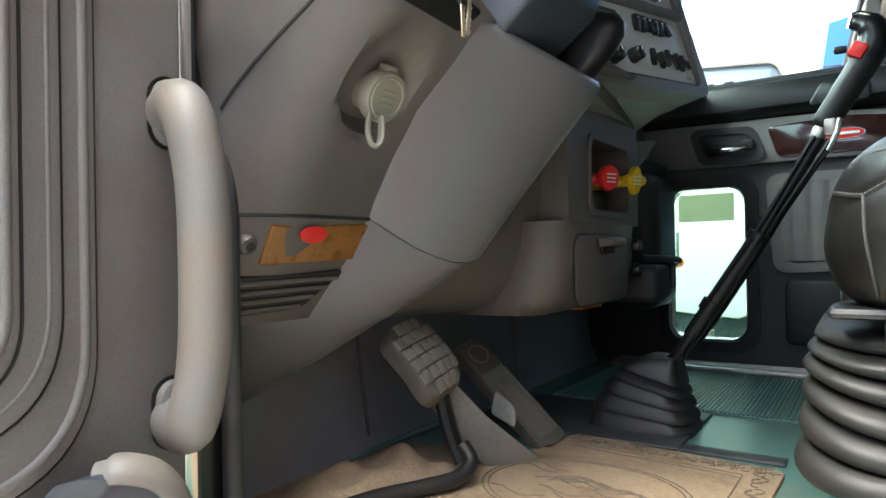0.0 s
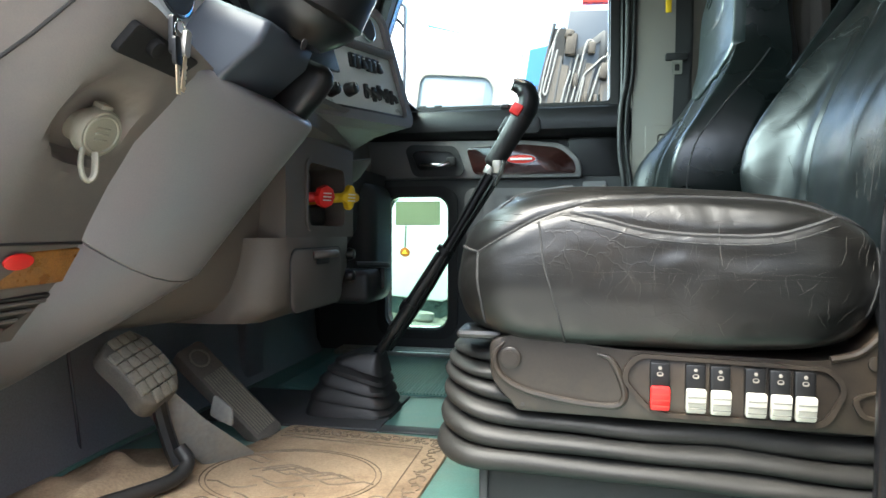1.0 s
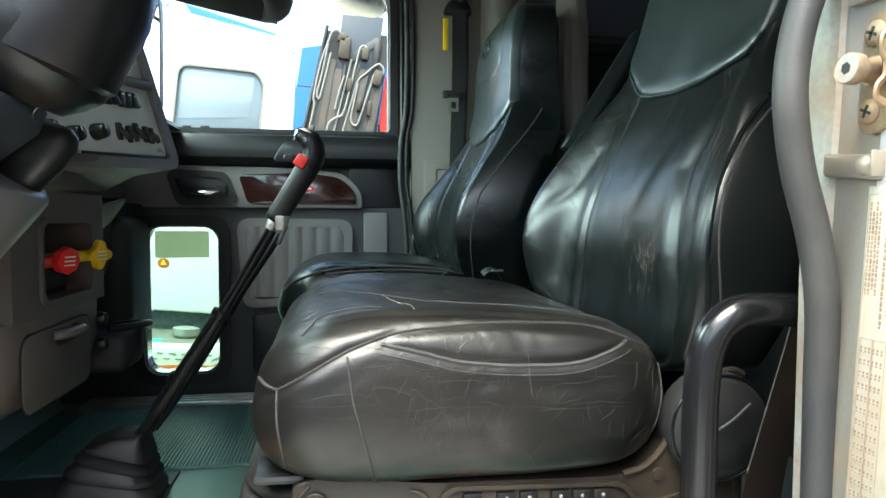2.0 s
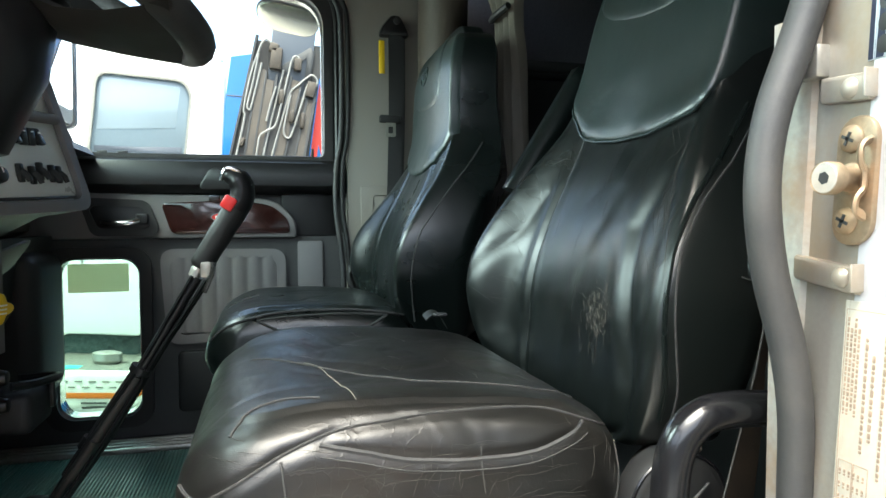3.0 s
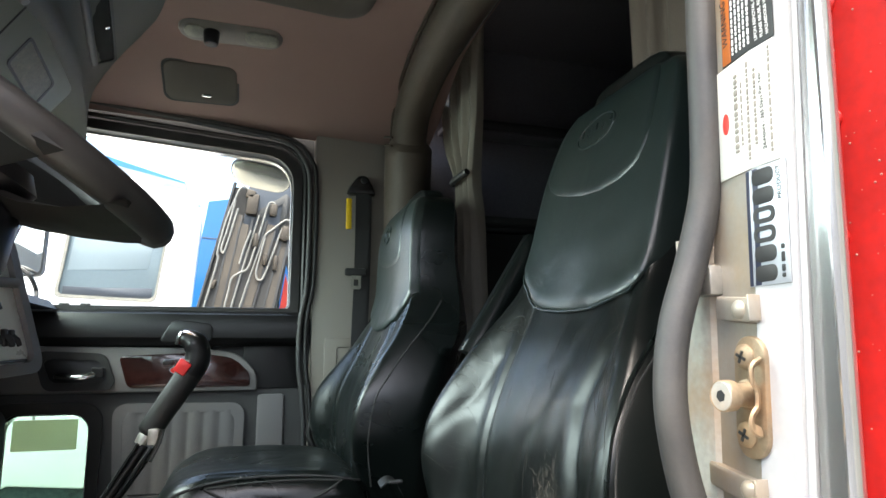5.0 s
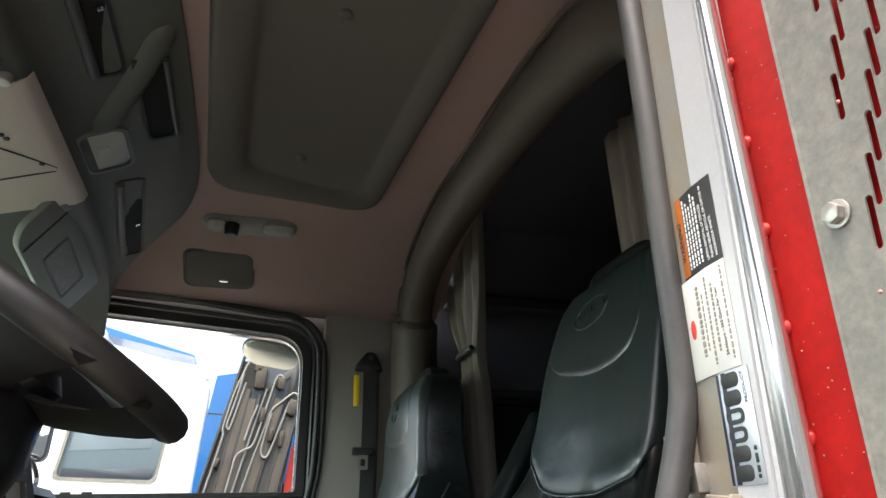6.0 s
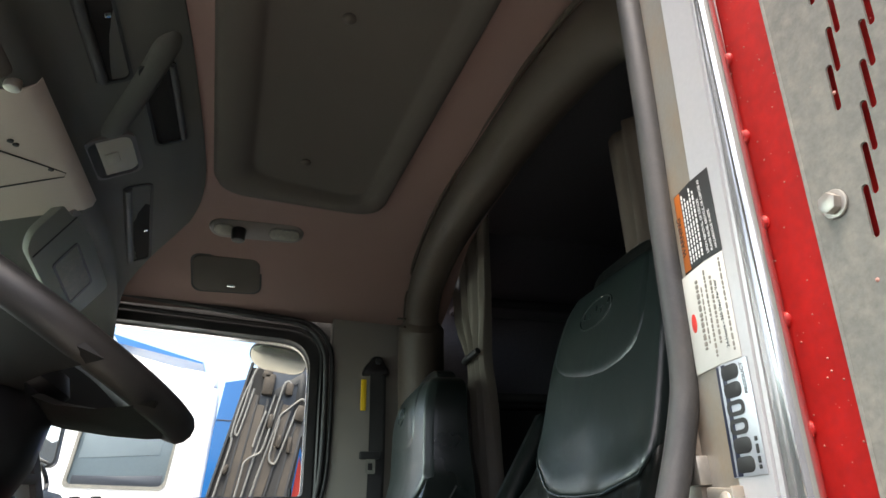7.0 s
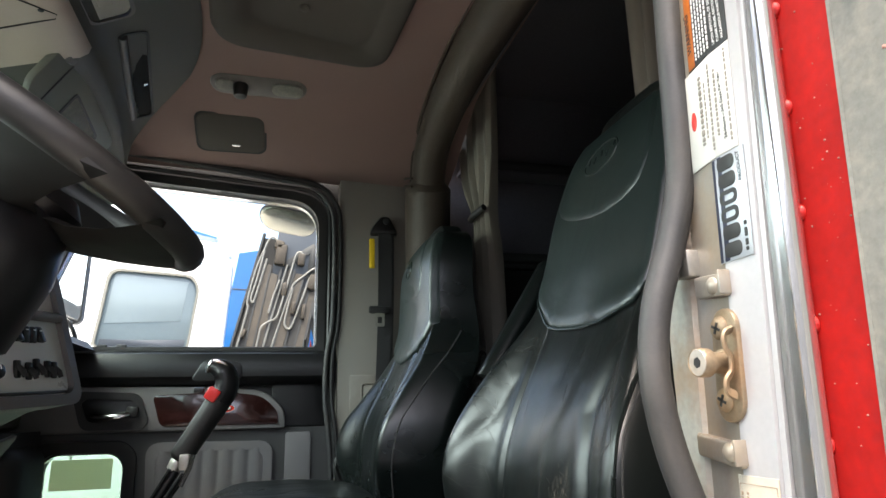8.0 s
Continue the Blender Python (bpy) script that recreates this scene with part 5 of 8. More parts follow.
def dashboard():
    d = thing("dashboard", (-0.6, 1.3, 0.6), "grey-brown moulded truck dashboard", "dashboard")
    ys = [0.455 + (0.80 - 0.455) * j / 30 for j in range(31)]
    ztop = lambda y: 0.772 - 0.19 * (y - 0.557)
    rings = []
    for k in range(35):
        zy = [(y, 0.33 + (ztop(y) - 0.33) * k / 34) for y in ys]
        rings.append([(knee_x(y, z), y, z) for y, z in zy] + [(-0.98, ys[-1], zy[-1][1]), (-0.98, ys[0], zy[0][1])])
    for f in (0.006, 0.014):
        rings.append([(knee_x(y, ztop(y)) - f * 1.5, y, ztop(y) + 0.008 - f * 0.2) for y in ys] + [(-0.98, ys[-1], ztop(ys[-1])), (-0.98, ys[0], ztop(ys[0]))])
    part("knee_panel", loft(rings), TAUPE, d, sharp=30)
    on = lambda y, z, d=0.0: Vector((knee_x(y, z) + d, y, z - d * 0.5))
    part("panel_joint", tube([on(0.46 + 0.0245 * k, 0.474, 0.001) for k in range(11)], 0.0022, 6), CHAR, d)
    part("panel_joint", tube([on(0.475 + 0.006 * k, 0.60 + 0.024 * k, 0.001) for k in range(12)], 0.0022, 6), CHAR, d)
    # amber strip with a red oval, and the vent
    st = part("reflector_strip", plate(round_poly([(0.535, 0.462), (0.722, 0.468), (0.705, 0.418), (0.530, 0.412)], 0.004), lambda a, b, dd=0.0: on(a, b, dd), 0.0, 0.004, 0.0015), AMBER, d, "dirty amber strip")
    ov = [(0.600 + 0.024 * math.cos(a), 0.452 + 0.011 * math.sin(a)) for a in [2 * math.pi * k / 20 for k in range(20)]]
    part("red_mark", plate(ov, lambda a, b, dd=0.0: on(a, b, dd), 0.003, 0.006, 0.001), REDPL, st)
    for y, z in ((0.512, 0.437), (0.742, 0.440)):
        b = part("screw_boss", cyl(on(y, z, -0.01), on(y, z, 0.006), 0.013, bev=0.004), TAUPE, d)
        part("screw_hole", cyl(on(y, z, 0.004), on(y, z, 0.0075), 0.0065, n=12), INK, b)
    v = part("vent_frame", plate(round_poly([(0.50, 0.398), (0.685, 0.402), (0.63, 0.350), (0.50, 0.345)], 0.008), lambda a, b, dd=0.0: on(a, b, dd), 0.0, 0.006, 0.002), CHAR, d)
    for k in range(4):
        part("slat", tube([on(0.508, 0.390 - 0.0125 * k, 0.007), on(0.675 - 0.017 * k, 0.393 - 0.0125 * k, 0.007)], 0.0042, 6, 0.6), TAUPE, v)
    # gauge cluster behind the wheel
    cl = part("cluster_face", plate([(a + 0.78, b + 0.855) for a, b in rrect(0.62, 0.20, 0.04)], lambda a, b, dd=0.0: Vector((-0.51 + dd - 0.25 * (b - 0.85), a, b)), -0.02, 0.0, 0.004), PANELSILVER, d, "satin grey gauge cluster")
    for y, r in ((0.62, 0.05), (0.78, 0.05), (0.94, 0.035)):
        c = Vector((-0.505, y, 0.875))
        g = part("gauge_rim", cyl(c - Vector((0.01, 0, 0)), c + Vector((0.006, 0, 0)), r, bev=0.004, n=28), CHROME, cl)
        part("gauge_face", cyl(c, c + Vector((0.007, 0, 0)), r - 0.007, n=28), INK, g)
    part("slot", plate([(0.90 + a * 0.6 - b * 0.8, 0.825 + a * 0.5 + b * 0.5) for a, b in rrect(0.09, 0.03, 0.014)], lambda a, b, dd=0.0: Vector((-0.51 + dd - 0.25 * (b - 0.85), a, b)), 0.0, 0.003, 0.001), TRIM, cl)
    # middle and far part of the dashboard
    sec = [(-0.98, 0.95), (-0.70, 0.965), (-0.52, 0.955), (-0.455, 0.93), (-0.43, 0.80), (-0.42, 0.755), (-0.425, 0.715), (-0.47, 0.69), (-0.60, 0.68), (-0.98, 0.68)]
    part("upper_body", loft([[(x - dx, y, z) for x, z in sec] for y, dx in ((1.08, 0.0), (1.12, 0.0), (1.25, 0.02), (1.52, 0.05), (1.60, 0.12), (1.9, 0.20), (2.22, 0.22))]), DASHBROWN, d, sharp=35)
    part("top_pad", loft([[(x, y, z) for x, z in ((-0.98, 0.94), (-0.98, 0.975), (-0.60, 0.985), (-0.48, 0.972), (-0.455, 0.945))] for y in (0.46, 1.2, 2.22)]), CHAR, d)
    part("under_lip", loft([[(x - dx, y, z) for x, z in ((-0.50, 0.705), (-0.415, 0.752), (-0.375, 0.762), (-0.372, 0.772), (-0.45, 0.778))] for y, dx in ((1.0, 0.04), (1.30, 0.02), (1.56, 0.0), (1.60, 0.03))]), DASHBROWN, d)
    # set-back lower panel between column and console
    part("lower_panel", loft([[(x - dx, y, z) for x, z in ((-0.98, 0.70), (-0.50, 0.70), (-0.505, 0.60), (-0.515, 0.50), (-0.53, 0.42), (-0.55, 0.37), (-0.585, 0.33), (-0.63, 0.312), (-0.98, 0.31))] for y, dx in ((0.80, 0.10), (0.88, 0.075), (0.96, 0.05), (1.04, 0.025), (1.12, 0.0))]), DASHBROWN, d, sharp=80)
    # far lower parts in the dark; the glove panel's charcoal carries that shade
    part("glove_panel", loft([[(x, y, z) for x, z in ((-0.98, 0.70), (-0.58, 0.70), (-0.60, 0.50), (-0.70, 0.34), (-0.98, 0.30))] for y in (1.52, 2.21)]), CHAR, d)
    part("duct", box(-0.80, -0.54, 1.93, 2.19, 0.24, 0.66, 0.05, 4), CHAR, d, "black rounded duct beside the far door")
    part("deflector", plate(round_poly([(1.50, 0.68), (1.66, 0.705), (1.64, 0.64), (1.53, 0.60)], 0.02), lambda a, b, dd=0.0: Vector((-0.50 + dd + (b - 0.65) * 0.6, a, b)), 0.0, 0.012, 0.004), DASHBROWN, d, "grey flap")
    return d


def instrument_panel():
    th = thing("switch_panel", (-0.38, 1.4, 0.86), "grey centre instrument panel with radio, switches and knobs facing the driver", "instrument panel")
    o3, ux = Vector((-0.318, 1.565, 0.780)), Vector((-0.30, -1.0, -0.06)).normalized()
    uz = Vector((-0.24, -0.22, 1.0)).normalized()
    n = ux.cross(uz).normalized()
    if n.x < 0:
        n = -n
    pl = lambda a, b, dd=0.0: o3 + ux * a + uz * b + n * dd
    o = round_poly([(0.0, -0.012), (0.52, -0.012), (0.52, 0.30), (0.0, 0.30)], [0.045, 0.03, 0.03, 0.05], 6)
    i = round_poly([(0.024, 0.012), (0.50, 0.012), (0.50, 0.28), (0.024, 0.28)], [0.03, 0.02, 0.02, 0.03], 6)
    part("bezel", ring_plate(o, i, pl, -0.05, 0.010), TRIM, th, "raised grey rim")
    part("face", plate(i, pl, -0.03, -0.002, 0.002), PANELSILVER, th, "pale satin face")
    part("cross_rail", tube([pl(0.02, 0.182, 0.004), pl(0.50, 0.182, 0.004)], 0.011, 12), TRIM, th)
    base = Matrix((ux, uz, n)).transposed().to_4x4()
    # a tight row of rockers over a row of stubby levers
    for k in range(6):
        c = 0.098 + 0.0225 * k
        sw = part("rocker_switch", box(-0.0095, 0.0095, -0.017, 0.017, -0.002, 0.009, 0.003, m=Matrix.Translation(pl(c, 0.140, 0.0)) @ base @ pose(0, 0, 0, 12 if k % 3 else -10, 0, 0)), BLACK, th)
        part("rocker_mark", plate([(a + c, b + 0.148) for a, b in rrect(0.008, 0.0025, 0.001, 1)], pl, 0.0090, 0.0115, 0.0005), WHITEINK, sw)
    for c, b in ((0.074, 0.066), (0.094, 0.068), (0.128, 0.072), (0.154, 0.064), (0.186, 0.068)):
        sw = part("lever_switch", box(-0.0065, 0.0065, -0.018, 0.018, -0.002, 0.008, 0.003, m=Matrix.Translation(pl(c, b, 0.0)) @ base @ pose(0, 0, 0, 12, 0, 0)), BLACK, th)
        part("lever", tube([pl(c, b + 0.004, 0.007), pl(c, b - 0.006, 0.014), pl(c, b - 0.019, 0.016)], [0.0055, 0.0062, 0.005], 8, 0.7), CHAR, sw)
    part("switch_slot", box(-0.15, 0.13, -0.003, 0.003, -0.002, 0.003, 0.001, m=Matrix.Translation(pl(0.19, 0.018, 0.0)) @ base), INK, th)
    part("radio", box(-0.09, 0.09, -0.028, 0.028, -0.002, 0.008, 0.003, m=Matrix.Translation(pl(0.37, 0.125, 0.0)) @ Matrix((ux, uz, n)).transposed().to_4x4()), BLACK, th, "black radio")
    for c, b in ((0.262, 0.060), (0.335, 0.05), (0.40, 0.055)):
        k = part("knob", cyl(pl(c, b, -0.002), pl(c, b, 0.026), 0.017, 0.014, bev=0.004), BLACK, th)
        part("knob_mark", tube([pl(c, b + 0.003, 0.0265), pl(c, b + 0.012, 0.0265)], 0.0012, 5), WHITEINK, k)
    for c in (0.10, 0.22, 0.34):
        g = part("gauge_rim", cyl(pl(c, 0.236, -0.002), pl(c, 0.236, 0.008), 0.034, bev=0.003, n=28), CHROME, th)
        part("gauge_face", cyl(pl(c, 0.236, 0.0065), pl(c, 0.236, 0.0088), 0.029, n=28), INK, g)


def brake_console():
    th = thing("centre_console", (-0.6, 1.3, 0.3), "grey-brown lower dash console with brake valve niche and ashtray drawer", "console")
    niche = [(a + 1.313, b + 0.575) for a, b in rrect(0.235, 0.148, 0.025, 5)]
    face = rect_as(niche, 1.09, 1.505, 0.478, 0.705)
    F = -0.465
    part("niche_frame", ring_plate(face, niche, at_x(F), -0.10, 0.0), DASHBROWN, th)
    part("niche_rim", ring_plate(border(niche, 0.008), shrink(niche, 0.003), at_x(F), -0.006, 0.005), DASHBROWN, th)
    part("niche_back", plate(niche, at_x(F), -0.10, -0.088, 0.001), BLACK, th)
    part("niche_shelf", plate([(a + 1.313, b + 0.528) for a, b in rrect(0.21, 0.05, 0.012)], at_x(F), -0.088, -0.04, 0.01), CHAR, th)
    low = [[(x, y, z) for x, z in ((-0.95, 0.478), (F + dx, 0.478), (F + dx - 0.002, 0.40), (F + dx - 0.02, 0.335), (F + dx - 0.06, 0.302), (-0.95, 0.30))] for y, dx in ((1.055, -0.07), (1.068, -0.02), (1.10, 0.0), (1.46, 0.0), (1.495, -0.02), (1.505, -0.08))]
    part("lower_body", loft(low), DASHBROWN, th, sharp=50)
    part("side_wall", box(-0.95, F - 0.10, 1.09, 1.505, 0.478, 0.705, 0.0), DASHBROWN, th)
    dr = [(a + 1.262, b + 0.385) for a, b in rrect(0.30, 0.135, 0.032, 7)]
    tray = part("drawer", plate(dr, at_x(F), 0.0, 0.0028, 0.002), DASHBROWN, th)
    part("drawer_pull", tube(smooth_path([(F + 0.004, 1.225, 0.438), (F + 0.026, 1.25, 0.440), (F + 0.028, 1.30, 0.440), (F + 0.004, 1.325, 0.438)], 5), 0.0095, 10), DASHBROWN, tray)
    part("pull_shadow", plate([(a + 1.275, b + 0.424) for a, b in rrect(0.075, 0.016, 0.006)], at_x(F), 0.006, 0.009, 0.001), CHAR, tray)
    part("drawer_gap", ring_plate(border(dr, 0.003), dr, at_x(F), 0.0, 0.0015), BLACK, th)
    for z in (0.432, 0.376):
        part("socket", cyl((F - 0.004, 1.470, z), (F + 0.016, 1.470, z), 0.017, 0.014, bev=0.004), BLACK, th)
    part("lip_glow_strip", box(-0.60, -0.53, 1.31, 1.43, 0.294, 0.300, 0.001), ORANGE, th, "orange strip under the console")
    # valves
    for y, z, material, nm in ((1.288, 0.574, REDPL, "red"), (1.412, 0.578, YELPL, "yellow")):
        k = thing("brake_valve_knob", (-0.50, y, z), nm + " parking brake push knob in the console niche", "knob")
        part("stem", cyl((-0.553, y - 0.045, z - 0.010), (-0.462 + 0.014 * (nm == "yellow"), y, z), 0.012, bev=0.002), material, k)
        c, n = Vector((-0.464 + 0.016 * (nm == "yellow"), y, z)), Vector((1, -0.45, -0.12)).normalized()
        q = n.to_track_quat("Z", "Y").to_matrix().to_4x4()
        o = [((0.0255 + 0.006 * math.cos(4 * a)) * math.cos(a), (0.0255 + 0.006 * math.cos(4 * a)) * math.sin(a)) for a in [2 * math.pi * j / 32 for j in range(32)]] if nm == "yellow" else [(0.027 * math.cos(2 * math.pi * j / 8), 0.027 * math.sin(2 * math.pi * j / 8)) for j in range(8)]
        pl = lambda a, b, dd=0.0, c=c, q=q: c + (q @ Vector((a, b, dd)))
        part("button", plate(o, pl, 0.0, 0.016, 0.004), material, k)
        for s in (-0.008, 0.0, 0.008):
            part("print_line", plate([(a, b + s) for a, b in rrect(0.026, 0.003, 0.001, 1)], pl, 0.0155, 0.0168, 0.0003), WHITEINK, k)


def cup_holder():
    th = thing("cup_holder", (-0.47, 1.62, 0.33), "black fold-out cup holder on the console's far side", "cup holder")
    part("body", box(-0.60, -0.425, 1.515, 1.66, 0.295, 0.385, 0.02, 3), CHAR, th)
    part("arm", tube(smooth_path([(-0.46, 1.515, 0.402), (-0.425, 1.55, 0.400), (-0.405, 1.62, 0.396), (-0.425, 1.665, 0.39), (-0.50, 1.68, 0.385)], 6), 0.009, 8), BLACK, th)
    part("arm_end", box(-0.432, -0.415, 1.628, 1.645, 0.325, 0.395, 0.005), BLACK, th)


def steering_column():
    th = thing("steering_column_cover", (-0.6, 0.85, 0.3), "smooth grey-brown steering column shroud", "column shroud")
    ax, nn = Vector((0.56, 0, 0.83)).normalized(), Vector((0.83, 0, -0.56)).normalized()
    o3 = Vector((-0.412, 0.0, 0.725))
    prof = [(-0.42, -0.250), (-0.30, -0.180), (-0.18, -0.122), (-0.08, -0.079), (0.0, -0.049), (0.08, -0.022), (0.18, 0.007), (0.30, 0.036), (0.42, 0.057), (0.54, 0.070), (0.64, 0.076), (0.72, 0.076), (0.79, 0.071), (0.85, 0.061), (0.90, 0.046), (0.94, 0.027), (0.97, 0.006), (0.99, -0.018), (1.0, -0.045), (1.0, -0.16), (0.5, -0.2)]

    def section(t, sh=0.0, sag=0.0):
        y0, y1, k = interp([(-0.70, 0.50, 0.75, 0.55), (-0.60, 0.54, 0.80, 0.78), (-0.45, 0.61, 0.865, 0.96), (-0.31, 0.690, 0.940, 1.0), (0.0, 0.712, 1.045, 1.0)], t)
        out = []
        for u, h in prof:
            w = 0.5 * max(0.0, min(1.0, 1 + t / 0.16))
            if -0.1 < u < 0.8:
                h = h * (1 - w) + (0.016 + 0.075 * max(0.0, u)) * w
            q = t - sag * math.sin(math.pi * max(0, min(1, u)))
            c = o3 + ax * max(q, -0.33) + Vector((0.78, 0, 0.625)) * min(0, q + 0.33)
            out.append(c + nn * (h * k - sh) + Vector((0, y0 + sh + (y1 - y0 - 2 * sh) * u, 0)))
        return out
    part("lower_shroud", loft([section(t, 0.0, 0.022 * max(0.0, min(1.0, (t + 0.5) / 0.18))) for t in (-0.72, -0.66, -0.60, -0.56, -0.52, -0.48, -0.44, -0.40, -0.36, -0.316)]), SHROUD, th, "grey lower shroud", sharp=60)
    part("joint", loft([section(-0.3165, 0.0022, 0.022), section(-0.3125, 0.0022, 0.022)]), GRIP, th)
    part("upper_shroud", loft([section(-0.3125, 0, 0.022), section(-0.26, 0, 0.014), section(-0.20, 0, 0.008), section(-0.1), section(-0.03), section(-0.010, 0.001), section(-0.004, 0.004), section(0.0, 0.009)]), SHROUD, th, sharp=60)
    # column between shroud and wheel
    c = thing("steering_column", (-0.40, 0.85, 0.72), "dark blue-grey steering column with a thick black wheel", "steering column")
    wd = Vector((0.40, 0.0, 0.92)).normalized()
    wn = Vector((0.92, 0, -0.40))
    b0 = Vector((-0.385, 0.0, 0.69))

    def ring(t, y0, y1, d0, d1, r=0.02):
        return [b0 + wd * t + wn * ((d0 + d1) / 2 + a) + Vector((0, (y0 + y1) / 2 + b, 0)) for a, b in rrect(d1 - d0, y1 - y0, r, 5)]
    part("housing", loft([ring(-0.02, 0.75, 0.915, -0.14, -0.055, 0.010), ring(0.03, 0.75, 0.922, -0.13, -0.028, 0.010), ring(0.09, 0.75, 0.925, -0.12, 0.004, 0.010), ring(0.120, 0.753, 0.922, -0.11, 0.005, 0.010), ring(0.126, 0.758, 0.917, -0.105, 0.0, 0.010)]), COLUMN, c, sharp=50)
    part("clamp", loft([ring(0.0, 0.931, 0.985, -0.09, 0.012, 0.024), ring(0.05, 0.931, 0.988, -0.085, 0.032, 0.027), ring(0.085, 0.932, 0.986, -0.08, 0.040, 0.026), ring(0.102, 0.936, 0.980, -0.07, 0.036, 0.021), ring(0.112, 0.944, 0.970, -0.06, 0.024, 0.012)]), BLACK, c, sharp=60)
    part("collar", tube([b0 + wd * t + Vector((0, 0.875, 0)) - wn * 0.02 for t in (0.125, 0.145, 0.165, 0.22, 0.30)], [0.055, 0.078, 0.095, 0.10, 0.090], 20), BLACK, c)
    part("switch_housing", tube([b0 + wd * t + Vector((0, 0.885, 0)) - wn * 0.02 for t in (0.165, 0.18, 0.28, 0.34, 0.37)], [0.08, 0.098, 0.104, 0.09, 0.06], 22, 1.15), BLACK, c)
    part("screw_hole", cyl(b0 + wd * 0.118 + wn * 0.036 + Vector((0, 0.815, 0)), b0 + wd * 0.118 + wn * 0.0375 + Vector((0, 0.815, 0)), 0.009, n=16), INK, c)
    # wheel
    cen, tilt = Vector((-0.215, 0.90, 1.095)), radians(33)
    u, v = Vector((math.cos(tilt), 0, -math.sin(tilt))), Vector((0, 1, 0))
    wz = u.cross(v)
    R, r = 0.228, 0.0205
    rings = []
    for k in range(64):
        a = 2 * math.pi * k / 64
        e = u * math.cos(a) + v * math.sin(a)
        rings.append([cen + e * (R + r * math.cos(b)) + wz * (r * 1.1 * math.sin(b)) for b in [2 * math.pi * j / 12 for j in range(12)]])
    w = part("steering_wheel", loft(rings + [rings[0]], True, False), RUBBER, c, "thick black steering wheel rim")
    part("hub", tube([cen - wz * 0.12, cen - wz * 0.10, cen - wz * 0.05, cen - wz * 0.03], [0.055, 0.075, 0.085, 0.065], 24), BLACK, w)
    for a in (0, 90, 180, 270):
        e = u * math.cos(radians(a)) + v * math.sin(radians(a))
        side = wz.cross(e)
        rows = []
        for t, ww, dz, th2 in ((0.05, 0.065, -0.085, 0.016), (0.10, 0.065, -0.072, 0.013), (0.15, 0.095, -0.050, 0.010), (0.19, 0.130, -0.026, 0.009), (0.214, 0.155, -0.006, 0.008)):
            p = cen + e * t + wz * dz
            rows.append([p + side * ww + wz * th2 * 0.3, p + side * ww * 0.6 + wz * th2, p - side * ww * 0.6 + wz * th2, p - side * ww + wz * th2 * 0.3, p - side * ww * 0.6 - wz * th2, p + side * ww * 0.6 - wz * th2])
        part("spoke", loft(rows), WHEELBLACK, w)


def ignition():
    pl0 = lambda a, b, d=0.0: Vector((-0.440 + d * 0.75 + (b - 0.715) * 0.85, a, b - 0.6 * d))
    th = thing("ignition_switch", (-0.40, 0.60, 0.72), "black ignition switch plate on the dash panel", "ignition switch")
    part("plate", plate(round_poly([(0.557, 0.713), (0.563, 0.748), (0.706, 0.737), (0.685, 0.710)], 0.006), pl0, -0.03, 0.008, 0.003), PEDALBLACK, th)
    part("lock_barrel", cyl(pl0(0.606, 0.733, 0.006), pl0(0.606, 0.733, 0.020), 0.012, bev=0.003), PEDALBLACK, th)
    k = thing("key_ring", (-0.385, 0.57, 0.73), "bunch of worn keys hanging from the ignition", "keys")
    p = pl0(0.600, 0.748, 0.030)
    part("key_bow", plate([(a + p.y, b + p.z + 0.01) for a, b in rrect(0.011, 0.050, 0.005)], at_x(p.x), 0.0, 0.007, 0.003), BLACK, k)
    ring = [p + Vector((0.006, 0.010 + 0.012 * math.cos(a), 0.018 + 0.012 * math.sin(a))) for a in [2 * math.pi * j / 18 for j in range(19)]]
    part("ring", tube(ring, 0.0014, 6), CHROME, k)
    for dy, ang, top, ln in ((-0.004, 3, 0.0, 0.0), (0.020, -9, 0.014, 0.010)):
        m = pose(p.x + 0.010, p.y + dy, p.z + 0.004 + top, ang, 0, 0)
        bm = bmesh.new()
        add_plate(bm, [(a, b - 0.016) for a, b in rrect(0.013, 0.036, 0.005)], lambda a, b, d=0.0: m @ Vector((d, a, b)), -0.003, 0.003, 0.001)
        hd = part("key_head", bm, BLACK if dy < 0 else STEEL, k)
        bm = bmesh.new()
        add_box(bm, -0.001, 0.001, -0.0035, 0.0035, -0.070 - ln, -0.032, 0.0006, m=m)
        for t in range(5):
            add_box(bm, -0.001, 0.001, 0.003, 0.0052 - 0.001 * (t % 2), -0.066 - ln + 0.007 * t, -0.062 - ln + 0.007 * t, 0.0, m=m)
        part("key_blade", bm, BRASS, hd, "worn brass key blade")


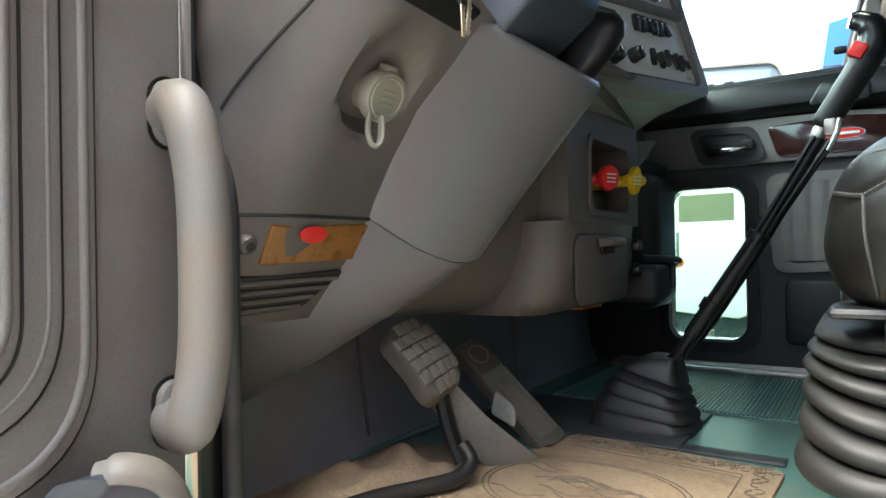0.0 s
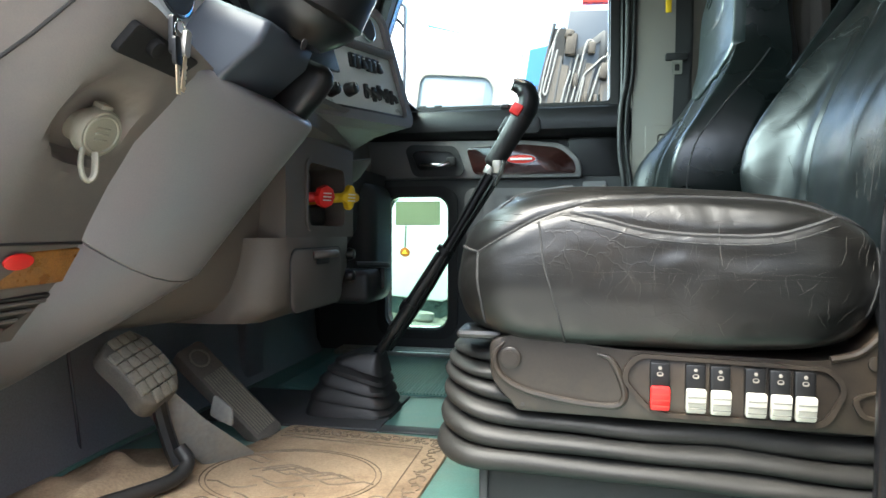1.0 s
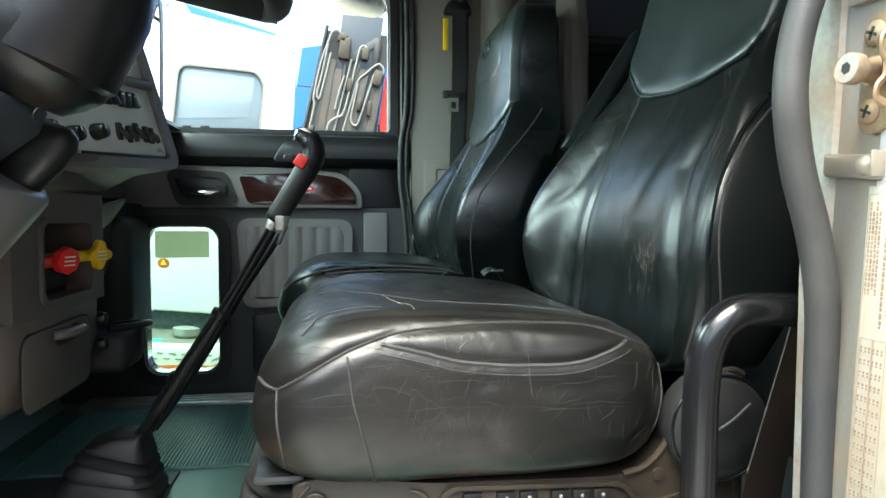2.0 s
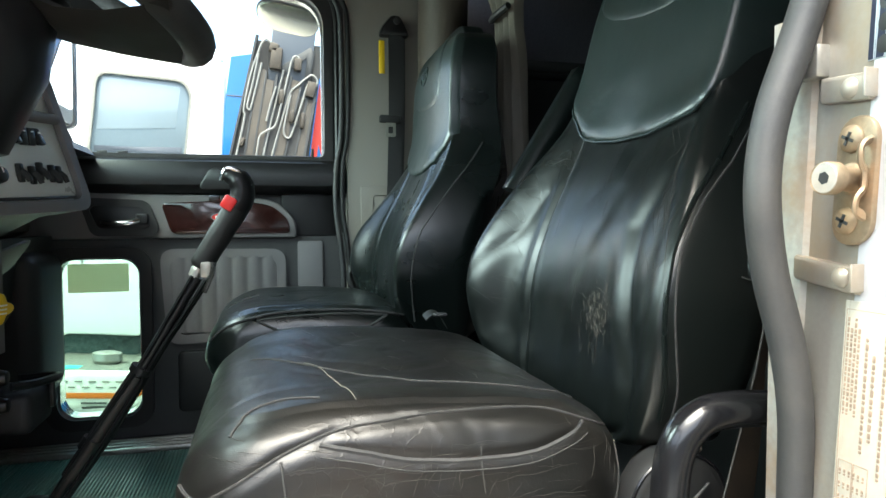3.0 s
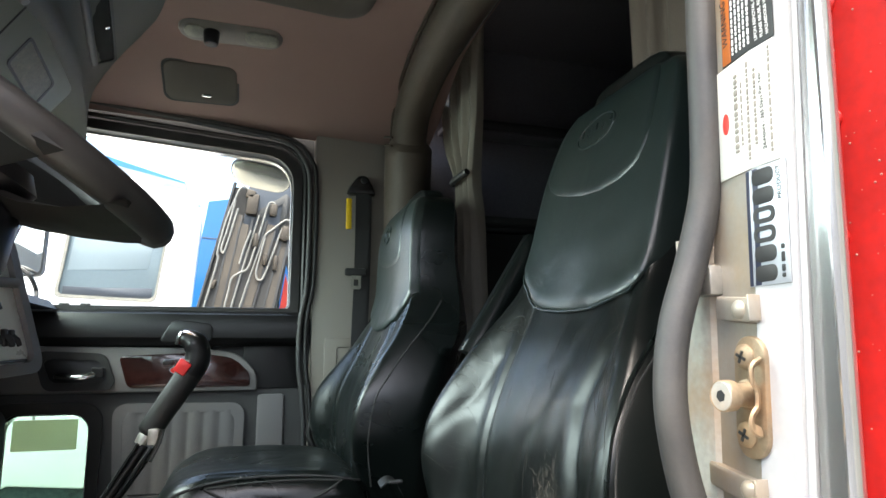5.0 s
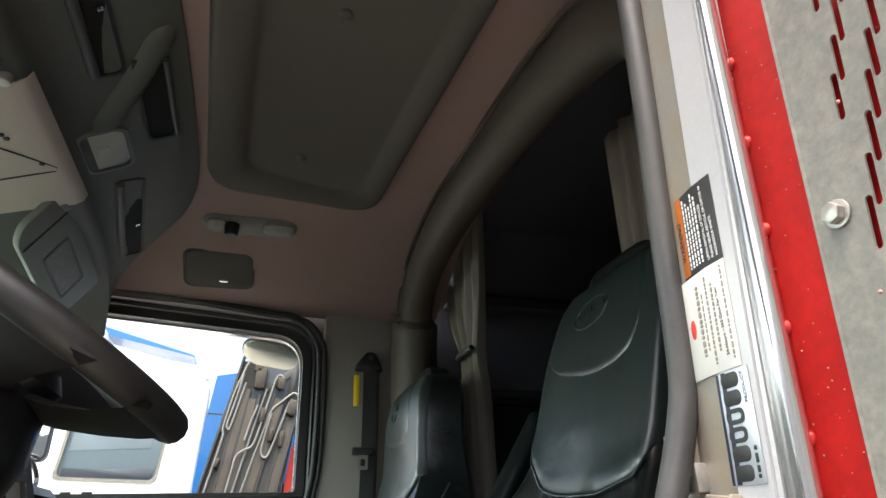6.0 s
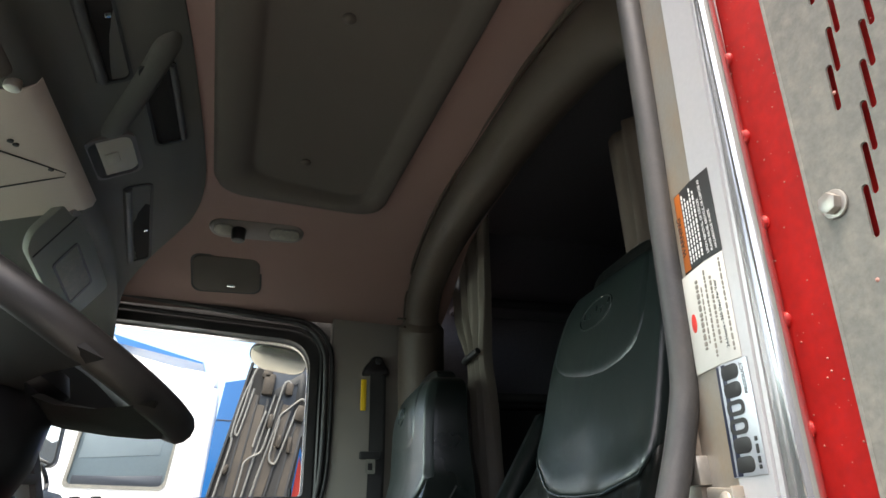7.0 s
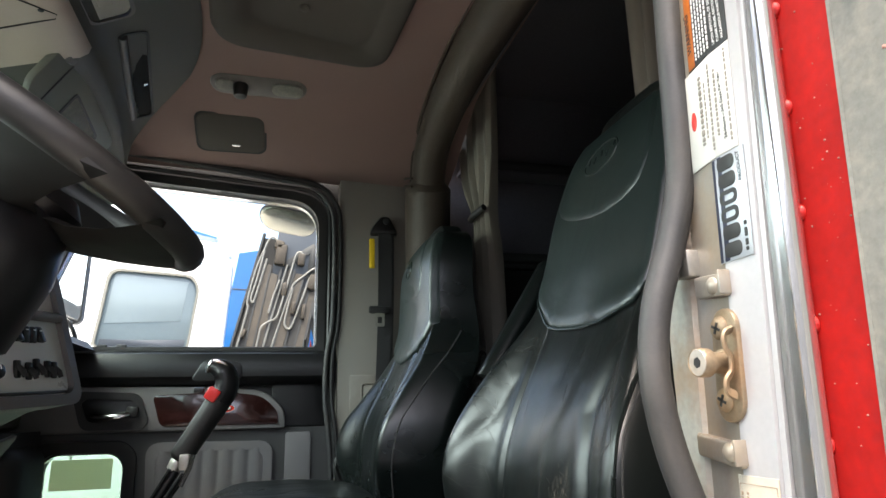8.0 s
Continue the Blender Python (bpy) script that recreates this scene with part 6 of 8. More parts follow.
def hose_cap():
    th = thing("filler_cap", (-0.53, 0.62, 0.62), "olive-grey round plastic cap with a looped tab in a dash recess", "cap")
    n = Vector((0.90, -0.10, -0.44)).normalized()
    c = Vector((-0.544, 0.632, 0.636))
    part("neck", cyl(c - n * 0.03, c + n * 0.018, 0.026, 0.027, bev=0.003, n=28), CAPPL, th)
    part("cap", tube([c + n * t for t in (0.014, 0.016, 0.030, 0.034, 0.034)], [0.029, 0.034, 0.034, 0.031, 0.026], 32), CAPPL, th)
    q = n.to_track_quat("Z", "Y").to_matrix().to_4x4()
    pl = lambda a, b, d=0.0: c + n * 0.034 + (q @ Vector((a, b, d)))
    part("raised_rim", tube([pl(0.026 * math.cos(a), 0.026 * math.sin(a)) for a in [2 * math.pi * k / 28 for k in range(29)]], 0.0022, 6), CAPPL, th)
    for s in (-0.008, 0.0, 0.008):
        part("raised_mark", plate([(a, b + s) for a, b in rrect(0.022, 0.0035, 0.001, 1)], pl, -0.001, 0.0014, 0.0005), CAPPL, th)
    side = Vector((0, 1, 0))
    p = c + n * 0.022
    part("tab_loop", tube(smooth_path([p + Vector((-0.004, -0.020, -0.026)), p + Vector((-0.002, -0.026, -0.046)), p + Vector((0.002, -0.026, -0.064)), p + Vector((0.006, -0.020, -0.068)), p + Vector((0.009, -0.014, -0.058)), p + Vector((0.008, -0.011, -0.030))], 6), 0.0038, 8, 1.7), CAPPL, th)
    part("thumb_tab", box(-0.010, 0.010, 0.026, 0.040, -0.010, 0.010, 0.004, m=Matrix.Translation(c + n * 0.02) @ q), CAPPL, th)


# ---------- floor things ----------
def even_outline(pts, n=72):
    return [(p.x, p.y) for p in even([(a, b, 0) for a, b in pts], n)]


def pedals():
    b = thing("brake_pedal", (-0.58, 0.95, FZ), "dusty treadle brake pedal with a ribbed rubber pad", "pedal")
    e0, e1 = Vector((-0.678, 0.853, 0.296)), Vector((-0.590, 0.868, 0.212))
    ux = (e1 - e0).normalized()
    uy = Vector((0.12, 1.0, 0.10)).normalized()
    n = ux.cross(uy).normalized()
    uy = n.cross(ux).normalized()
    if n.z < 0:
        n = -n
    mid = (e0 + e1) / 2 + uy * 0.018
    m = Matrix.Translation(mid) @ Matrix((ux, uy, n)).transposed().to_4x4()
    pl = lambda a, bb, d=0.0: m @ Vector((a, bb, d - 3.2 * max(0, a + 0.01) ** 2 - 2.0 * bb * bb))
    pad = part("pad", plate(even_outline(rrect(0.142, 0.104, 0.030)), pl, -0.034, 0.0, 0.006), PEDALDARK, b)
    for i, j in itertools.product(range(6), range(5)):
        if (i in (0, 5)) and (j in (0, 4)):
            continue
        part("tread_block", plate([(a - 0.0575 + 0.023 * i, bb - 0.040 + 0.020 * j) for a, bb in rrect(0.0212, 0.0184, 0.003, 2)], pl, -0.003, 0.004, 0.002), PEDAL, pad)
    rows = []
    for p, w in ((Vector((-0.640, 0.915, 0.190)), 0.028), (Vector((-0.605, 0.955, 0.125)), 0.034), (Vector((-0.548, 1.024, FZ + 0.010)), 0.042)):
        side = Vector((0.62, 0.62, 0.12)).normalized() * w
        rows.append([p - side, p + side, p + side + Vector((-0.006, 0.004, -0.012)), p - side + Vector((-0.006, 0.004, -0.012))])
    part("treadle_plate", loft(rows), TREADLE, b)
    part("side_bracket", plate(round_poly([(-0.585, 0.168), (-0.545, 0.142), (-0.545, 0.105), (-0.595, 0.125)], 0.008, 3), at_y(1.02), 0.0, -0.004, 0.001), TREADLE, b, "pale metal bracket")
    part("arm", tube(smooth_path([(-0.62, 0.885, 0.225), (-0.62, 0.90, 0.16), (-0.60, 0.90, 0.10), (-0.585, 0.90, 0.07)], 5), 0.014, 8), BLACK, b)
    a = thing("accelerator_pedal", (-0.62, 1.17, FZ), "long dusty accelerator treadle with a round emblem", "pedal")
    p0, p1 = Vector((-0.740, 1.168, 0.232)), Vector((-0.538, 1.180, FZ + 0.008))
    ux = (p1 - p0).normalized()
    uy = Vector((0.30, 1.0, 0.22)).normalized()
    n = ux.cross(uy).normalized()
    uy = n.cross(ux).normalized()
    if n.z < 0:
        n = -n
    m = Matrix.Translation((p0 + p1) / 2) @ Matrix((ux, uy, n)).transposed().to_4x4()
    pl2 = lambda aa, bb, d=0.0: m @ Vector((aa, bb, d))
    L = (p1 - p0).length
    tr = part("treadle", plate(rrect(L, 0.076, 0.012), pl2, -0.03, 0.0, 0.004), PEDALDARK, a)
    for k in range(9):
        part("rib", plate([(q + 0.03, w - 0.028 + 0.007 * k) for q, w in rrect(L * 0.62, 0.003, 0.001, 1)], pl2, -0.001, 0.0025, 0.001), PEDAL, tr)
    part("emblem", ring_plate([(0.024 * math.cos(t) - L * 0.36, 0.024 * math.sin(t)) for t in [2 * math.pi * k / 24 for k in range(24)]], [(0.020 * math.cos(t) - L * 0.36, 0.020 * math.sin(t)) for t in [2 * math.pi * k / 24 for k in range(24)]], pl2, -0.001, 0.003), PEDAL, tr)
    part("hinge", box(-0.555, -0.535, 1.14, 1.22, FZ, FZ + 0.008, 0.003), CHAR, a)


def mats():
    th = thing("floor_mat", (-0.4, 1.0, FZ), "tan moulded rubber floor mat with dark carved scrollwork", "floor mat")
    o = round_poly([(-0.86, 0.64), (-0.16, 0.56), (-0.135, 1.225), (-0.53, 1.265), (-0.56, 1.10), (-0.82, 1.03)], 0.02, 4)
    bm = bmesh.new()
    add_plate(bm, o, at_z(FZ), 0.0005, 0.008, 0.003)
    sheet = part("sheet", bm, MATTAN, th)
    top = lambda a, b: Vector((a, b, FZ + 0.0088))
    # border leaves and the oval scroll
    rng = random.Random(4)
    bm = bmesh.new()
    def curl(cx, cy, s, a0):
        pts = [top(cx + s * (1 - t) * math.cos(a0 + 4.2 * t), cy + s * (1 - t) * math.sin(a0 + 4.2 * t)) for t in [k / 9 for k in range(9)]]
        add_tube(bm, pts, 0.0016, 5, 0.6)
    for k in range(26):
        t = k / 25
        curl(-0.155 - 0.36 * t, 1.205 + 0.028 * t, 0.018, rng.uniform(0, 6))
        curl(-0.155 - 0.36 * t + 0.007, 1.190 + 0.028 * t, 0.010, rng.uniform(0, 6))
        curl(-0.165 + 0.0 * t, 1.20 - 0.5 * t, 0.018, rng.uniform(0, 6))
    for off in (0.0, 0.07):
        add_tube(bm, [top(-0.20, 0.66), top(-0.195 , 1.165 - off * 0.2), top(-0.52, 1.20 - off * 0.3)], 0.002, 5, 0.6)
    for s in (1.0, 0.94):
        add_tube(bm, [top(-0.40 + 0.17 * s * math.cos(a), 0.97 + 0.135 * s * math.sin(a)) for a in [2 * math.pi * k / 40 for k in range(41)]], 0.0013, 5, 0.6)
    for k in range(16):
        a, r = rng.uniform(0, 6.28), rng.uniform(0.02, 0.11)
        x, y = -0.40 + r * 1.3 * math.cos(a), 0.97 + r * math.sin(a)
        add_tube(bm, [top(x + t * 0.05, y + 0.012 * math.sin(3 * t + a)) for t in (-1, -0.6, -0.2, 0.2, 0.6, 1)], 0.0016, 5, 0.5)
    for k in range(34):
        x, y = rng.uniform(-0.80, -0.2), rng.uniform(0.66, 0.9)
        curl(x, y, rng.uniform(0.012, 0.03), rng.uniform(0, 6))
    part("scrollwork", bm, MATLINE, sheet, "darker brown lines of the scrollwork")
    # curled front corner
    rows = []
    prof = smooth_path([(-0.59, 0.009, 0), (-0.63, 0.035, 0), (-0.68, 0.052, 0), (-0.73, 0.050, 0), (-0.775, 0.036, 0), (-0.80, 0.014, 0)], 4)
    for k in range(31):
        t = k / 30
        y = 0.66 + 0.31 * t
        ring = []
        for lift in (0.0, -0.006):
            side = []
            for p in prof:
                w = noise.noise(Vector((p.x * 14, y * 14, 3.0)))
                h = p.y * (0.75 + 0.55 * w) * min(1, 0.25 + 4 * t, 0.25 + 4 * (1 - t))
                side.append((p.x + 0.016 * noise.noise(Vector((y * 11, 2.0, 0))), y + 0.012 * w, FZ + max(0.0095, h) + lift))
            ring += side if lift == 0 else side[::-1]
        rows.append(ring)
    part("curled_edge", loft(rows), MATTAN, th)
    c = thing("floor_cable", (-0.6, 0.85, FZ), "thick black cable lying across the floor mat", "cable")
    part("cable", tube(smooth_path([(-0.585, 0.90, 0.10), (-0.565, 0.895, 0.075), (-0.57, 0.86, 0.058), (-0.60, 0.80, 0.055), (-0.63, 0.74, 0.055), (-0.66, 0.66, 0.052), (-0.70, 0.58, 0.045)], 6), 0.013, 10), RUBBER, c)
    # ribbed rubber sheet on the passenger side
    r = thing("ribbed_floor_sheet", (-0.4, 1.85, FZ), "green-grey ribbed rubber sheet on the passenger floor", "floor mat")
    part("sheet", box(-0.74, -0.05, 1.60, 2.125, FZ, FZ + 0.004, 0.001), FLOOR, r)
    bm = bmesh.new()
    for k in range(70):
        x = -0.735 + 0.0098 * k
        add_loft(bm, [[(x, y, FZ + 0.0035), (x + 0.0012, y, FZ + 0.0075), (x + 0.0048, y, FZ + 0.0075), (x + 0.006, y, FZ + 0.0035)] for y in (1.605, 2.12)])
    tagged(part("ribs", bm, FLOOR, r, sharp=20), kind="stuff")
    tn = thing("tunnel_mat", (-0.5, 1.42, FZ), "dark charcoal rubber pad round the shifter boot", "floor mat")
    part("pad", box(-0.80, -0.325, 1.268, 1.58, FZ, FZ + 0.007, 0.003), DARKGREY, tn)
    part("border_strip", box(-0.324, -0.14, 1.268, 1.312, FZ, FZ + 0.006, 0.003), DARKGREY, tn)


def gear_shift():
    th = thing("gear_shift", (-0.45, 1.42, FZ), "tall black gear lever with a range-switch grip and pleated rubber boot", "gear lever")
    rows = []
    tiers = ((0.0, 0.228, 0.0, 0), (0.014, 0.224, 0.02, 0), (0.036, 0.192, 0.10, 1), (0.030, 0.210, 0.10, 0), (0.040, 0.206, 0.11, 0), (0.066, 0.160, 0.19, 1), (0.059, 0.181, 0.19, 0), (0.069, 0.177, 0.20, 0), (0.092, 0.132, 0.26, 1), (0.085, 0.153, 0.26, 0), (0.095, 0.149, 0.27, 0), (0.116, 0.104, 0.31, 1), (0.109, 0.127, 0.31, 0), (0.119, 0.122, 0.30, 0), (0.146, 0.078, 0.22, 0), (0.156, 0.060, 0.16, 0), (0.160, 0.036, 0.10, 0))
    for z, w, tilt, tuck in tiers:
        right = -0.322 - 0.26 * max(0.0, z - 0.02) - 0.016 * tuck
        l = 0.178 * (0.32 + 0.68 * w / 0.228) - 0.012 * tuck
        c = right - w / 2
        rows.append([(c + a, 1.425 + b, FZ + z + tilt * (right - 0.03 - c - a) * 0.9 + 0.003 * noise.noise(Vector((a * 25, b * 25, z * 30)))) for a, b in rrect(w, l, w * 0.22, 5)])
    part("boot", loft(rows), RUBBER, th, "pleated black rubber boot", sharp=35)
    p = [Vector(q) for q in ((-0.40, 1.42, 0.15), (-0.355, 1.415, 0.20), (-0.185, 1.412, 0.46), (-0.085, 1.41, 0.63))]
    part("lever", tube(p, [0.013, 0.012, 0.012, 0.012], 12), BLACK, th)
    part("sleeve", tube([p[1].lerp(p[2], 0.15), p[1].lerp(p[2], 0.9)], 0.016, 12), RUBBER, th)
    for k, (dx, dy) in enumerate(((0.014, -0.008), (0.018, 0.006), (-0.006, -0.016))):
        pts = [q + Vector((dx * (1 + 0.25 * math.sin(4 * t)), dy, -0.5 * dx)) for t, q in [(t, p[1].lerp(p[2], t) if t <= 1 else p[2].lerp(p[3], t - 1)) for t in (0, 0.3, 0.6, 0.9, 1.2, 1.6, 2.0)]]
        part("air_line", tube(smooth_path(pts, 4), 0.0042, 6), BLACK, th)
    for t in (0.35, 0.92):
        q = p[1].lerp(p[2], t)
        part("tape_band", tube([q, q.lerp(p[3], 0.06)], 0.021, 12), BLACK, th)
    ax = Vector((0.105, -0.003, 0.17)).normalized()
    g0 = Vector((-0.085, 1.41, 0.640))
    part("collar", tube([g0 - ax * 0.012, g0 + ax * 0.005, g0 + ax * 0.012], [0.012, 0.0145, 0.012], 14), STEEL, th)
    part("air_fitting", box(-0.076, -0.056, 1.385, 1.402, 0.630, 0.662, 0.004), STEEL, th)
    part("air_fitting", tube([(-0.05, 1.39, 0.66), (-0.055, 1.388, 0.635), (-0.07, 1.385, 0.60)], 0.0055, 8), CHROME, th, "bright air line ferrule")
    part("grip", tube(smooth_path([g0 + ax * 0.01, g0 + ax * 0.03, g0 + ax * 0.10, g0 + ax * 0.15], 4), [0.018, 0.021, 0.024, 0.025, 0.025, 0.025, 0.025, 0.026, 0.026, 0.026, 0.027, 0.027, 0.027], 14, 0.85), RUBBER, th, "ribbed black grip")
    h = g0 + ax * 0.15
    part("head", tube(smooth_path([h, h + Vector((0.012, 0, 0.022)), h + Vector((0.012, 0, 0.050)), h + Vector((-0.004, 0, 0.068)), h + Vector((-0.028, 0, 0.074))], 5), [0.027] * 8 + [0.0265] * 6 + [0.024, 0.023, 0.021, 0.02, 0.018, 0.014, 0.008], 14, 0.8), BLACK, th)
    part("head_cap", tube(smooth_path([h + Vector((-0.028, -0.012, 0.058)), h + Vector((-0.018, -0.014, 0.082)), h + Vector((0.006, -0.012, 0.076)), h + Vector((0.030, -0.008, 0.048))], 5), 0.004, 8), CHROME, th, "worn bright edge")
    part("range_switch", box(-0.013, 0.013, -0.014, 0.014, -0.014, 0.014, 0.004, m=Matrix.Translation(h + Vector((-0.013, -0.018, 0.012))) @ pose(0, 0, 0, 0, 32, 0)), REDPL, th, "red range switch")
    part("splitter_button", box(-0.058, -0.036, 1.39, 1.41, 0.783, 0.795, 0.004), BLACK, th)


# ---------- seats ----------
def even(pts, n):
    """Spaces an outline's points evenly."""
    pts = [Vector(p) for p in pts]
    pts.append(pts[0])
    run = [0.0]
    for a, b in zip(pts, pts[1:]):
        run.append(run[-1] + (b - a).length)
    out, k = [], 0
    for i in range(n):
        d = run[-1] * i / n
        while run[k + 1] < d:
            k += 1
        out.append(pts[k].lerp(pts[k + 1], (d - run[k]) / (run[k + 1] - run[k])))
    return out


SHOULDER = [(-0.03, 0.455), (-0.009, 0.466), (0.022, 0.484), (0.068, 0.509), (0.123, 0.527), (0.184, 0.532), (0.247, 0.534), (0.354, 0.528), (0.413, 0.510), (0.463, 0.487)]
LENS_SEAM = [(0.106, 0.516), (0.149, 0.506), (0.202, 0.493), (0.275, 0.487), (0.341, 0.489), (0.408, 0.509)]


def cushion(th, x0, x1, y0, y1, zb, zt, material, rear_drop=0.035, side_rise=0.012, seams=True):
    """A padded seat cushion with sunk seams and soft wrinkles; returns a search tree of its surface."""
    cx, cy, w, l = (x0 + x1) / 2, (y0 + y1) / 2, x1 - x0, y1 - y0
    h = zt - zb
    levels = [(0.0, 0.055), (0.03, 0.03), (0.10, 0.014), (0.25, 0.004), (0.42, 0.0), (0.60, 0.003), (0.74, 0.008), (0.83, 0.015), (0.90, 0.025), (0.955, 0.042), (0.985, 0.07), (0.992, 0.11), (0.978, 0.16), (0.968, 0.20), (0.965, 0.245)]
    lev = smooth_path([(f, i, 0) for f, i in levels], 6)
    base = even([(a, b, 0) for a, b in rrect(w, l, 0.085, 12)], 330)
    rings = []
    for f, inset, _ in lev:
        ring = []
        sx, sy = 1 - 2 * inset / w, 1 - 2 * inset / l
        for q in base:
            x, y = cx + q.x * sx, cy + q.y * sy
            u = (x - x0) / w
            z = zb + h * f
            z -= rear_drop * max(0, (u - 0.45) / 0.55) ** 1.5 * f
            z -= 0.042 * max(0, (0.32 - u) / 0.32) ** 2 * f
            side = abs(y - cy) / (l / 2)
            z += side_rise * f * max(0, (side - 0.55) / 0.45) * (1 if inset > 0.05 else 0.5)
            z += 0.020 * (1 - f) * (abs(u - 0.5) * 2) ** 3
            p = Vector((x, y, z))
            wob = 0.004 * noise.noise(Vector((x * 7, y * 7, z * 9)))
            fine = 0.0022 * max(0, noise.noise(Vector((x * 4, y * 4, 7.0))) + 0.35) * noise.noise(Vector((x * 16, y * 16, z * 55)))
            fine -= 0.0028 * max(0, 0.16 - abs(noise.noise(Vector((x * 9 + 3, y * 9, z * 17))))) / 0.16 * max(0, noise.noise(Vector((x * 5, y * 5, z * 5 + 4))) + 0.2)
            out = Vector((q.x, q.y, 0)).normalized() if f < 0.9 else Vector((0, 0, 1))
            if seams and y < y0 + 0.07 and f > 0.4:
                for tab, dep in ((SHOULDER, 0.0030), (LENS_SEAM, 0.0026)):
                    if tab[0][0] < x < tab[-1][0]:
                        d = z - interp(tab, x)[0]
                        p.y += dep * math.exp(-(d / 0.0055) ** 2) - 0.15 * dep * math.exp(-((abs(d) - 0.013) / 0.007) ** 2)
            p += out * (wob * (0.6 if f > 0.9 else 1.0) + fine)
            ring.append(p)
        rings.append(ring)
    bm = loft(rings)
    bm.normal_update()
    tree = BVHTree.FromBMesh(bm)
    ob = part("seat_cushion", bm, material, th, sharp=80)
    return tree, ob


def from_side(tree, pts, lift=0.0006, n=6, y=0.3):
    """Lays a line of x, z points on the near side of a cushion."""
    out = []
    for p in smooth_path([(a, 0, b) for a, b in pts], n):
        hit = tree.ray_cast(Vector((p.x, y, p.z)), Vector((0, 1, 0)))
        if hit[0] is not None:
            out.append(hit[0] + hit[1] * lift)
    return out


def from_above(tree, pts, lift=0.0006, n=6):
    out = []
    for p in smooth_path([(a, b, 0) for a, b in pts], n):
        hit = tree.ray_cast(Vector((p.x, p.y, 1.0)), Vector((0, 0, -1)))
        if hit[0] is not None:
            out.append(hit[0] + hit[1] * lift)
    return out


def crease_lines(parent, lines, seed=1, r=0.00026, material=None):
    """Fine pale creases in the leather, as one sheet of thin raised lines."""
    rng = random.Random(seed)
    bm = bmesh.new()
    for ln in lines:
        if len(ln) > 2:
            k = r * rng.uniform(0.5, 1.3)
            add_tube(bm, ln, [k * (0.15 + 0.85 * math.sin(math.pi * (i + 0.3) / len(ln))) for i in range(len(ln))], 4)
    tagged(part("creases", bm, material or CREASE, parent, "fine pale creases"), kind="stuff")


def wander(rng, a, b, da, db, n=7, jit=0.25):
    """A shaky short line in two parameters."""
    out = []
    s = math.hypot(da, db)
    off = 0.0
    for k in range(n):
        t = k / (n - 1)
        off += rng.uniform(-jit, jit) * s / n
        out.append((a + da * t - db / s * off, b + db * t + da / s * off))
    return out


def stitched(th, pts, name="seam", stitch=True, r=0.0022, material=None):
    """A seam: a sunk dark cord with pale stitches on it."""
    s = part(name, tube(pts, r, 6), material or DARKTHREAD, th)
    if stitch:
        bm = bmesh.new()
        for a, b in zip(pts, pts[1:]):
            n = max(1, int((b - a).length / 0.009))
            for k in range(n):
                p, q = a.lerp(b, k / n), a.lerp(b, (k + 0.6) / n)
                add_tube(bm, [p, q], r * 0.38, 4)
        off = (Vector((-0.6, -0.6, 0.6))).normalized() * r
        bmesh.ops.translate(bm, verts=bm.verts, vec=off)
        part("stitching", bm, THREAD, s, "pale thread stitching")


ACROSS = [-1 + 0.008 * k for k in range(14)] + [-0.885 + 0.0177 * k for k in range(101)] + [0.89 + 0.01 * k for k in range(12)]


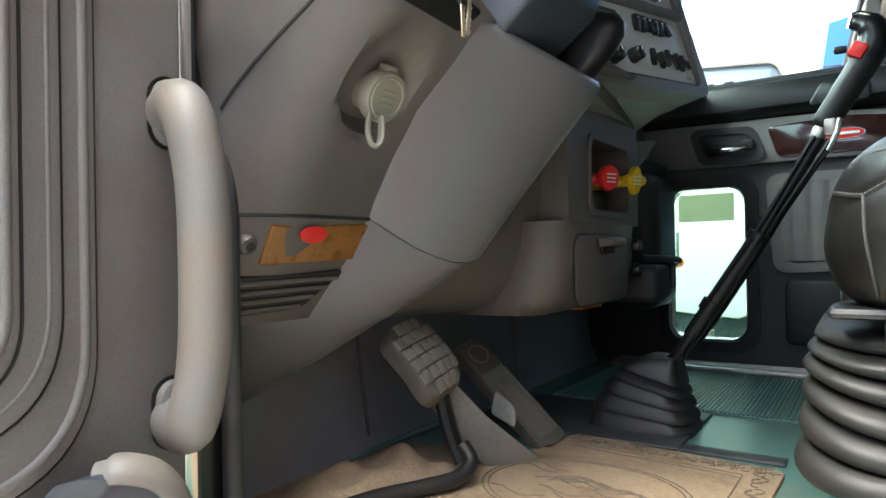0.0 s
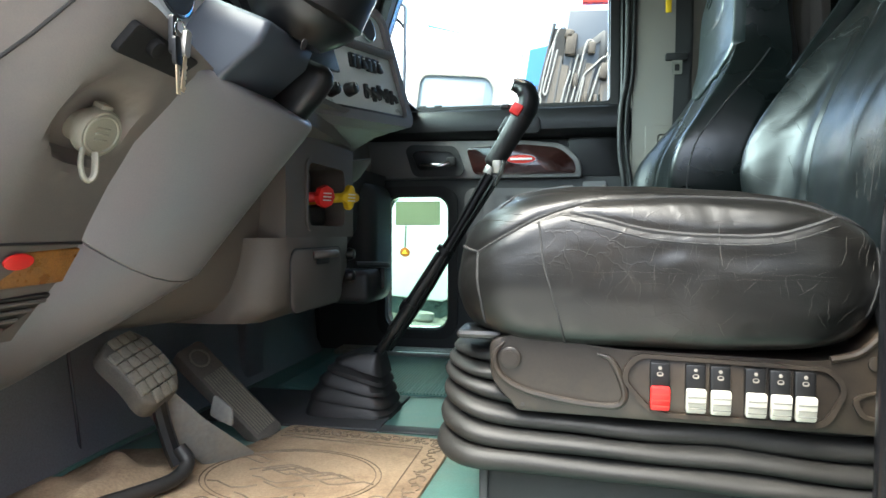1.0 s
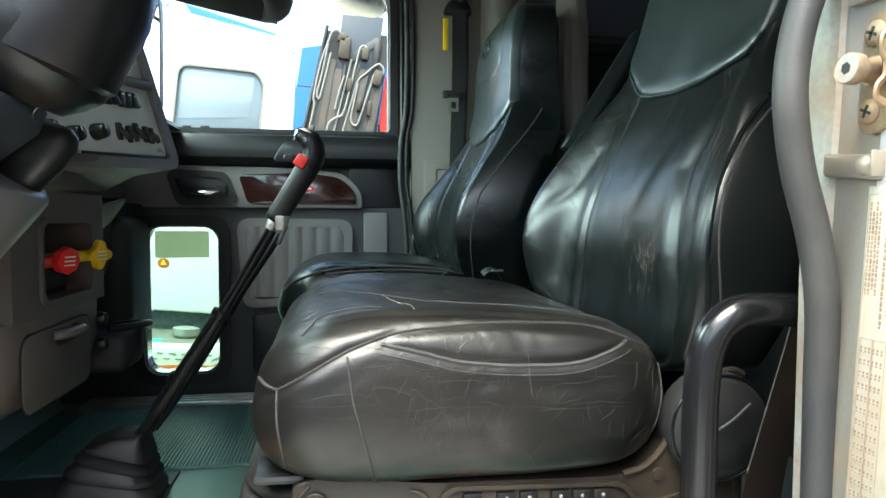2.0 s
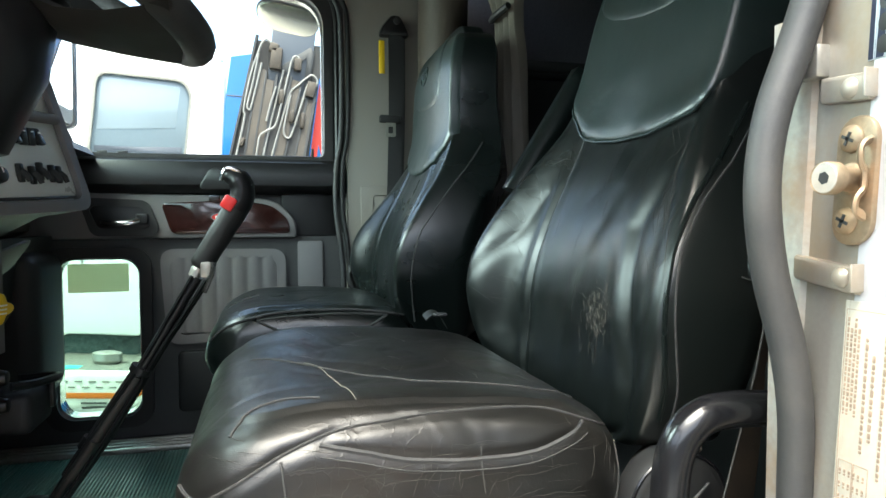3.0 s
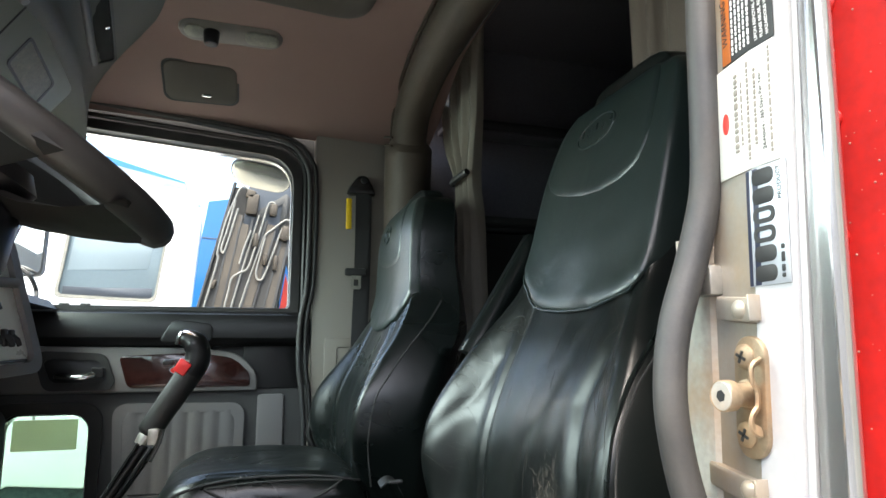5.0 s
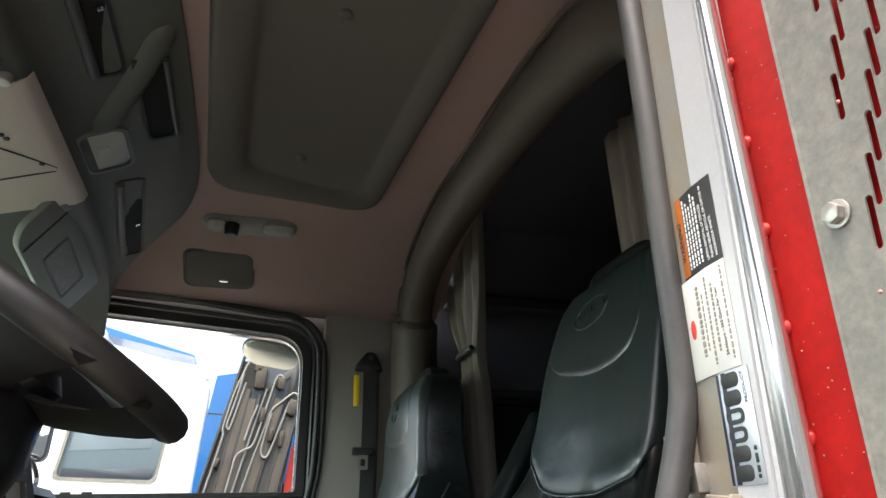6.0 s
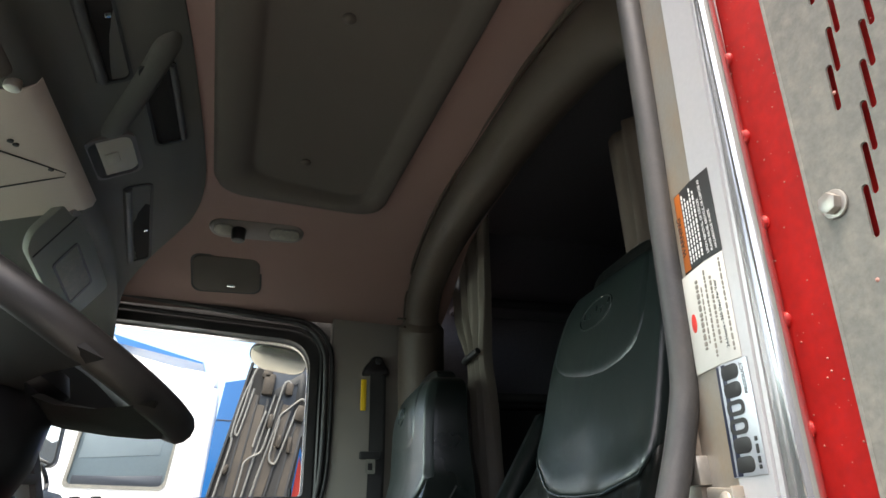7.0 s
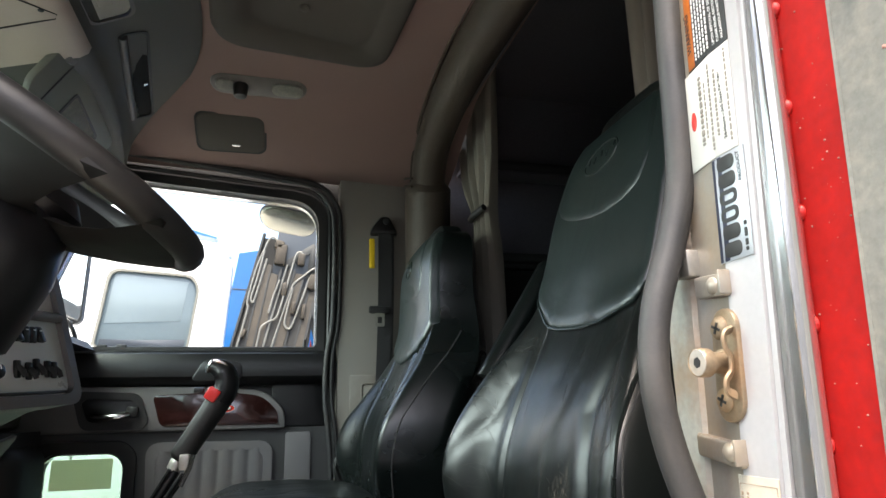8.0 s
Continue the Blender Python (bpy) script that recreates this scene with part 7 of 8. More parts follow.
class Back:
    """A padded seat back, from a table of z, front x, half width, thickness and bolster depth."""

    def __init__(self, cy, table, turn=0.0, seams=(), pad_z=0.93, drape=1.0, wrap=0.1, corner=0.90, bolsters=((1.0, 0.82, 0.25), (1.0, 0.82, 0.25)), folds=()):
        table = [tuple(v) for v in smooth_path(table, 5)]
        self.cy, self.table, self.turn, self.seams, self.pad_z, self.drape, self.wrap, self.corner = cy, table, turn, seams, pad_z, drape, wrap, corner
        self.bolsters, self.folds = bolsters, folds

    def mid(self, z):
        return self.cy + self.turn * (z - 0.6)

    def front(self, z, v, off=0.0):
        xf, hw, th, bol = interp(self.table, z)
        a = abs(v)
        amount, crest, wide = self.bolsters[0 if v < 0 else 1]
        bulge = amount * math.exp(-((a - crest) / wide) ** 2)
        x = xf - 0.85 * bol * bulge + 0.6 * th * max(0, (a - self.corner) / (1 - self.corner)) ** 2.0
        x += 0.010 * math.exp(-(v / 0.28) ** 2) * max(0, min(1, (bol - 0.008) / 0.03))
        x += self.wrap * th * a ** 2.6 * (1.0 if v < 0 else 0.3) * (0.45 + 0.55 * max(0, min(1, (z - 0.80) / 0.15)))
        if z < self.pad_z:
            k = min(1, (self.pad_z - z) / 0.06)
            for line, depth, width in self.seams:
                d = (v - interp(line, z)[0]) * hw
                x += k * depth * (math.exp(-(d / width) ** 2) - 0.45 * math.exp(-((abs(d) - 2.6 * width) / (1.5 * width)) ** 2))
            for line, depth, width in self.folds:
                if line[0][0] < z < line[-1][0]:
                    t = (z - line[0][0]) / (line[-1][0] - line[0][0])
                    d = (v - interp(line, z)[0]) * hw
                    x += depth * math.sin(math.pi * t) ** 0.6 * math.exp(-(d / width) ** 2)
            drape = noise.noise(Vector((v * 4.2 + 0.8 * z, z * 2.6, self.cy)))
            x += k * self.drape * (0.0065 * drape * math.exp(-(v / 0.45) ** 2))
            m = max(0, noise.noise(Vector((v * 3, z * 5, 2.2 + self.cy))) + 0.3)
            x += k * self.drape * 0.0020 * m * noise.noise(Vector((v * 3.5 + 4 * z, z * 26 - 7 * a, 5.0)))
        return Vector((x - off, self.mid(z) + hw * v, z))

    def rings(self, n=120):
        z0, z1 = self.table[0][0], self.table[-1][0]
        out = []
        for k in range(n + 1):
            z = z0 + (z1 - z0) * k / n
            xf, hw, th, bol = interp(self.table, z)
            ring = [self.front(z, v) for v in ACROSS]
            for i in range(9):
                v = 1 - 2 * i / 8
                ring.append(Vector((xf + th * (1.0 - 0.35 * abs(v) ** 3), self.mid(z) + hw * v * 0.97, z)))
            out.append(ring)
        for e, s in ((0, -1), (-1, 1)):
            ring = out[e]
            c = sum(ring, Vector()) / len(ring)
            extra = []
            for f, dz in ((0.97, 0.008), (0.90, 0.017), (0.78, 0.024), (0.6, 0.028)):
                extra.append([c + (p - c) * f + Vector((0, 0, s * dz)) for p in ring])
            out = (extra[::-1] + out) if e == 0 else (out + extra)
        return out

    def cover(self, name, th, material, low, high, vs, off, label="", m=40, roll=0.10):
        """A padded cover over the front and its edges; low and high are tables of z by v, vs the places across."""
        def lay(v, t, lift):
            z0, z1 = interp(low, v)[0], interp(high, v)[0]
            return self.front(z0 + (z1 - z0) * t, v, lift)
        rows = []
        n = len(vs)
        for i, v in enumerate(vs):
            row = []
            for j in range(m + 1):
                t = (j / m) ** 1.5
                e = min(1.0, t / roll, (1 - t) / 0.05)
                side = min(1.0, i / 3, (n - 1 - i) / 3)
                row.append(lay(v, t, 0.0012 + off * math.sqrt(max(0.0, 1 - (1 - e) ** 2)) * side))
            rows.append(row)
        bm = bmesh.new()
        add_loft(bm, rows, False, False)
        ext = bmesh.ops.extrude_edge_only(bm, edges=[e for e in bm.edges if e.is_boundary])
        bmesh.ops.translate(bm, verts=[g for g in ext["geom"] if isinstance(g, bmesh.types.BMVert)], vec=(0.008, 0, 0))
        return part(name, bm, material, th, label, sharp=60)

def badge_ring(th, back, z, v, hz, hv, name="embossed_badge"):
    pts = [back.front(z + hz * math.sin(a), v + hv * math.cos(a), 0.0152) for a in [2 * math.pi * k / 28 for k in range(29)]]
    b = part(name, tube(pts, 0.0026, 6), LEATHERPAD, th, "embossed oval badge")
    for k in range(5):
        t = (k - 2) / 2.6
        p = [back.front(z + hz * (0.35 * math.sin(3 * k + q * 3) + 0.1), v + hv * (t + 0.10 * (q - 0.5)), 0.0152) for q in (0, 0.5, 1)]
        part("embossed_mark", tube(p, 0.0026, 5), LEATHERPAD, b)


def driver_seat():
    th = thing("seat", (0.2, 0.96, FZ), "black leather air-suspension driver seat with worn, creased covers", "seat", "cab seats")
    tree, cu = cushion(th, -0.045, 0.475, 0.655, 1.255, 0.345, 0.548, LEATHERSEAT)
    stitched(cu, from_side(tree, SHOULDER[1:], 0.0002), "edge_piping", True, 0.0018)
    stitched(cu, from_side(tree, LENS_SEAM, -0.001), "lens_seam", False, 0.0032)
    stitched(cu, from_side(tree, [(x, z - 0.010) for x, z in LENS_SEAM], 0.0), "double_seam", True, 0.0010)
    stitched(cu, from_side(tree, [(0.068, 0.504), (0.071, 0.48), (0.076, 0.448), (0.091, 0.395), (0.101, 0.352)]), "side_seam", True, 0.0013)
    stitched(cu, from_side(tree, [(-0.009, 0.466), (-0.009, 0.445), (-0.008, 0.426), (-0.004, 0.40), (0.0, 0.375)]), "corner_seam", True, 0.0015)
    stitched(cu, from_side(tree, [(-0.032, 0.472), (-0.020, 0.468), (-0.009, 0.466)]), "corner_seam", True, 0.0022)
    stitched(cu, from_side(tree, [(0.463, 0.473), (0.455, 0.44), (0.44, 0.395)]), "rear_seam", False, 0.0012)
    part("loose_thread", tube(from_side(tree, [(0.276, 0.500), (0.2765, 0.475), (0.279, 0.452)]), 0.0005, 5), THREAD, cu, "loose white thread")
    stitched(cu, from_above(tree, [(0.018, 0.70), (0.030, 0.72), (0.048, 0.735), (0.075, 0.735), (0.11, 0.72)]), "panel_seam", False, 0.0014)
    stitched(cu, from_above(tree, [(0.030, 1.02), (0.075, 0.965), (0.121, 0.899), (0.203, 0.824), (0.248, 0.785), (0.369, 0.765), (0.44, 0.78)]), "panel_seam", False, 0.0014)
    part("worn_crease", tube(from_above(tree, [(0.104, 0.932), (0.122, 0.899), (0.135, 0.827), (0.145, 0.745), (0.148, 0.705)]), [0.0003 + 0.0006 * math.sin(math.pi * min(1, (k + 2) / 26)) for k in range(25)], 6), SCUFF, cu, "pale worn crease in the leather")
    rng = random.Random(11)
    lines = []
    for k in range(46):
        lines.append(from_side(tree, wander(rng, rng.uniform(-0.02, 0.40), rng.gauss(0.478, 0.022), rng.uniform(0.02, 0.09), rng.uniform(-0.008, 0.006)), 0.0003, 3))
    for k in range(16):
        a = rng.uniform(0.3, 1.7)
        q = rng.uniform(0.012, 0.04)
        lines.append(from_side(tree, wander(rng, rng.uniform(0.20, 0.44), rng.uniform(0.38, 0.47), q * math.cos(a), q * math.sin(a), jit=0.4), 0.0003, 3))
    for k in range(70):
        a = rng.uniform(0.9, 2.2)
        q = rng.uniform(0.010, 0.034)
        lines.append(from_side(tree, wander(rng, rng.uniform(0.12, 0.44), rng.gauss(0.432, 0.030), q * math.cos(a), q * math.sin(a), jit=0.5), 0.0002, 3))
    for x0_, x1_, z_ in ((-0.01, 0.10, 0.452), (0.09, 0.25, 0.447), (0.22, 0.42, 0.440)):
        lines.append(from_side(tree, wander(rng, x0_, z_, x1_ - x0_, -0.004, 12, 0.12), 0.0003, 3))
    for k in range(30):
        a = rng.uniform(-0.4, 0.8) + 1.57
        q = rng.uniform(0.015, 0.05)
        lines.append(from_above(tree, wander(rng, rng.uniform(0.10, 0.42), rng.uniform(0.74, 1.15), q * math.cos(a), q * math.sin(a), jit=0.4), 0.0003, 3))
    crease_lines(cu, lines)
    # back
    tab = [(0.475, 0.500, 0.268, 0.15, 0.040), (0.54, 0.508, 0.300, 0.17, 0.075), (0.62, 0.517, 0.316, 0.18, 0.094), (0.70, 0.540, 0.313, 0.18, 0.090), (0.80, 0.588, 0.286, 0.17, 0.068), (0.88, 0.632, 0.246, 0.16, 0.042), (0.94, 0.658, 0.230, 0.15, 0.02), (1.02, 0.683, 0.230, 0.14, 0.004), (1.15, 0.722, 0.232, 0.13, 0.0), (1.26, 0.765, 0.220, 0.11, 0.0), (1.31, 0.790, 0.192, 0.085, 0.0), (1.335, 0.808, 0.140, 0.06, 0.0)]
    far = [(0.48, 0.49), (0.542, 0.456), (0.602, 0.432), (0.704, 0.432), (0.808, 0.48), (0.90, 0.58)]
    near = [(0.48, -0.74), (0.526, -0.704), (0.60, -0.62), (0.655, -0.575), (0.733, -0.545), (0.80, -0.65), (0.90, -0.79)]
    piping = [(0.48, -0.952), (0.534, -0.948), (0.596, -0.940), (0.648, -0.932), (0.706, -0.926), (0.766, -0.938), (0.816, -0.956), (0.90, -0.975)]
    bk = Back(0.965, tab, 0.085, ((far, 0.0045, 0.006), (near, 0.006, 0.013)), 0.93, 0.45, 0.1, 0.92, ((0.35, 0.88, 0.12), (1.0, 0.86, 0.20)),
              (([(0.50, 0.12), (0.574, 0.064), (0.656, 0.004), (0.80, -0.30), (0.87, -0.42)], 0.0042, 0.028), ([(0.56, 0.02), (0.66, -0.12), (0.78, -0.33), (0.86, -0.10)], -0.0032, 0.045),
               ([(0.52, 0.30), (0.64, 0.22), (0.78, 0.12), (0.87, -0.05)], 0.0022, 0.028), ([(0.53, 0.70), (0.60, 0.64), (0.68, 0.62)], 0.004, 0.020), ([(0.62, 0.86), (0.72, 0.66), (0.80, 0.60)], 0.004, 0.014),
               ([(0.48, -0.10), (0.56, -0.22), (0.66, -0.40), (0.74, -0.44)], 0.002, 0.026)))
    back = part("backrest", loft(bk.rings()), LEATHERWORN, th, sharp=80)
    hem = [(-1.0, 1.0), (-0.985, 0.985), (-0.968, 0.970), (-0.948, 0.942), (-0.884, 0.910), (-0.792, 0.898), (-0.624, 0.888), (-0.357, 0.876), (0.076, 0.878), (0.33, 0.884), (0.50, 0.893), (0.59, 0.902), (0.66, 0.918), (0.74, 0.935), (0.828, 0.950), (1.0, 0.985)]
    across = [-1, -0.992, -0.984, -0.976, -0.968, -0.958, -0.948, -0.93, -0.91] + [-0.88 + 0.04 * k for k in range(45)] + [0.91, 0.94, 0.965, 0.985, 1.0]
    bk.cover("upper_pad", th, LEATHERPAD, hem, [(-1.0, 1.325), (1.0, 1.325)], across, 0.011, "smooth upper leather cover", 48, 0.07)
    part("hem_welt", tube([bk.front(z - 0.001, v, 0.006) for v, z in [(v, interp(hem, v)[0]) for v in across[8:-4]]], 0.0022, 6), LEATHERPAD, th)
    head = [(-0.76, 1.215), (-0.72, 1.150), (-0.68, 1.118), (-0.60, 1.100), (-0.45, 1.086), (-0.208, 1.080), (0.06, 1.086), (0.328, 1.100), (0.56, 1.116), (0.76, 1.140), (0.86, 1.165), (0.92, 1.20)]
    pad = bk.cover("headrest_pad", th, LEATHERPAD, head, [(-0.76, 1.325), (0.92, 1.325)], [-0.76, -0.75, -0.735] + [-0.71 + 0.05 * k for k in range(32)] + [0.87, 0.895, 0.92], 0.014, "padded leather headrest panel", 36, 0.12)
    badge_ring(pad, bk, 1.238, 0.10, 0.034, 0.30)
    stitched(back, [bk.front(z, interp(far, z)[0], -0.0012) for z in [0.50 + 0.4 * q / 14 for q in range(15)]], "back_seam", False, 0.0024)
    stitched(back, [bk.front(z, interp(piping, z)[0], 0.0015) for z in [0.50 + 0.40 * q / 24 for q in range(25)]], "bolster_piping", False, 0.0034, LEATHER)
    stitched(back, [bk.front(z, interp(piping, z)[0] - 0.012, 0.0012) for z in [0.50 + 0.40 * q / 24 for q in range(25)]], "bolster_seam", True, 0.0016)
    rng = random.Random(2)
    bm = bmesh.new()
    for k in range(130):
        z, v = rng.gauss(0.608, 0.022), rng.gauss(-0.35, 0.080)
        s, up = rng.uniform(0.003, 0.009), rng.random() < 0.6
        dz, dv = (s, rng.uniform(-0.01, 0.01)) if up else (rng.uniform(-0.004, 0.004), s * 3)
        add_tube(bm, [bk.front(z - dz, v - dv, 0.0004), bk.front(z, v + rng.uniform(-0.006, 0.006), 0.0007), bk.front(z + dz, v + dv, 0.0004)], rng.uniform(0.00010, 0.00024), 4)
    tagged(part("scuff_marks", bm, SCUFF, back, "scuffed pale scratches in the leather"), kind="stuff")
    lines = []
    for k in range(34):
        z = rng.uniform(0.58, 0.86)
        lines.append([bk.front(b, a, 0.0003) for a, b in wander(rng, rng.uniform(0.52, 0.80), z, rng.uniform(0.06, 0.22), rng.uniform(-0.01, 0.05), 8)])
    for k in range(40):
        lines.append([bk.front(b, a, 0.0003) for a, b in wander(rng, rng.uniform(-0.92, -0.66), rng.uniform(0.66, 0.90), rng.uniform(0.02, 0.10), rng.uniform(-0.05, 0.06), 8)])
    for k in range(14):
        lines.append([bk.front(b, a, 0.0003) for a, b in wander(rng, rng.uniform(-0.5, 0.40), rng.uniform(0.52, 0.84), rng.uniform(-0.03, 0.05), rng.uniform(0.03, 0.09), 8)])
    crease_lines(back, lines, 3, 0.00030)
    # rounded pocket flap on the near side
    fl = round_poly([(0.600, 0.66), (0.70, 0.60), (0.76, 0.80), (0.70, 0.82), (0.63, 0.76)], 0.03)
    flap = part("side_flap", plate(fl, at_y(0.655), 0.05, 0.0, 0.012), LEATHER, th, "black leather pocket flap on the backrest side")
    part("flap_seam", tube(smooth_path([(0.597, 0.655, 0.675), (0.612, 0.654, 0.671), (0.64, 0.653, 0.667), (0.69, 0.654, 0.660)], 4), 0.0012, 6), THREAD, flap)
    # suspension base
    side = round_poly([(0.004, 0.352), (0.03, 0.362), (0.17, 0.346), (0.40, 0.340), (0.440, 0.352), (0.475, 0.395), (0.50, 0.440), (0.54, 0.468), (0.57, 0.460), (0.57, 0.25), (0.43, 0.255), (0.22, 0.258), (0.040, 0.262), (0.030, 0.275), (0.006, 0.300)], [0.012, 0.012, 0.02, 0.02, 0.02, 0.02, 0.02, 0.03, 0.02, 0.02, 0.02, 0.02, 0.006, 0.006, 0.02], 4)
    cv = part("side_cover", plate(side, at_y(0.685), 0.05, 0.0, 0.006), SEATPLASTIC, th, "brown-black plastic side cover")
    part("cover_rim", tube(smooth_path([(0.405, 0.6845, 0.343), (0.440, 0.6845, 0.355), (0.473, 0.6845, 0.397), (0.50, 0.6845, 0.441), (0.54, 0.6845, 0.467), (0.565, 0.6845, 0.462)], 6), 0.0045, 8), SEATPLASTIC, cv, "raised plastic rim")
    part("tab_hole", cyl((0.048, 0.684, 0.272), (0.048, 0.6842, 0.272), 0.0028, n=10), INK, cv)
    rear = round_poly([(0.425, 0.300), (0.436, 0.275), (0.56, 0.272), (0.56, 0.34)], [0.012, 0.012, 0.01, 0.01], 5)
    part("rear_ridge", ring_plate(rear, shrink(rear, 0.006), at_y(0.685), 0.0, -0.005), SEATPLASTIC, cv)
    for x, z in ((0.452, 0.340), (0.49, 0.30)):
        part("cover_screw", cyl((x, 0.686, z), (x, 0.681, z), 0.0085, bev=0.002), SEATPLASTIC, cv)
    lip = smooth_path([(0.140, 0.684, 0.340), (0.158, 0.684, 0.332), (0.172, 0.684, 0.300), (0.172, 0.684, 0.283), (0.158, 0.684, 0.275), (0.11, 0.684, 0.278), (0.05, 0.684, 0.290), (0.018, 0.684, 0.310), (0.012, 0.684, 0.335), (0.025, 0.684, 0.352)], 6)
    n = len(lip)
    part("cover_ridge", tube(lip, [0.0045 * min(1.0, 0.3 + 5 * min(i, n - 1 - i) / n) for i in range(n)], 8), SEATPLASTIC, cv)
    sp = round_poly([(0.188, 0.338), (0.402, 0.330), (0.418, 0.309), (0.397, 0.268), (0.208, 0.272), (0.172, 0.312)], 0.018, 5)
    part("switch_bezel", ring_plate(border(sp, 0.006), sp, at_y(0.685), 0.0, -0.006), SEATPLASTIC, cv)
    part("switch_plate", plate(sp, at_y(0.685), 0.0, -0.002, 0.001), SEATPLASTIC, cv)
    part("bolt", tube([(0.032, 0.684, 0.331), (0.032, 0.681, 0.331), (0.032, 0.680, 0.331), (0.032, 0.680, 0.331), (0.032, 0.6785, 0.331), (0.032, 0.6785, 0.331)], [0.014, 0.014, 0.0125, 0.009, 0.009, 0.001], 18), SEATPLASTIC, cv)
    for k, x in enumerate((0.214, 0.255, 0.283, 0.322, 0.349, 0.376)):
        zz = 0.306 - 0.028 * (x - 0.2)
        s = part("rocker_switch", box(x - 0.0115, x + 0.0115, 0.676, 0.684, zz - 0.030, zz + 0.028, 0.002), BLACK, cv)
        part("rocker_cap", box(-0.0115, 0.0115, -0.005, 0.005, -0.015, 0.015, 0.003, m=pose(x, 0.674, zz - 0.015, 12, 0, 0)), REDPL if k == 0 else CREAMPL, s, "red switch cap" if k == 0 else "cream switch cap")
        for q in range(3):
            part("cap_groove", box(x - 0.010, x + 0.010, 0.6672, 0.6685, zz - 0.024 + 0.007 * q, zz - 0.0225 + 0.007 * q, 0.0), REDINK if k == 0 else SHIELD, s)
        part("symbol", ring_plate([(a + x, b + zz + 0.014) for a, b in rrect(0.0075, 0.0055, 0.0025, 2)], [(a + x, b + zz + 0.0145) for a, b in rrect(0.005, 0.003, 0.0014, 2)], at_y(0.676), 0.001, -0.001), GREYINK, s)
        part("symbol", plate([(a + x, b + zz + 0.0215) for a, b in rrect(0.0045, 0.0045, 0.002, 2)], at_y(0.676), 0.001, -0.001, 0.0002), GREYINK, s)
    # bellows
    rows = []
    edges_z = [0.178, 0.206, 0.232, 0.258, 0.284, 0.310, 0.340]
    ring0 = even([(a, b, 0) for a, b in rrect(0.56, 0.49, 0.07, 8)], 150)
    for f, (zl, zh) in enumerate(zip(edges_z, edges_z[1:])):
        for j in range(9):
            t = j / 9
            z = zl + (zh - zl) * t
            k = (z - 0.178) / 0.162
            ring = []
            for q in ring0:
                fat = 0.016 + 0.006 * noise.noise(Vector((q.x * 6, q.y * 6, zl * 40)))
                o = 0.006 - 0.020 * k * k + fat * (math.sin(math.pi * t) ** 0.5 if t > 0 else 0.0)
                lift = 0.030 * math.exp(-max(0, q.x + 0.28) / 0.055) - 0.040 * max(0, q.x + 0.16) * (1 - k)
                ring.append((0.2275 + q.x * (1 + 2 * o / 0.56), 0.96 + q.y * (1 + 2 * o / 0.52) * (1.0 + 0.07 * max(0.0, 1 - 2 * k)), z + lift * math.sin(math.pi * min(1, k * 1.05)) - 0.03 * max(0, q.x + 0.1) * (1 - k) + 0.005 * noise.noise(Vector((q.x * 8, q.y * 8, zl * 30)))))
            rows.append(ring)
    part("bellows", loft(rows), BELLOWS, th, "pleated black rubber suspension bellows", sharp=60)
    part("pedestal", box(-0.005, 0.46, 0.715, 1.20, FZ, 0.20, 0.012), CHAR, th)
    part("pedestal_edge", box(-0.012, 0.0, 0.712, 0.73, FZ, 0.19, 0.003), DARKGREY, th)
    part("height_lever", box(-0.040, 0.02, 0.69, 0.76, 0.352, 0.364, 0.006), BLACK, th)
    rc = part("recliner_cover", tube([(0.525, y, 0.400) for y in (0.70, 0.672, 0.666, 0.6635, 0.6635, 0.660, 0.660)], [0.068, 0.068, 0.064, 0.056, 0.050, 0.045, 0.002], 36), CHAR, th, "round dark recliner cover")
    part("recliner_ring", tube([(0.525 + 0.0655 * math.cos(a), 0.6665, 0.400 + 0.0655 * math.sin(a)) for a in [2 * math.pi * q / 40 for q in range(41)]], 0.0022, 6), GLOSSBLACK, rc, "glossy ring of the recliner")
    part("recliner_lever", tube(smooth_path([(0.515, 0.656, 0.402), (0.530, 0.653, 0.413), (0.548, 0.653, 0.428), (0.556, 0.656, 0.432)], 4), 0.0018, 8), DARKGREY, th, "thin grey metal lever")
    # armrest folded up on the far side
    ar = [[(0.565 + 0.185 * t + dx, 1.29 + dy + 0.05 * t, 0.80 + 0.27 * t + dz) for dx, dy, dz in ((-0.025, -0.018, 0.012), (0.012, -0.024, -0.008), (0.03, 0.0, -0.02), (0.012, 0.024, -0.008), (-0.025, 0.018, 0.012))] for t in (0, 0.1, 0.5, 0.9, 1.0)]
    part("armrest", loft(ar), LEATHER, th, "black padded armrest folded up", sharp=85)


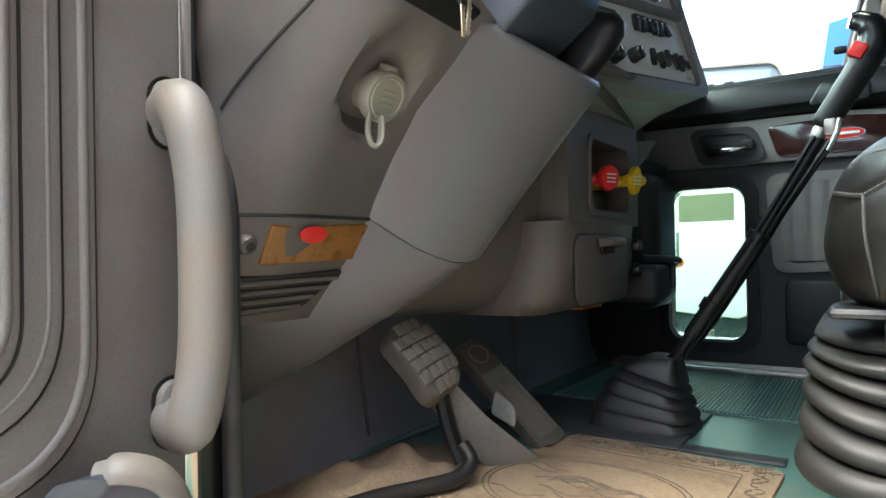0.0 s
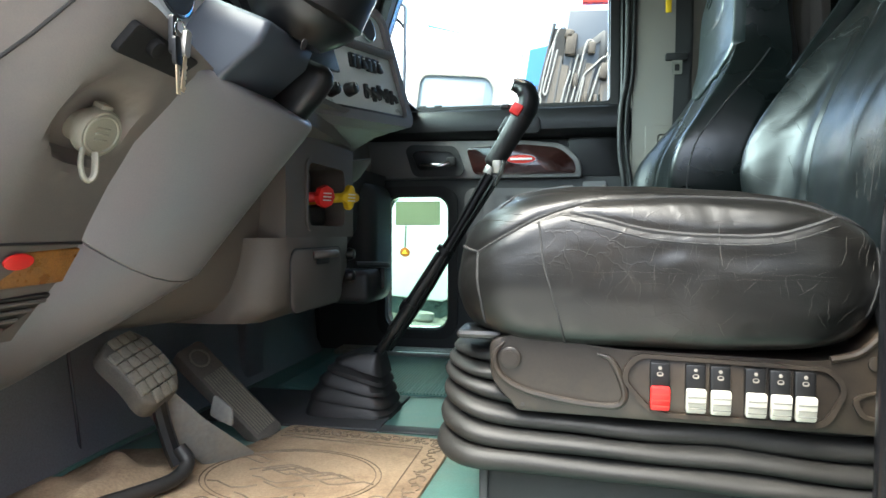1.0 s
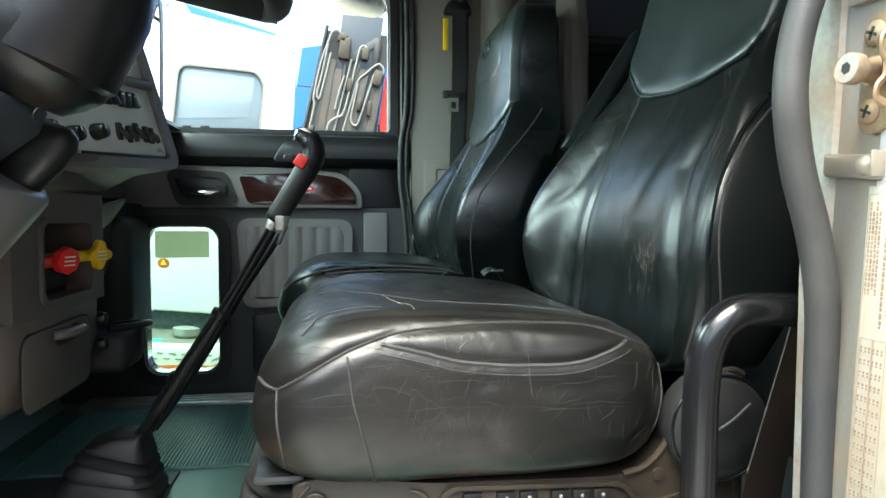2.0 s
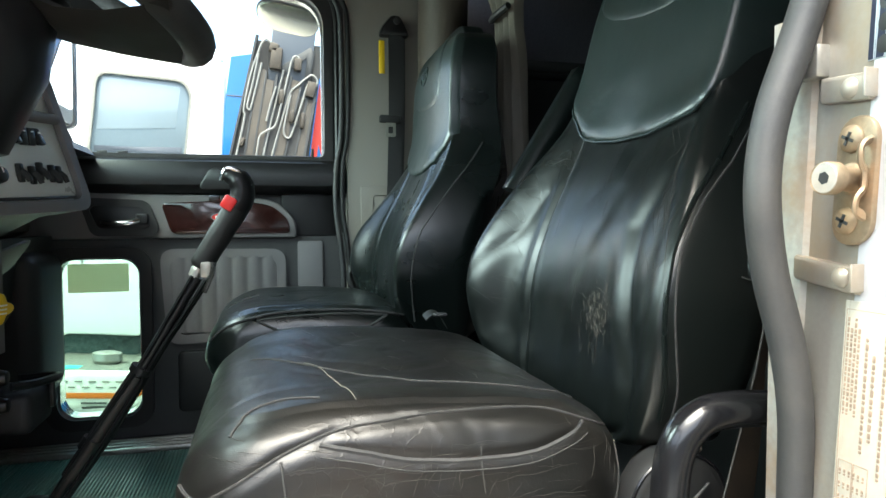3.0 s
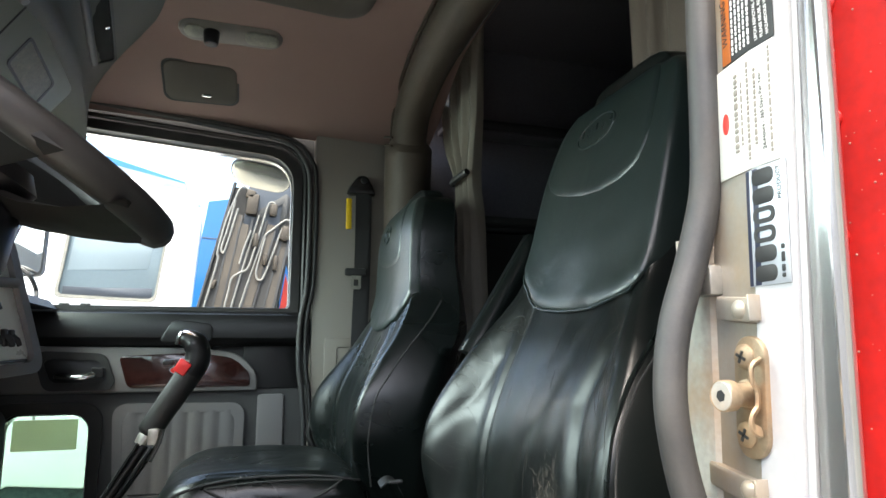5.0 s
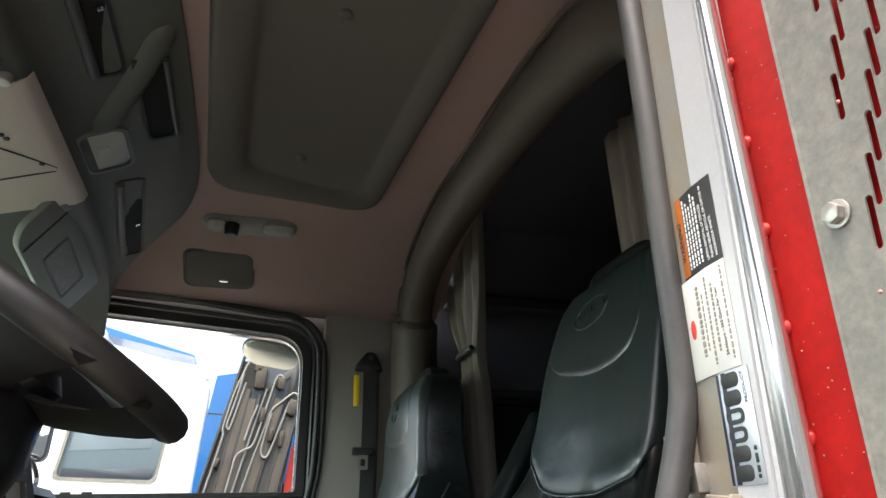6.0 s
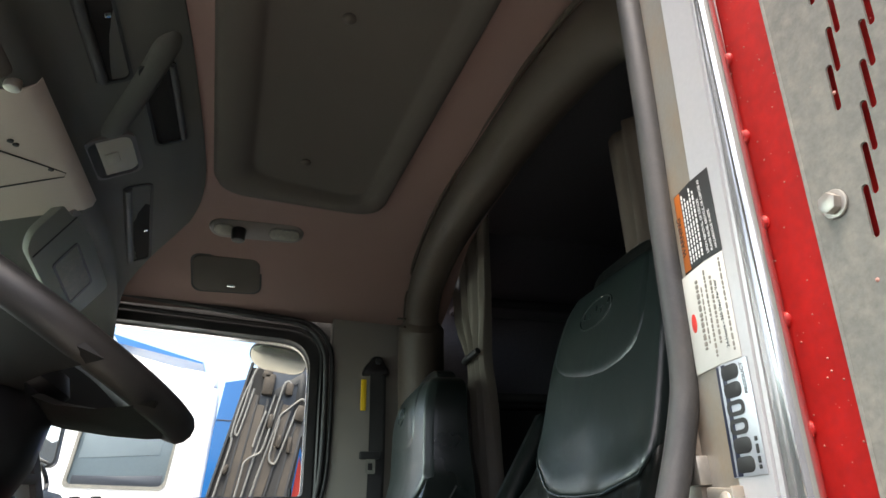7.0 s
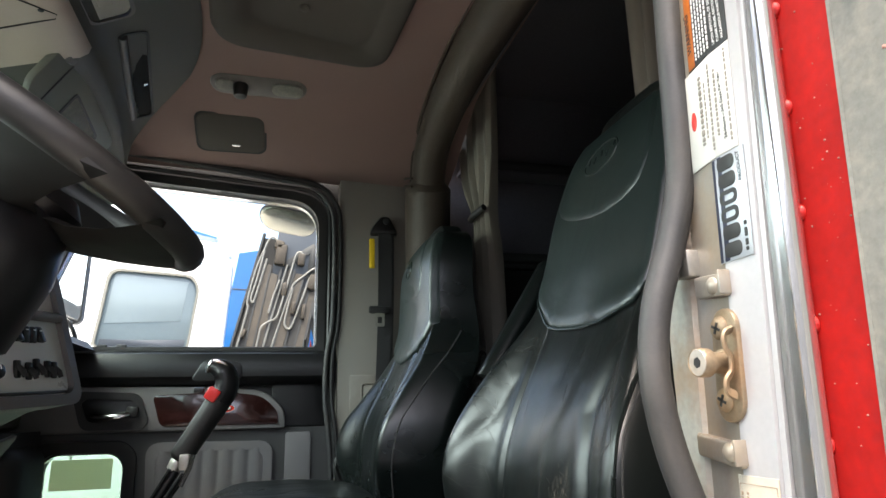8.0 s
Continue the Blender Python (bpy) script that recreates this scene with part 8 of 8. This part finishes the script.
def passenger_seat():
    th = thing("seat", (0.15, 1.72, FZ), "black leather passenger seat", "seat", "cab seats")
    tree, cu = cushion(th, -0.085, 0.395, 1.455, 1.985, 0.37, 0.553, LEATHER, 0.02, 0.008, False)
    arc = [k / 8 for k in range(9)]
    stitched(cu, from_side(tree, [(-0.07, 0.478), (-0.04, 0.508), (0.02, 0.530), (0.10, 0.540), (0.20, 0.540), (0.30, 0.532), (0.37, 0.515)], 0.0006, 6, 1.2), "edge_piping", False, 0.0035)
    stitched(cu, from_side(tree, [(0.03 + 0.29 * t, 0.525 - 0.17 * t * (1 - t)) for t in arc], 0.0, 4, 1.2), "lens_seam", False, 0.0035)
    stitched(cu, from_side(tree, [(0.03 + 0.29 * t, 0.525 + 0.03 * t * (1 - t)) for t in arc], 0.0, 4, 1.2), "lens_seam", False, 0.003)
    rng = random.Random(5)
    crease_lines(cu, [from_above(tree, wander(rng, rng.uniform(0.0, 0.36), rng.uniform(1.5, 1.9), rng.uniform(-0.02, 0.03), rng.uniform(-0.05, 0.05)), 0.0003, 3) for k in range(18)], 6)
    tab = [(0.46, 0.372, 0.235, 0.24, 0.03), (0.55, 0.362, 0.262, 0.26, 0.062), (0.62, 0.360, 0.282, 0.26, 0.076), (0.70, 0.374, 0.286, 0.26, 0.066), (0.77, 0.408, 0.276, 0.25, 0.042), (0.85, 0.452, 0.255, 0.24, 0.020), (0.92, 0.482, 0.232, 0.21, 0.008), (0.98, 0.496, 0.214, 0.19, 0.0), (1.06, 0.502, 0.206, 0.175, 0.0), (1.14, 0.508, 0.204, 0.17, 0.0), (1.19, 0.520, 0.194, 0.16, 0.0), (1.22, 0.535, 0.176, 0.14, 0.0), (1.238, 0.552, 0.150, 0.11, 0.0), (1.248, 0.566, 0.118, 0.085, 0.0)]
    far = [(0.48, 0.50), (0.60, 0.44), (0.70, 0.42), (0.80, 0.46), (0.89, 0.56)]
    near = [(0.48, -0.66), (0.60, -0.66), (0.75, -0.66), (0.88, -0.62)]
    piping = [(0.48, -0.955), (0.60, -0.955), (0.72, -0.955), (0.84, -0.965), (0.95, -0.985)]
    bk = Back(1.76, tab, 0.06, ((far, 0.004, 0.006), (near, 0.005, 0.010)), 0.93, 0.4, 0.1, 0.92, ((0.42, 0.87, 0.13), (1.0, 0.85, 0.22)))
    back = part("backrest", loft(bk.rings()), LEATHER, th, sharp=80)
    hem = [(-1.0, 0.975), (-0.97, 0.968), (-0.92, 0.955), (-0.80, 0.925), (-0.60, 0.893), (-0.30, 0.872), (0.10, 0.868), (0.35, 0.876), (0.56, 0.890), (0.75, 0.915), (1.0, 0.95)]
    across = [-0.950, -0.944, -0.936, -0.925, -0.91] + [-0.88 + 0.04 * k for k in range(45)] + [0.91, 0.94, 0.965, 0.985, 1.0]
    bk.cover("upper_pad", th, LEATHERPAD, hem, [(-1.0, 1.246), (1.0, 1.246)], across, 0.010, "smooth upper leather cover", 44, 0.07)
    head = [(-0.62, 1.12), (-0.59, 1.075), (-0.52, 1.055), (-0.36, 1.045), (0.0, 1.043), (0.36, 1.052), (0.62, 1.068), (0.76, 1.09), (0.84, 1.13)]
    pad = bk.cover("headrest_pad", th, LEATHERPAD, head, [(-0.62, 1.240), (0.84, 1.240)], [-0.62, -0.61, -0.595] + [-0.57 + 0.05 * k for k in range(27)] + [0.79, 0.815, 0.84], 0.013, "padded leather headrest panel", 30, 0.12)
    badge_ring(pad, bk, 1.155, 0.16, 0.026, 0.17)
    stitched(back, [bk.front(z, interp(far, z)[0], -0.001) for z in [0.49 + 0.395 * q / 12 for q in range(13)]], "back_seam", False, 0.0024)
    stitched(back, [bk.front(z, interp(piping, z)[0], 0.001) for z in [0.50 + 0.44 * q / 20 for q in range(21)]], "bolster_seam", True, 0.0020)
    part("pedestal", box(-0.02, 0.36, 1.50, 1.94, FZ, 0.30, 0.02), CHAR, th)
    part("seat_pan", box(-0.06, 0.39, 1.475, 1.965, 0.30, 0.38, 0.015), SEATPLASTIC, th)
    for z, o in ((0.33, 0.02), (0.30, 0.012), (0.27, 0.02), (0.24, 0.012)):
        part("bellows_fold", loft([[(0.165 + a * f, 1.72 + b * f, z + dz) for a, b in rrect(0.43 + o, 0.48 + o, 0.06, 5)] for dz, f in ((-0.014, 0.95), (0.0, 1.0), (0.012, 0.95))]), RUBBER, th)
    part("armrest_bracket", tube(smooth_path([(0.33, 2.02, 0.50), (0.30, 2.03, 0.57), (0.33, 2.03, 0.62), (0.42, 2.02, 0.63)], 5), 0.011, 8), BLACK, th)
    # lap belt end lying between the seats
    b = thing("belt_buckle", (0.42, 1.38, 0.50), "grey belt end with a metal tongue lying between the seats", "seat belt")
    part("webbing", loft([[p + Vector((0, -0.018, 0)), p + Vector((0, 0.018, 0.006)), p + Vector((0, 0.018, 0.009)), p + Vector((0, -0.018, 0.003))] for p in smooth_path([(0.44, 1.40, 0.50), (0.42, 1.385, 0.53), (0.40, 1.38, 0.535), (0.385, 1.38, 0.525)], 4)]), CHAR, b)
    part("tongue", box(0.40, 0.43, 1.35, 1.365, 0.535, 0.542, 0.003, m=None), DARKGREY, b)


def grab_hoop():
    th = thing("entry_grab_bar", (0.39, 0.5, FZ), "bent black steel entry grab bar beside the driver seat", "grab bar")
    part("tube", tube(smooth_path([(0.388, 0.5, FZ), (0.390, 0.5, 0.2), (0.393, 0.5, 0.40), (0.394, 0.5, 0.50), (0.402, 0.5, 0.545), (0.425, 0.5, 0.568), (0.46, 0.5, 0.573), (0.52, 0.5, 0.568), (0.60, 0.5, 0.555)], 6), 0.0165, 16), GLOSSBLACK, th)
    part("wall_flange", cyl((0.59, 0.5, 0.556), (0.60, 0.5, 0.555), 0.03, bev=0.003), BLACK, th)
    w = thing("driver_seat_belt", (0.52, 0.6, 0.3), "dark brown-grey driver seat belt webbing running to the floor", "seat belt")
    rows = []
    for cx, w2, y, z in ((0.655, 0.006, 0.640, 0.82), (0.632, 0.008, 0.640, 0.66), (0.618, 0.012, 0.640, 0.57), (0.605, 0.020, 0.638, 0.50), (0.585, 0.026, 0.632, 0.43), (0.563, 0.030, 0.626, 0.36), (0.545, 0.031, 0.620, 0.29), (0.530, 0.030, 0.612, 0.18), (0.525, 0.028, 0.606, 0.07)):
        rows.append([(cx - w2, y, z), (cx + w2, y + 0.012, z - 0.006), (cx + w2, y + 0.0135, z - 0.006), (cx - w2, y + 0.0015, z)])
    part("webbing", loft(rows), SEATPLASTIC, w)
    part("woven_edge", tube([Vector(r[0]) - Vector((0.0, 0.0006, 0.0)) for r in rows[:6]], 0.0011, 5), THREAD, w)
    part("floor_anchor", box(0.50, 0.55, 0.595, 0.620, FZ, 0.08, 0.005), STEEL, w)


# ---------- outside the passenger window ----------
def door_mirrors():
    th = thing("look_down_mirror", (0.14, 2.42, 1.47), "small cream-edged convex mirror over the passenger window", "mirror")
    face, rise = Vector((0, -0.6, -0.8)), Vector((0.0, -0.8, 0.6))
    pl = lambda a, b, d=0.0: Vector((0.132 + a, 2.425, 1.472 - 0.16 * a)) + rise * b + face * (-d - 0.35 * (a * a + b * b))
    o = [(p.x, p.y) for p in even([(a, b, 0) for a, b in rrect(0.215, 0.122, 0.060, 8)], 60)]
    part("glass", plate(o, pl, 0.0, -0.012, 0.010), CONVEX, th, "pale convex glass")
    part("rim", ring_plate(border(o, 0.0015), o, pl, 0.004, -0.004), STRIP, th)
    part("arm", tube([(0.15, 2.425, 1.51), (0.15, 2.40, 1.56), (0.15, 2.36, 1.60)], 0.010, 8), ALU, th)
    w = thing("side_mirror", (-0.85, 3.0, 1.35), "tall framed side mirror outside the passenger door", "mirror")
    o = [(a - 0.80, b + 1.37) for a, b in rrect(0.20, 0.48, 0.03)]
    pl = lambda a, b, d=0.0: Vector((a + 0.0 * d, 3.0 + d - 0.25 * (a + 0.8), b))
    part("frame", ring_plate(border(o, 0.008), o, pl, -0.01, 0.03), BLACK, w)
    part("glass", plate(o, pl, 0.012, 0.004, 0.001), MIRROR, w, "mirror glass")
    part("bracket", tube(smooth_path([(-0.86, 2.98, 1.14), (-0.80, 2.96, 1.16), (-0.73, 2.95, 1.12), (-0.70, 2.93, 1.02), (-0.70, 2.36, 0.92)], 5), 0.009, 8), BLACK, w)
    part("bracket", tube([(-0.80, 3.0, 1.61), (-0.80, 2.36, 1.60)], 0.009, 8), BLACK, w)


def white_truck():
    t = thing("parked_truck", (-1.0, 5.4, GZ), "white parked truck cab with blue sleeper, seen through the passenger windows", "truck")
    Y = 5.0
    win = round_poly([(-1.10, 1.22), (-0.50, 1.22), (-0.475, 1.66), (-0.53, 1.74), (-1.06, 1.76)], [0.04, 0.05, 0.08, 0.06, 0.08], 6)
    part("cab_side", ring_plate(rect_as(win, -1.7, -0.30, 0.6, 1.96), win, at_y(Y), 0.0, 0.06), WHITEPAINT, t)
    part("cab_roof", loft([[(x, y, z) for x, z in ((-1.9, 2.10), (-1.8, 2.22), (-1.15, 2.165), (-0.5, 2.02), (-0.33, 1.94), (-0.29, 1.80), (-0.29, 0.5), (-1.9, 0.5))] for y in (Y + 0.065, Y + 1.9)]), WHITEPAINT, t)
    part("cab_corner", tube(smooth_path([(-0.30, Y + 0.05, 0.6), (-0.30, Y + 0.05, 1.7), (-0.33, Y + 0.05, 1.88), (-0.45, Y + 0.05, 1.97), (-1.7, Y + 0.05, 2.04)], 5), 0.05, 10), WHITEPAINT, t)
    w = part("window_seal", ring_plate(border(win, 0.015), shrink(win, 0.006), at_y(Y), -0.012, 0.02), SHIELD, t)
    part("window_pane", plate(shrink(win, 0.005), at_y(Y), 0.03, 0.012, 0.002), DARKGLASS, t, "grey tinted window glass")
    part("far_window", plate([(-1.06, 1.385), (-0.565, 1.425), (-0.545, 1.70), (-1.03, 1.735)], at_y(Y), 0.012, 0.009, 0.001), PALEGLASS, t, "paler panel set into the window pane")
    part("window_lower_tint", plate([(-1.07, 1.23), (-0.52, 1.23), (-0.52, 1.30), (-0.80, 1.285), (-1.07, 1.28)], at_y(Y), 0.012, 0.008, 0.001), COLUMN, t, "dark dash seen in the window")
    part("roof_fairing", loft([[(-1.62, y, 2.72), (-0.595, y, 2.535), (-0.590, y, 2.550), (-1.58, y, 2.795)] for y in (7.0, 7.8)]), BLUEPAINT, t, "blue roof fairing")
    part("fairing_stay", box(-1.5, -1.4, 6.6, 7.6, 2.1, 2.70, 0.01), WHITEPAINT, t)
    part("sleeper", loft([[(x, y, z) for x, z in ((-0.25, -0.3), (-0.25, 1.60), (-0.22, 1.93), (0.1, 2.0), (1.6, 2.05), (1.6, -0.3))] for y in (Y - 0.02, Y + 1.9)]), BLUEPAINT, t, "bright blue sleeper")
    part("sleeper_joint", box(-0.24, 0.4, Y - 0.024, Y - 0.018, 1.665, 1.672, 0.001), COLUMN, t)
    # lower fairing and step deck
    part("lower_side", box(-1.9, 0.2, 4.72, 5.0, -0.018, 0.92, 0.02), WHITEPAINT, t)
    part("dark_gap", box(-1.9, 0.2, 4.80, 4.95, -0.16, -0.020, 0.01), GLINTSTEEL, t, "dark painted frame, glints put into its colour")
    dk = part("step_deck", box(-1.9, 0.2, 4.25, 4.95, -0.36, -0.150, 0.03, 3), PAPER, t, "pale tank deck")
    part("deck_top", box(-1.9, 0.2, 4.30, 4.80, -0.1505, -0.146, 0.001), SHIELD, dk, "dull grey deck top")
    part("orange_stripe", box(-1.9, 0.2, 4.243, 4.2495, -0.300, -0.268, 0.001), ORANGE, dk)
    for r in range(2):
        for k in range(24):
            x = -1.72 + 0.064 * k + 0.03 * r
            part("vent_slot", box(x, x + 0.034, 4.244, 4.2495, -0.240 + 0.032 * r, -0.233 + 0.032 * r, 0.001), SHIELD, dk)
    for z in (-0.33, -0.352):
        part("step_slit", box(-1.02, -0.90, 4.244, 4.2495, z, z + 0.008, 0.001), RUBBER, dk)
    part("tank_cap", tube([(-0.955, 4.50, -0.15), (-0.955, 4.50, -0.125), (-0.955, 4.50, -0.085), (-0.955, 4.50, -0.078)], [0.055, 0.075, 0.072, 0.05], 20), STEEL, dk)
    part("info_label", box(-1.19, -1.05, 4.31, 4.40, -0.146, -0.144, 0.0), TEAL, dk, "teal label")
    part("skirt", box(-1.9, 0.2, 4.30, 4.9, GZ + 0.35, -0.345, 0.02), WHITEPAINT, t)
    for x in (-1.6, 1.1):
        tyre = part("tyre", cyl((x, 4.95, GZ + 0.5), (x, 5.25, GZ + 0.5), 0.5, bev=0.05, n=36), RUBBER, t)
        part("rim", cyl((x, 4.94, GZ + 0.5), (x, 5.0, GZ + 0.5), 0.28, bev=0.02, n=28), ALU, tyre)
    s = thing("warning_tag", (-1.06, 4.40, 0.33), "round orange warning tag hanging on a short strap", "tag")
    part("disc", cyl((-1.06, 4.405, 0.325), (-1.06, 4.398, 0.325), 0.032, bev=0.002, n=24), ORANGE, s)
    part("triangle", plate([(-1.078, 0.315), (-1.042, 0.315), (-1.06, 0.345)], at_y(4.398), 0.0, -0.003, 0.001), YELPL, s)
    part("strap", box(-1.066, -1.054, 4.402, 4.406, 0.35, 0.52, 0.001), SHIELD, s)


def rod_rack():
    t = thing("rod_rack", (0.1, 4.5, GZ), "dark leaning board hung with bent zinc rods, beside a red post", "rack")
    slope = 0.18
    px = lambda u, z: -0.185 + u * 0.500 + (z - 1.15) * slope * (1 - 0.5 * u)
    rows = [[(px(0, z), 4.56, z), (px(1, z), 4.56, z), (px(1, z), 4.62, z), (px(0, z), 4.62, z)] for z in (GZ, 0.0, 1.0, 1.95)]
    part("board", loft(rows), BOARD, t)
    part("board_edge", tube([(px(0, z), 4.555, z) for z in (GZ, 0.5, 1.98)], 0.012, 6), CHAR, t)
    part("back_plate", plate([(0.03, 1.60), (0.30, 1.60), (0.335, 2.06), (0.06, 2.06)], at_y(4.556), 0.0, -0.006, 0.002), COLUMN, t, "blue-grey back plate")
    part("cross_brace", plate([(0.10, 1.78), (0.30, 1.93), (0.33, 1.90), (0.30, 1.66), (0.27, 1.68), (0.28, 1.86), (0.13, 1.74)], at_y(4.549), 0.0, -0.012, 0.002), CHAR, t)
    # flat bars, carried down to the ground along their slope
    for x1, z1, x0, z0, w, pale in ((-0.046, 1.817, -0.125, 1.133, 0.045, 0), (0.004, 1.770, -0.074, 1.133, 0.050, 1), (0.055, 1.708, -0.016, 1.134, 0.050, 1), (0.151, 1.752, 0.042, 1.135, 0.050, 0), (0.225, 1.717, 0.108, 1.136, 0.055, 1), (0.273, 1.615, 0.182, 1.137, 0.050, 0), (0.314, 1.605, 0.242, 1.138, 0.050, 1)):
        k = (x1 - x0) / (z1 - z0)
        bar = [(x1 - w / 2, z1), (x1 + w / 2, z1 - 0.01), (x0 + w / 2 - k * (z0 - GZ), GZ), (x0 - w / 2 - k * (z0 - GZ), GZ)]
        part("strip", plate(bar, at_y(4.548 - 0.01 * pale), 0.008, -0.004, 0.002), STRIP if pale else BOARD, t)
    # narrow charcoal slivers that stand in for the shaded gaps between strips
    for x1, z1, x0, z0, w in ((-0.020, 1.80, -0.099, 1.13, 0.012), (0.030, 1.76, -0.045, 1.13, 0.010), (0.098, 1.75, 0.012, 1.13, 0.016), (0.188, 1.74, 0.075, 1.13, 0.014), (0.250, 1.68, 0.146, 1.13, 0.012), (0.296, 1.62, 0.212, 1.13, 0.012), (0.345, 1.62, 0.275, 1.13, 0.016)):
        k = (x1 - x0) / (z1 - z0)
        bar = [(x1 - w / 2, z1), (x1 + w / 2, z1 - 0.006), (x0 + w / 2 - k * (z0 - GZ), GZ), (x0 - w / 2 - k * (z0 - GZ), GZ)]
        part("dark_bar", plate(bar, at_y(4.536), 0.006, -0.006, 0.001), CHAR, t)
    rods = ([(-0.153, 1.132), (-0.097, 1.447), (-0.103, 1.511), (-0.069, 1.721), (-0.024, 1.875), (-0.002, 1.934), (0.028, 1.951), (0.064, 1.919)],
            [(-0.024, 1.856), (-0.055, 1.665), (-0.081, 1.539), (-0.074, 1.509), (-0.056, 1.532), (-0.003, 1.800)],
            [(-0.027, 1.134), (-0.008, 1.268), (0.004, 1.344), (0.048, 1.383), (0.096, 1.416), (0.127, 1.539), (0.165, 1.733), (0.185, 1.831), (0.208, 1.859), (0.234, 1.841), (0.233, 1.806)],
            [(0.064, 1.135), (0.102, 1.308), (0.160, 1.541), (0.187, 1.638), (0.236, 1.687), (0.293, 1.740), (0.323, 1.753), (0.353, 1.724), (0.349, 1.685)],
            [(0.187, 1.619), (0.155, 1.425), (0.155, 1.367), (0.177, 1.345), (0.203, 1.369), (0.253, 1.544), (0.284, 1.662), (0.304, 1.709)],
            [(0.094, 1.661), (0.064, 1.556), (0.041, 1.440)],
            [(0.013, 1.135), (0.074, 1.461), (0.136, 1.770)])
    for k, line in enumerate(rods):
        y = 4.530 - 0.008 * (k % 3)
        (xa, za), (xb, zb) = line[0], line[1]
        if za < 1.2:
            line = [(xa - (xb - xa) / (zb - za) * (za - 0.3), 0.3)] + line
        part("bent_rod", tube(smooth_path([(a, y, b) for a, b in line], 5), 0.0068, 8), ROD, t, "bent zinc rod")
    rng = random.Random(8)
    for x, z, w, h in ((0.085, 1.835, 0.075, 0.14), (0.07, 1.90, 0.06, 0.06), (0.225, 1.81, 0.05, 0.08), (0.315, 1.66, 0.06, 0.10), (0.13, 1.60, 0.035, 0.09), (0.20, 1.48, 0.03, 0.08), (-0.105, 1.30, 0.025, 0.06), (0.27, 1.46, 0.03, 0.10)):
        m = pose(x, 4.525, z, 0, 8 + rng.uniform(-8, 8), 0)
        part("clamp", box(-w / 2, w / 2, -0.022, 0.03, -h / 2, h / 2, 0.012, m=m), STRIP, t, "weathered clamp")
    p = thing("red_post", (0.36, 4.64, GZ), "red painted steel post behind the rack", "post")
    part("post", loft([[(c - 0.022, 4.64, z), (c + 0.022, 4.64, z), (c + 0.022, 4.68, z), (c - 0.022, 4.68, z)] for c, z in ((0.16, GZ), (0.350, 1.15), (0.425, 2.05))]), REDPOST, p)
    part("cross_bar", box(0.14, 0.60, 4.60, 4.66, 2.13, 2.19, 0.006), REDPOST, p)


# ---------- build ----------
for make in (ground, shell, ceiling, overhead_console, sun_visor, dome_light, ceiling_speaker, rear_arch, curtains, sleeper_things,
             passenger_door, seat_belt, jamb, door_seal, driver_door, dashboard, instrument_panel, brake_console, cup_holder,
             steering_column, driver_seat, passenger_seat, gear_shift, pedals, mats, grab_hoop, ignition, hose_cap, striker, stickers,
             white_truck, rod_rack, door_mirrors, body_side):
    make()
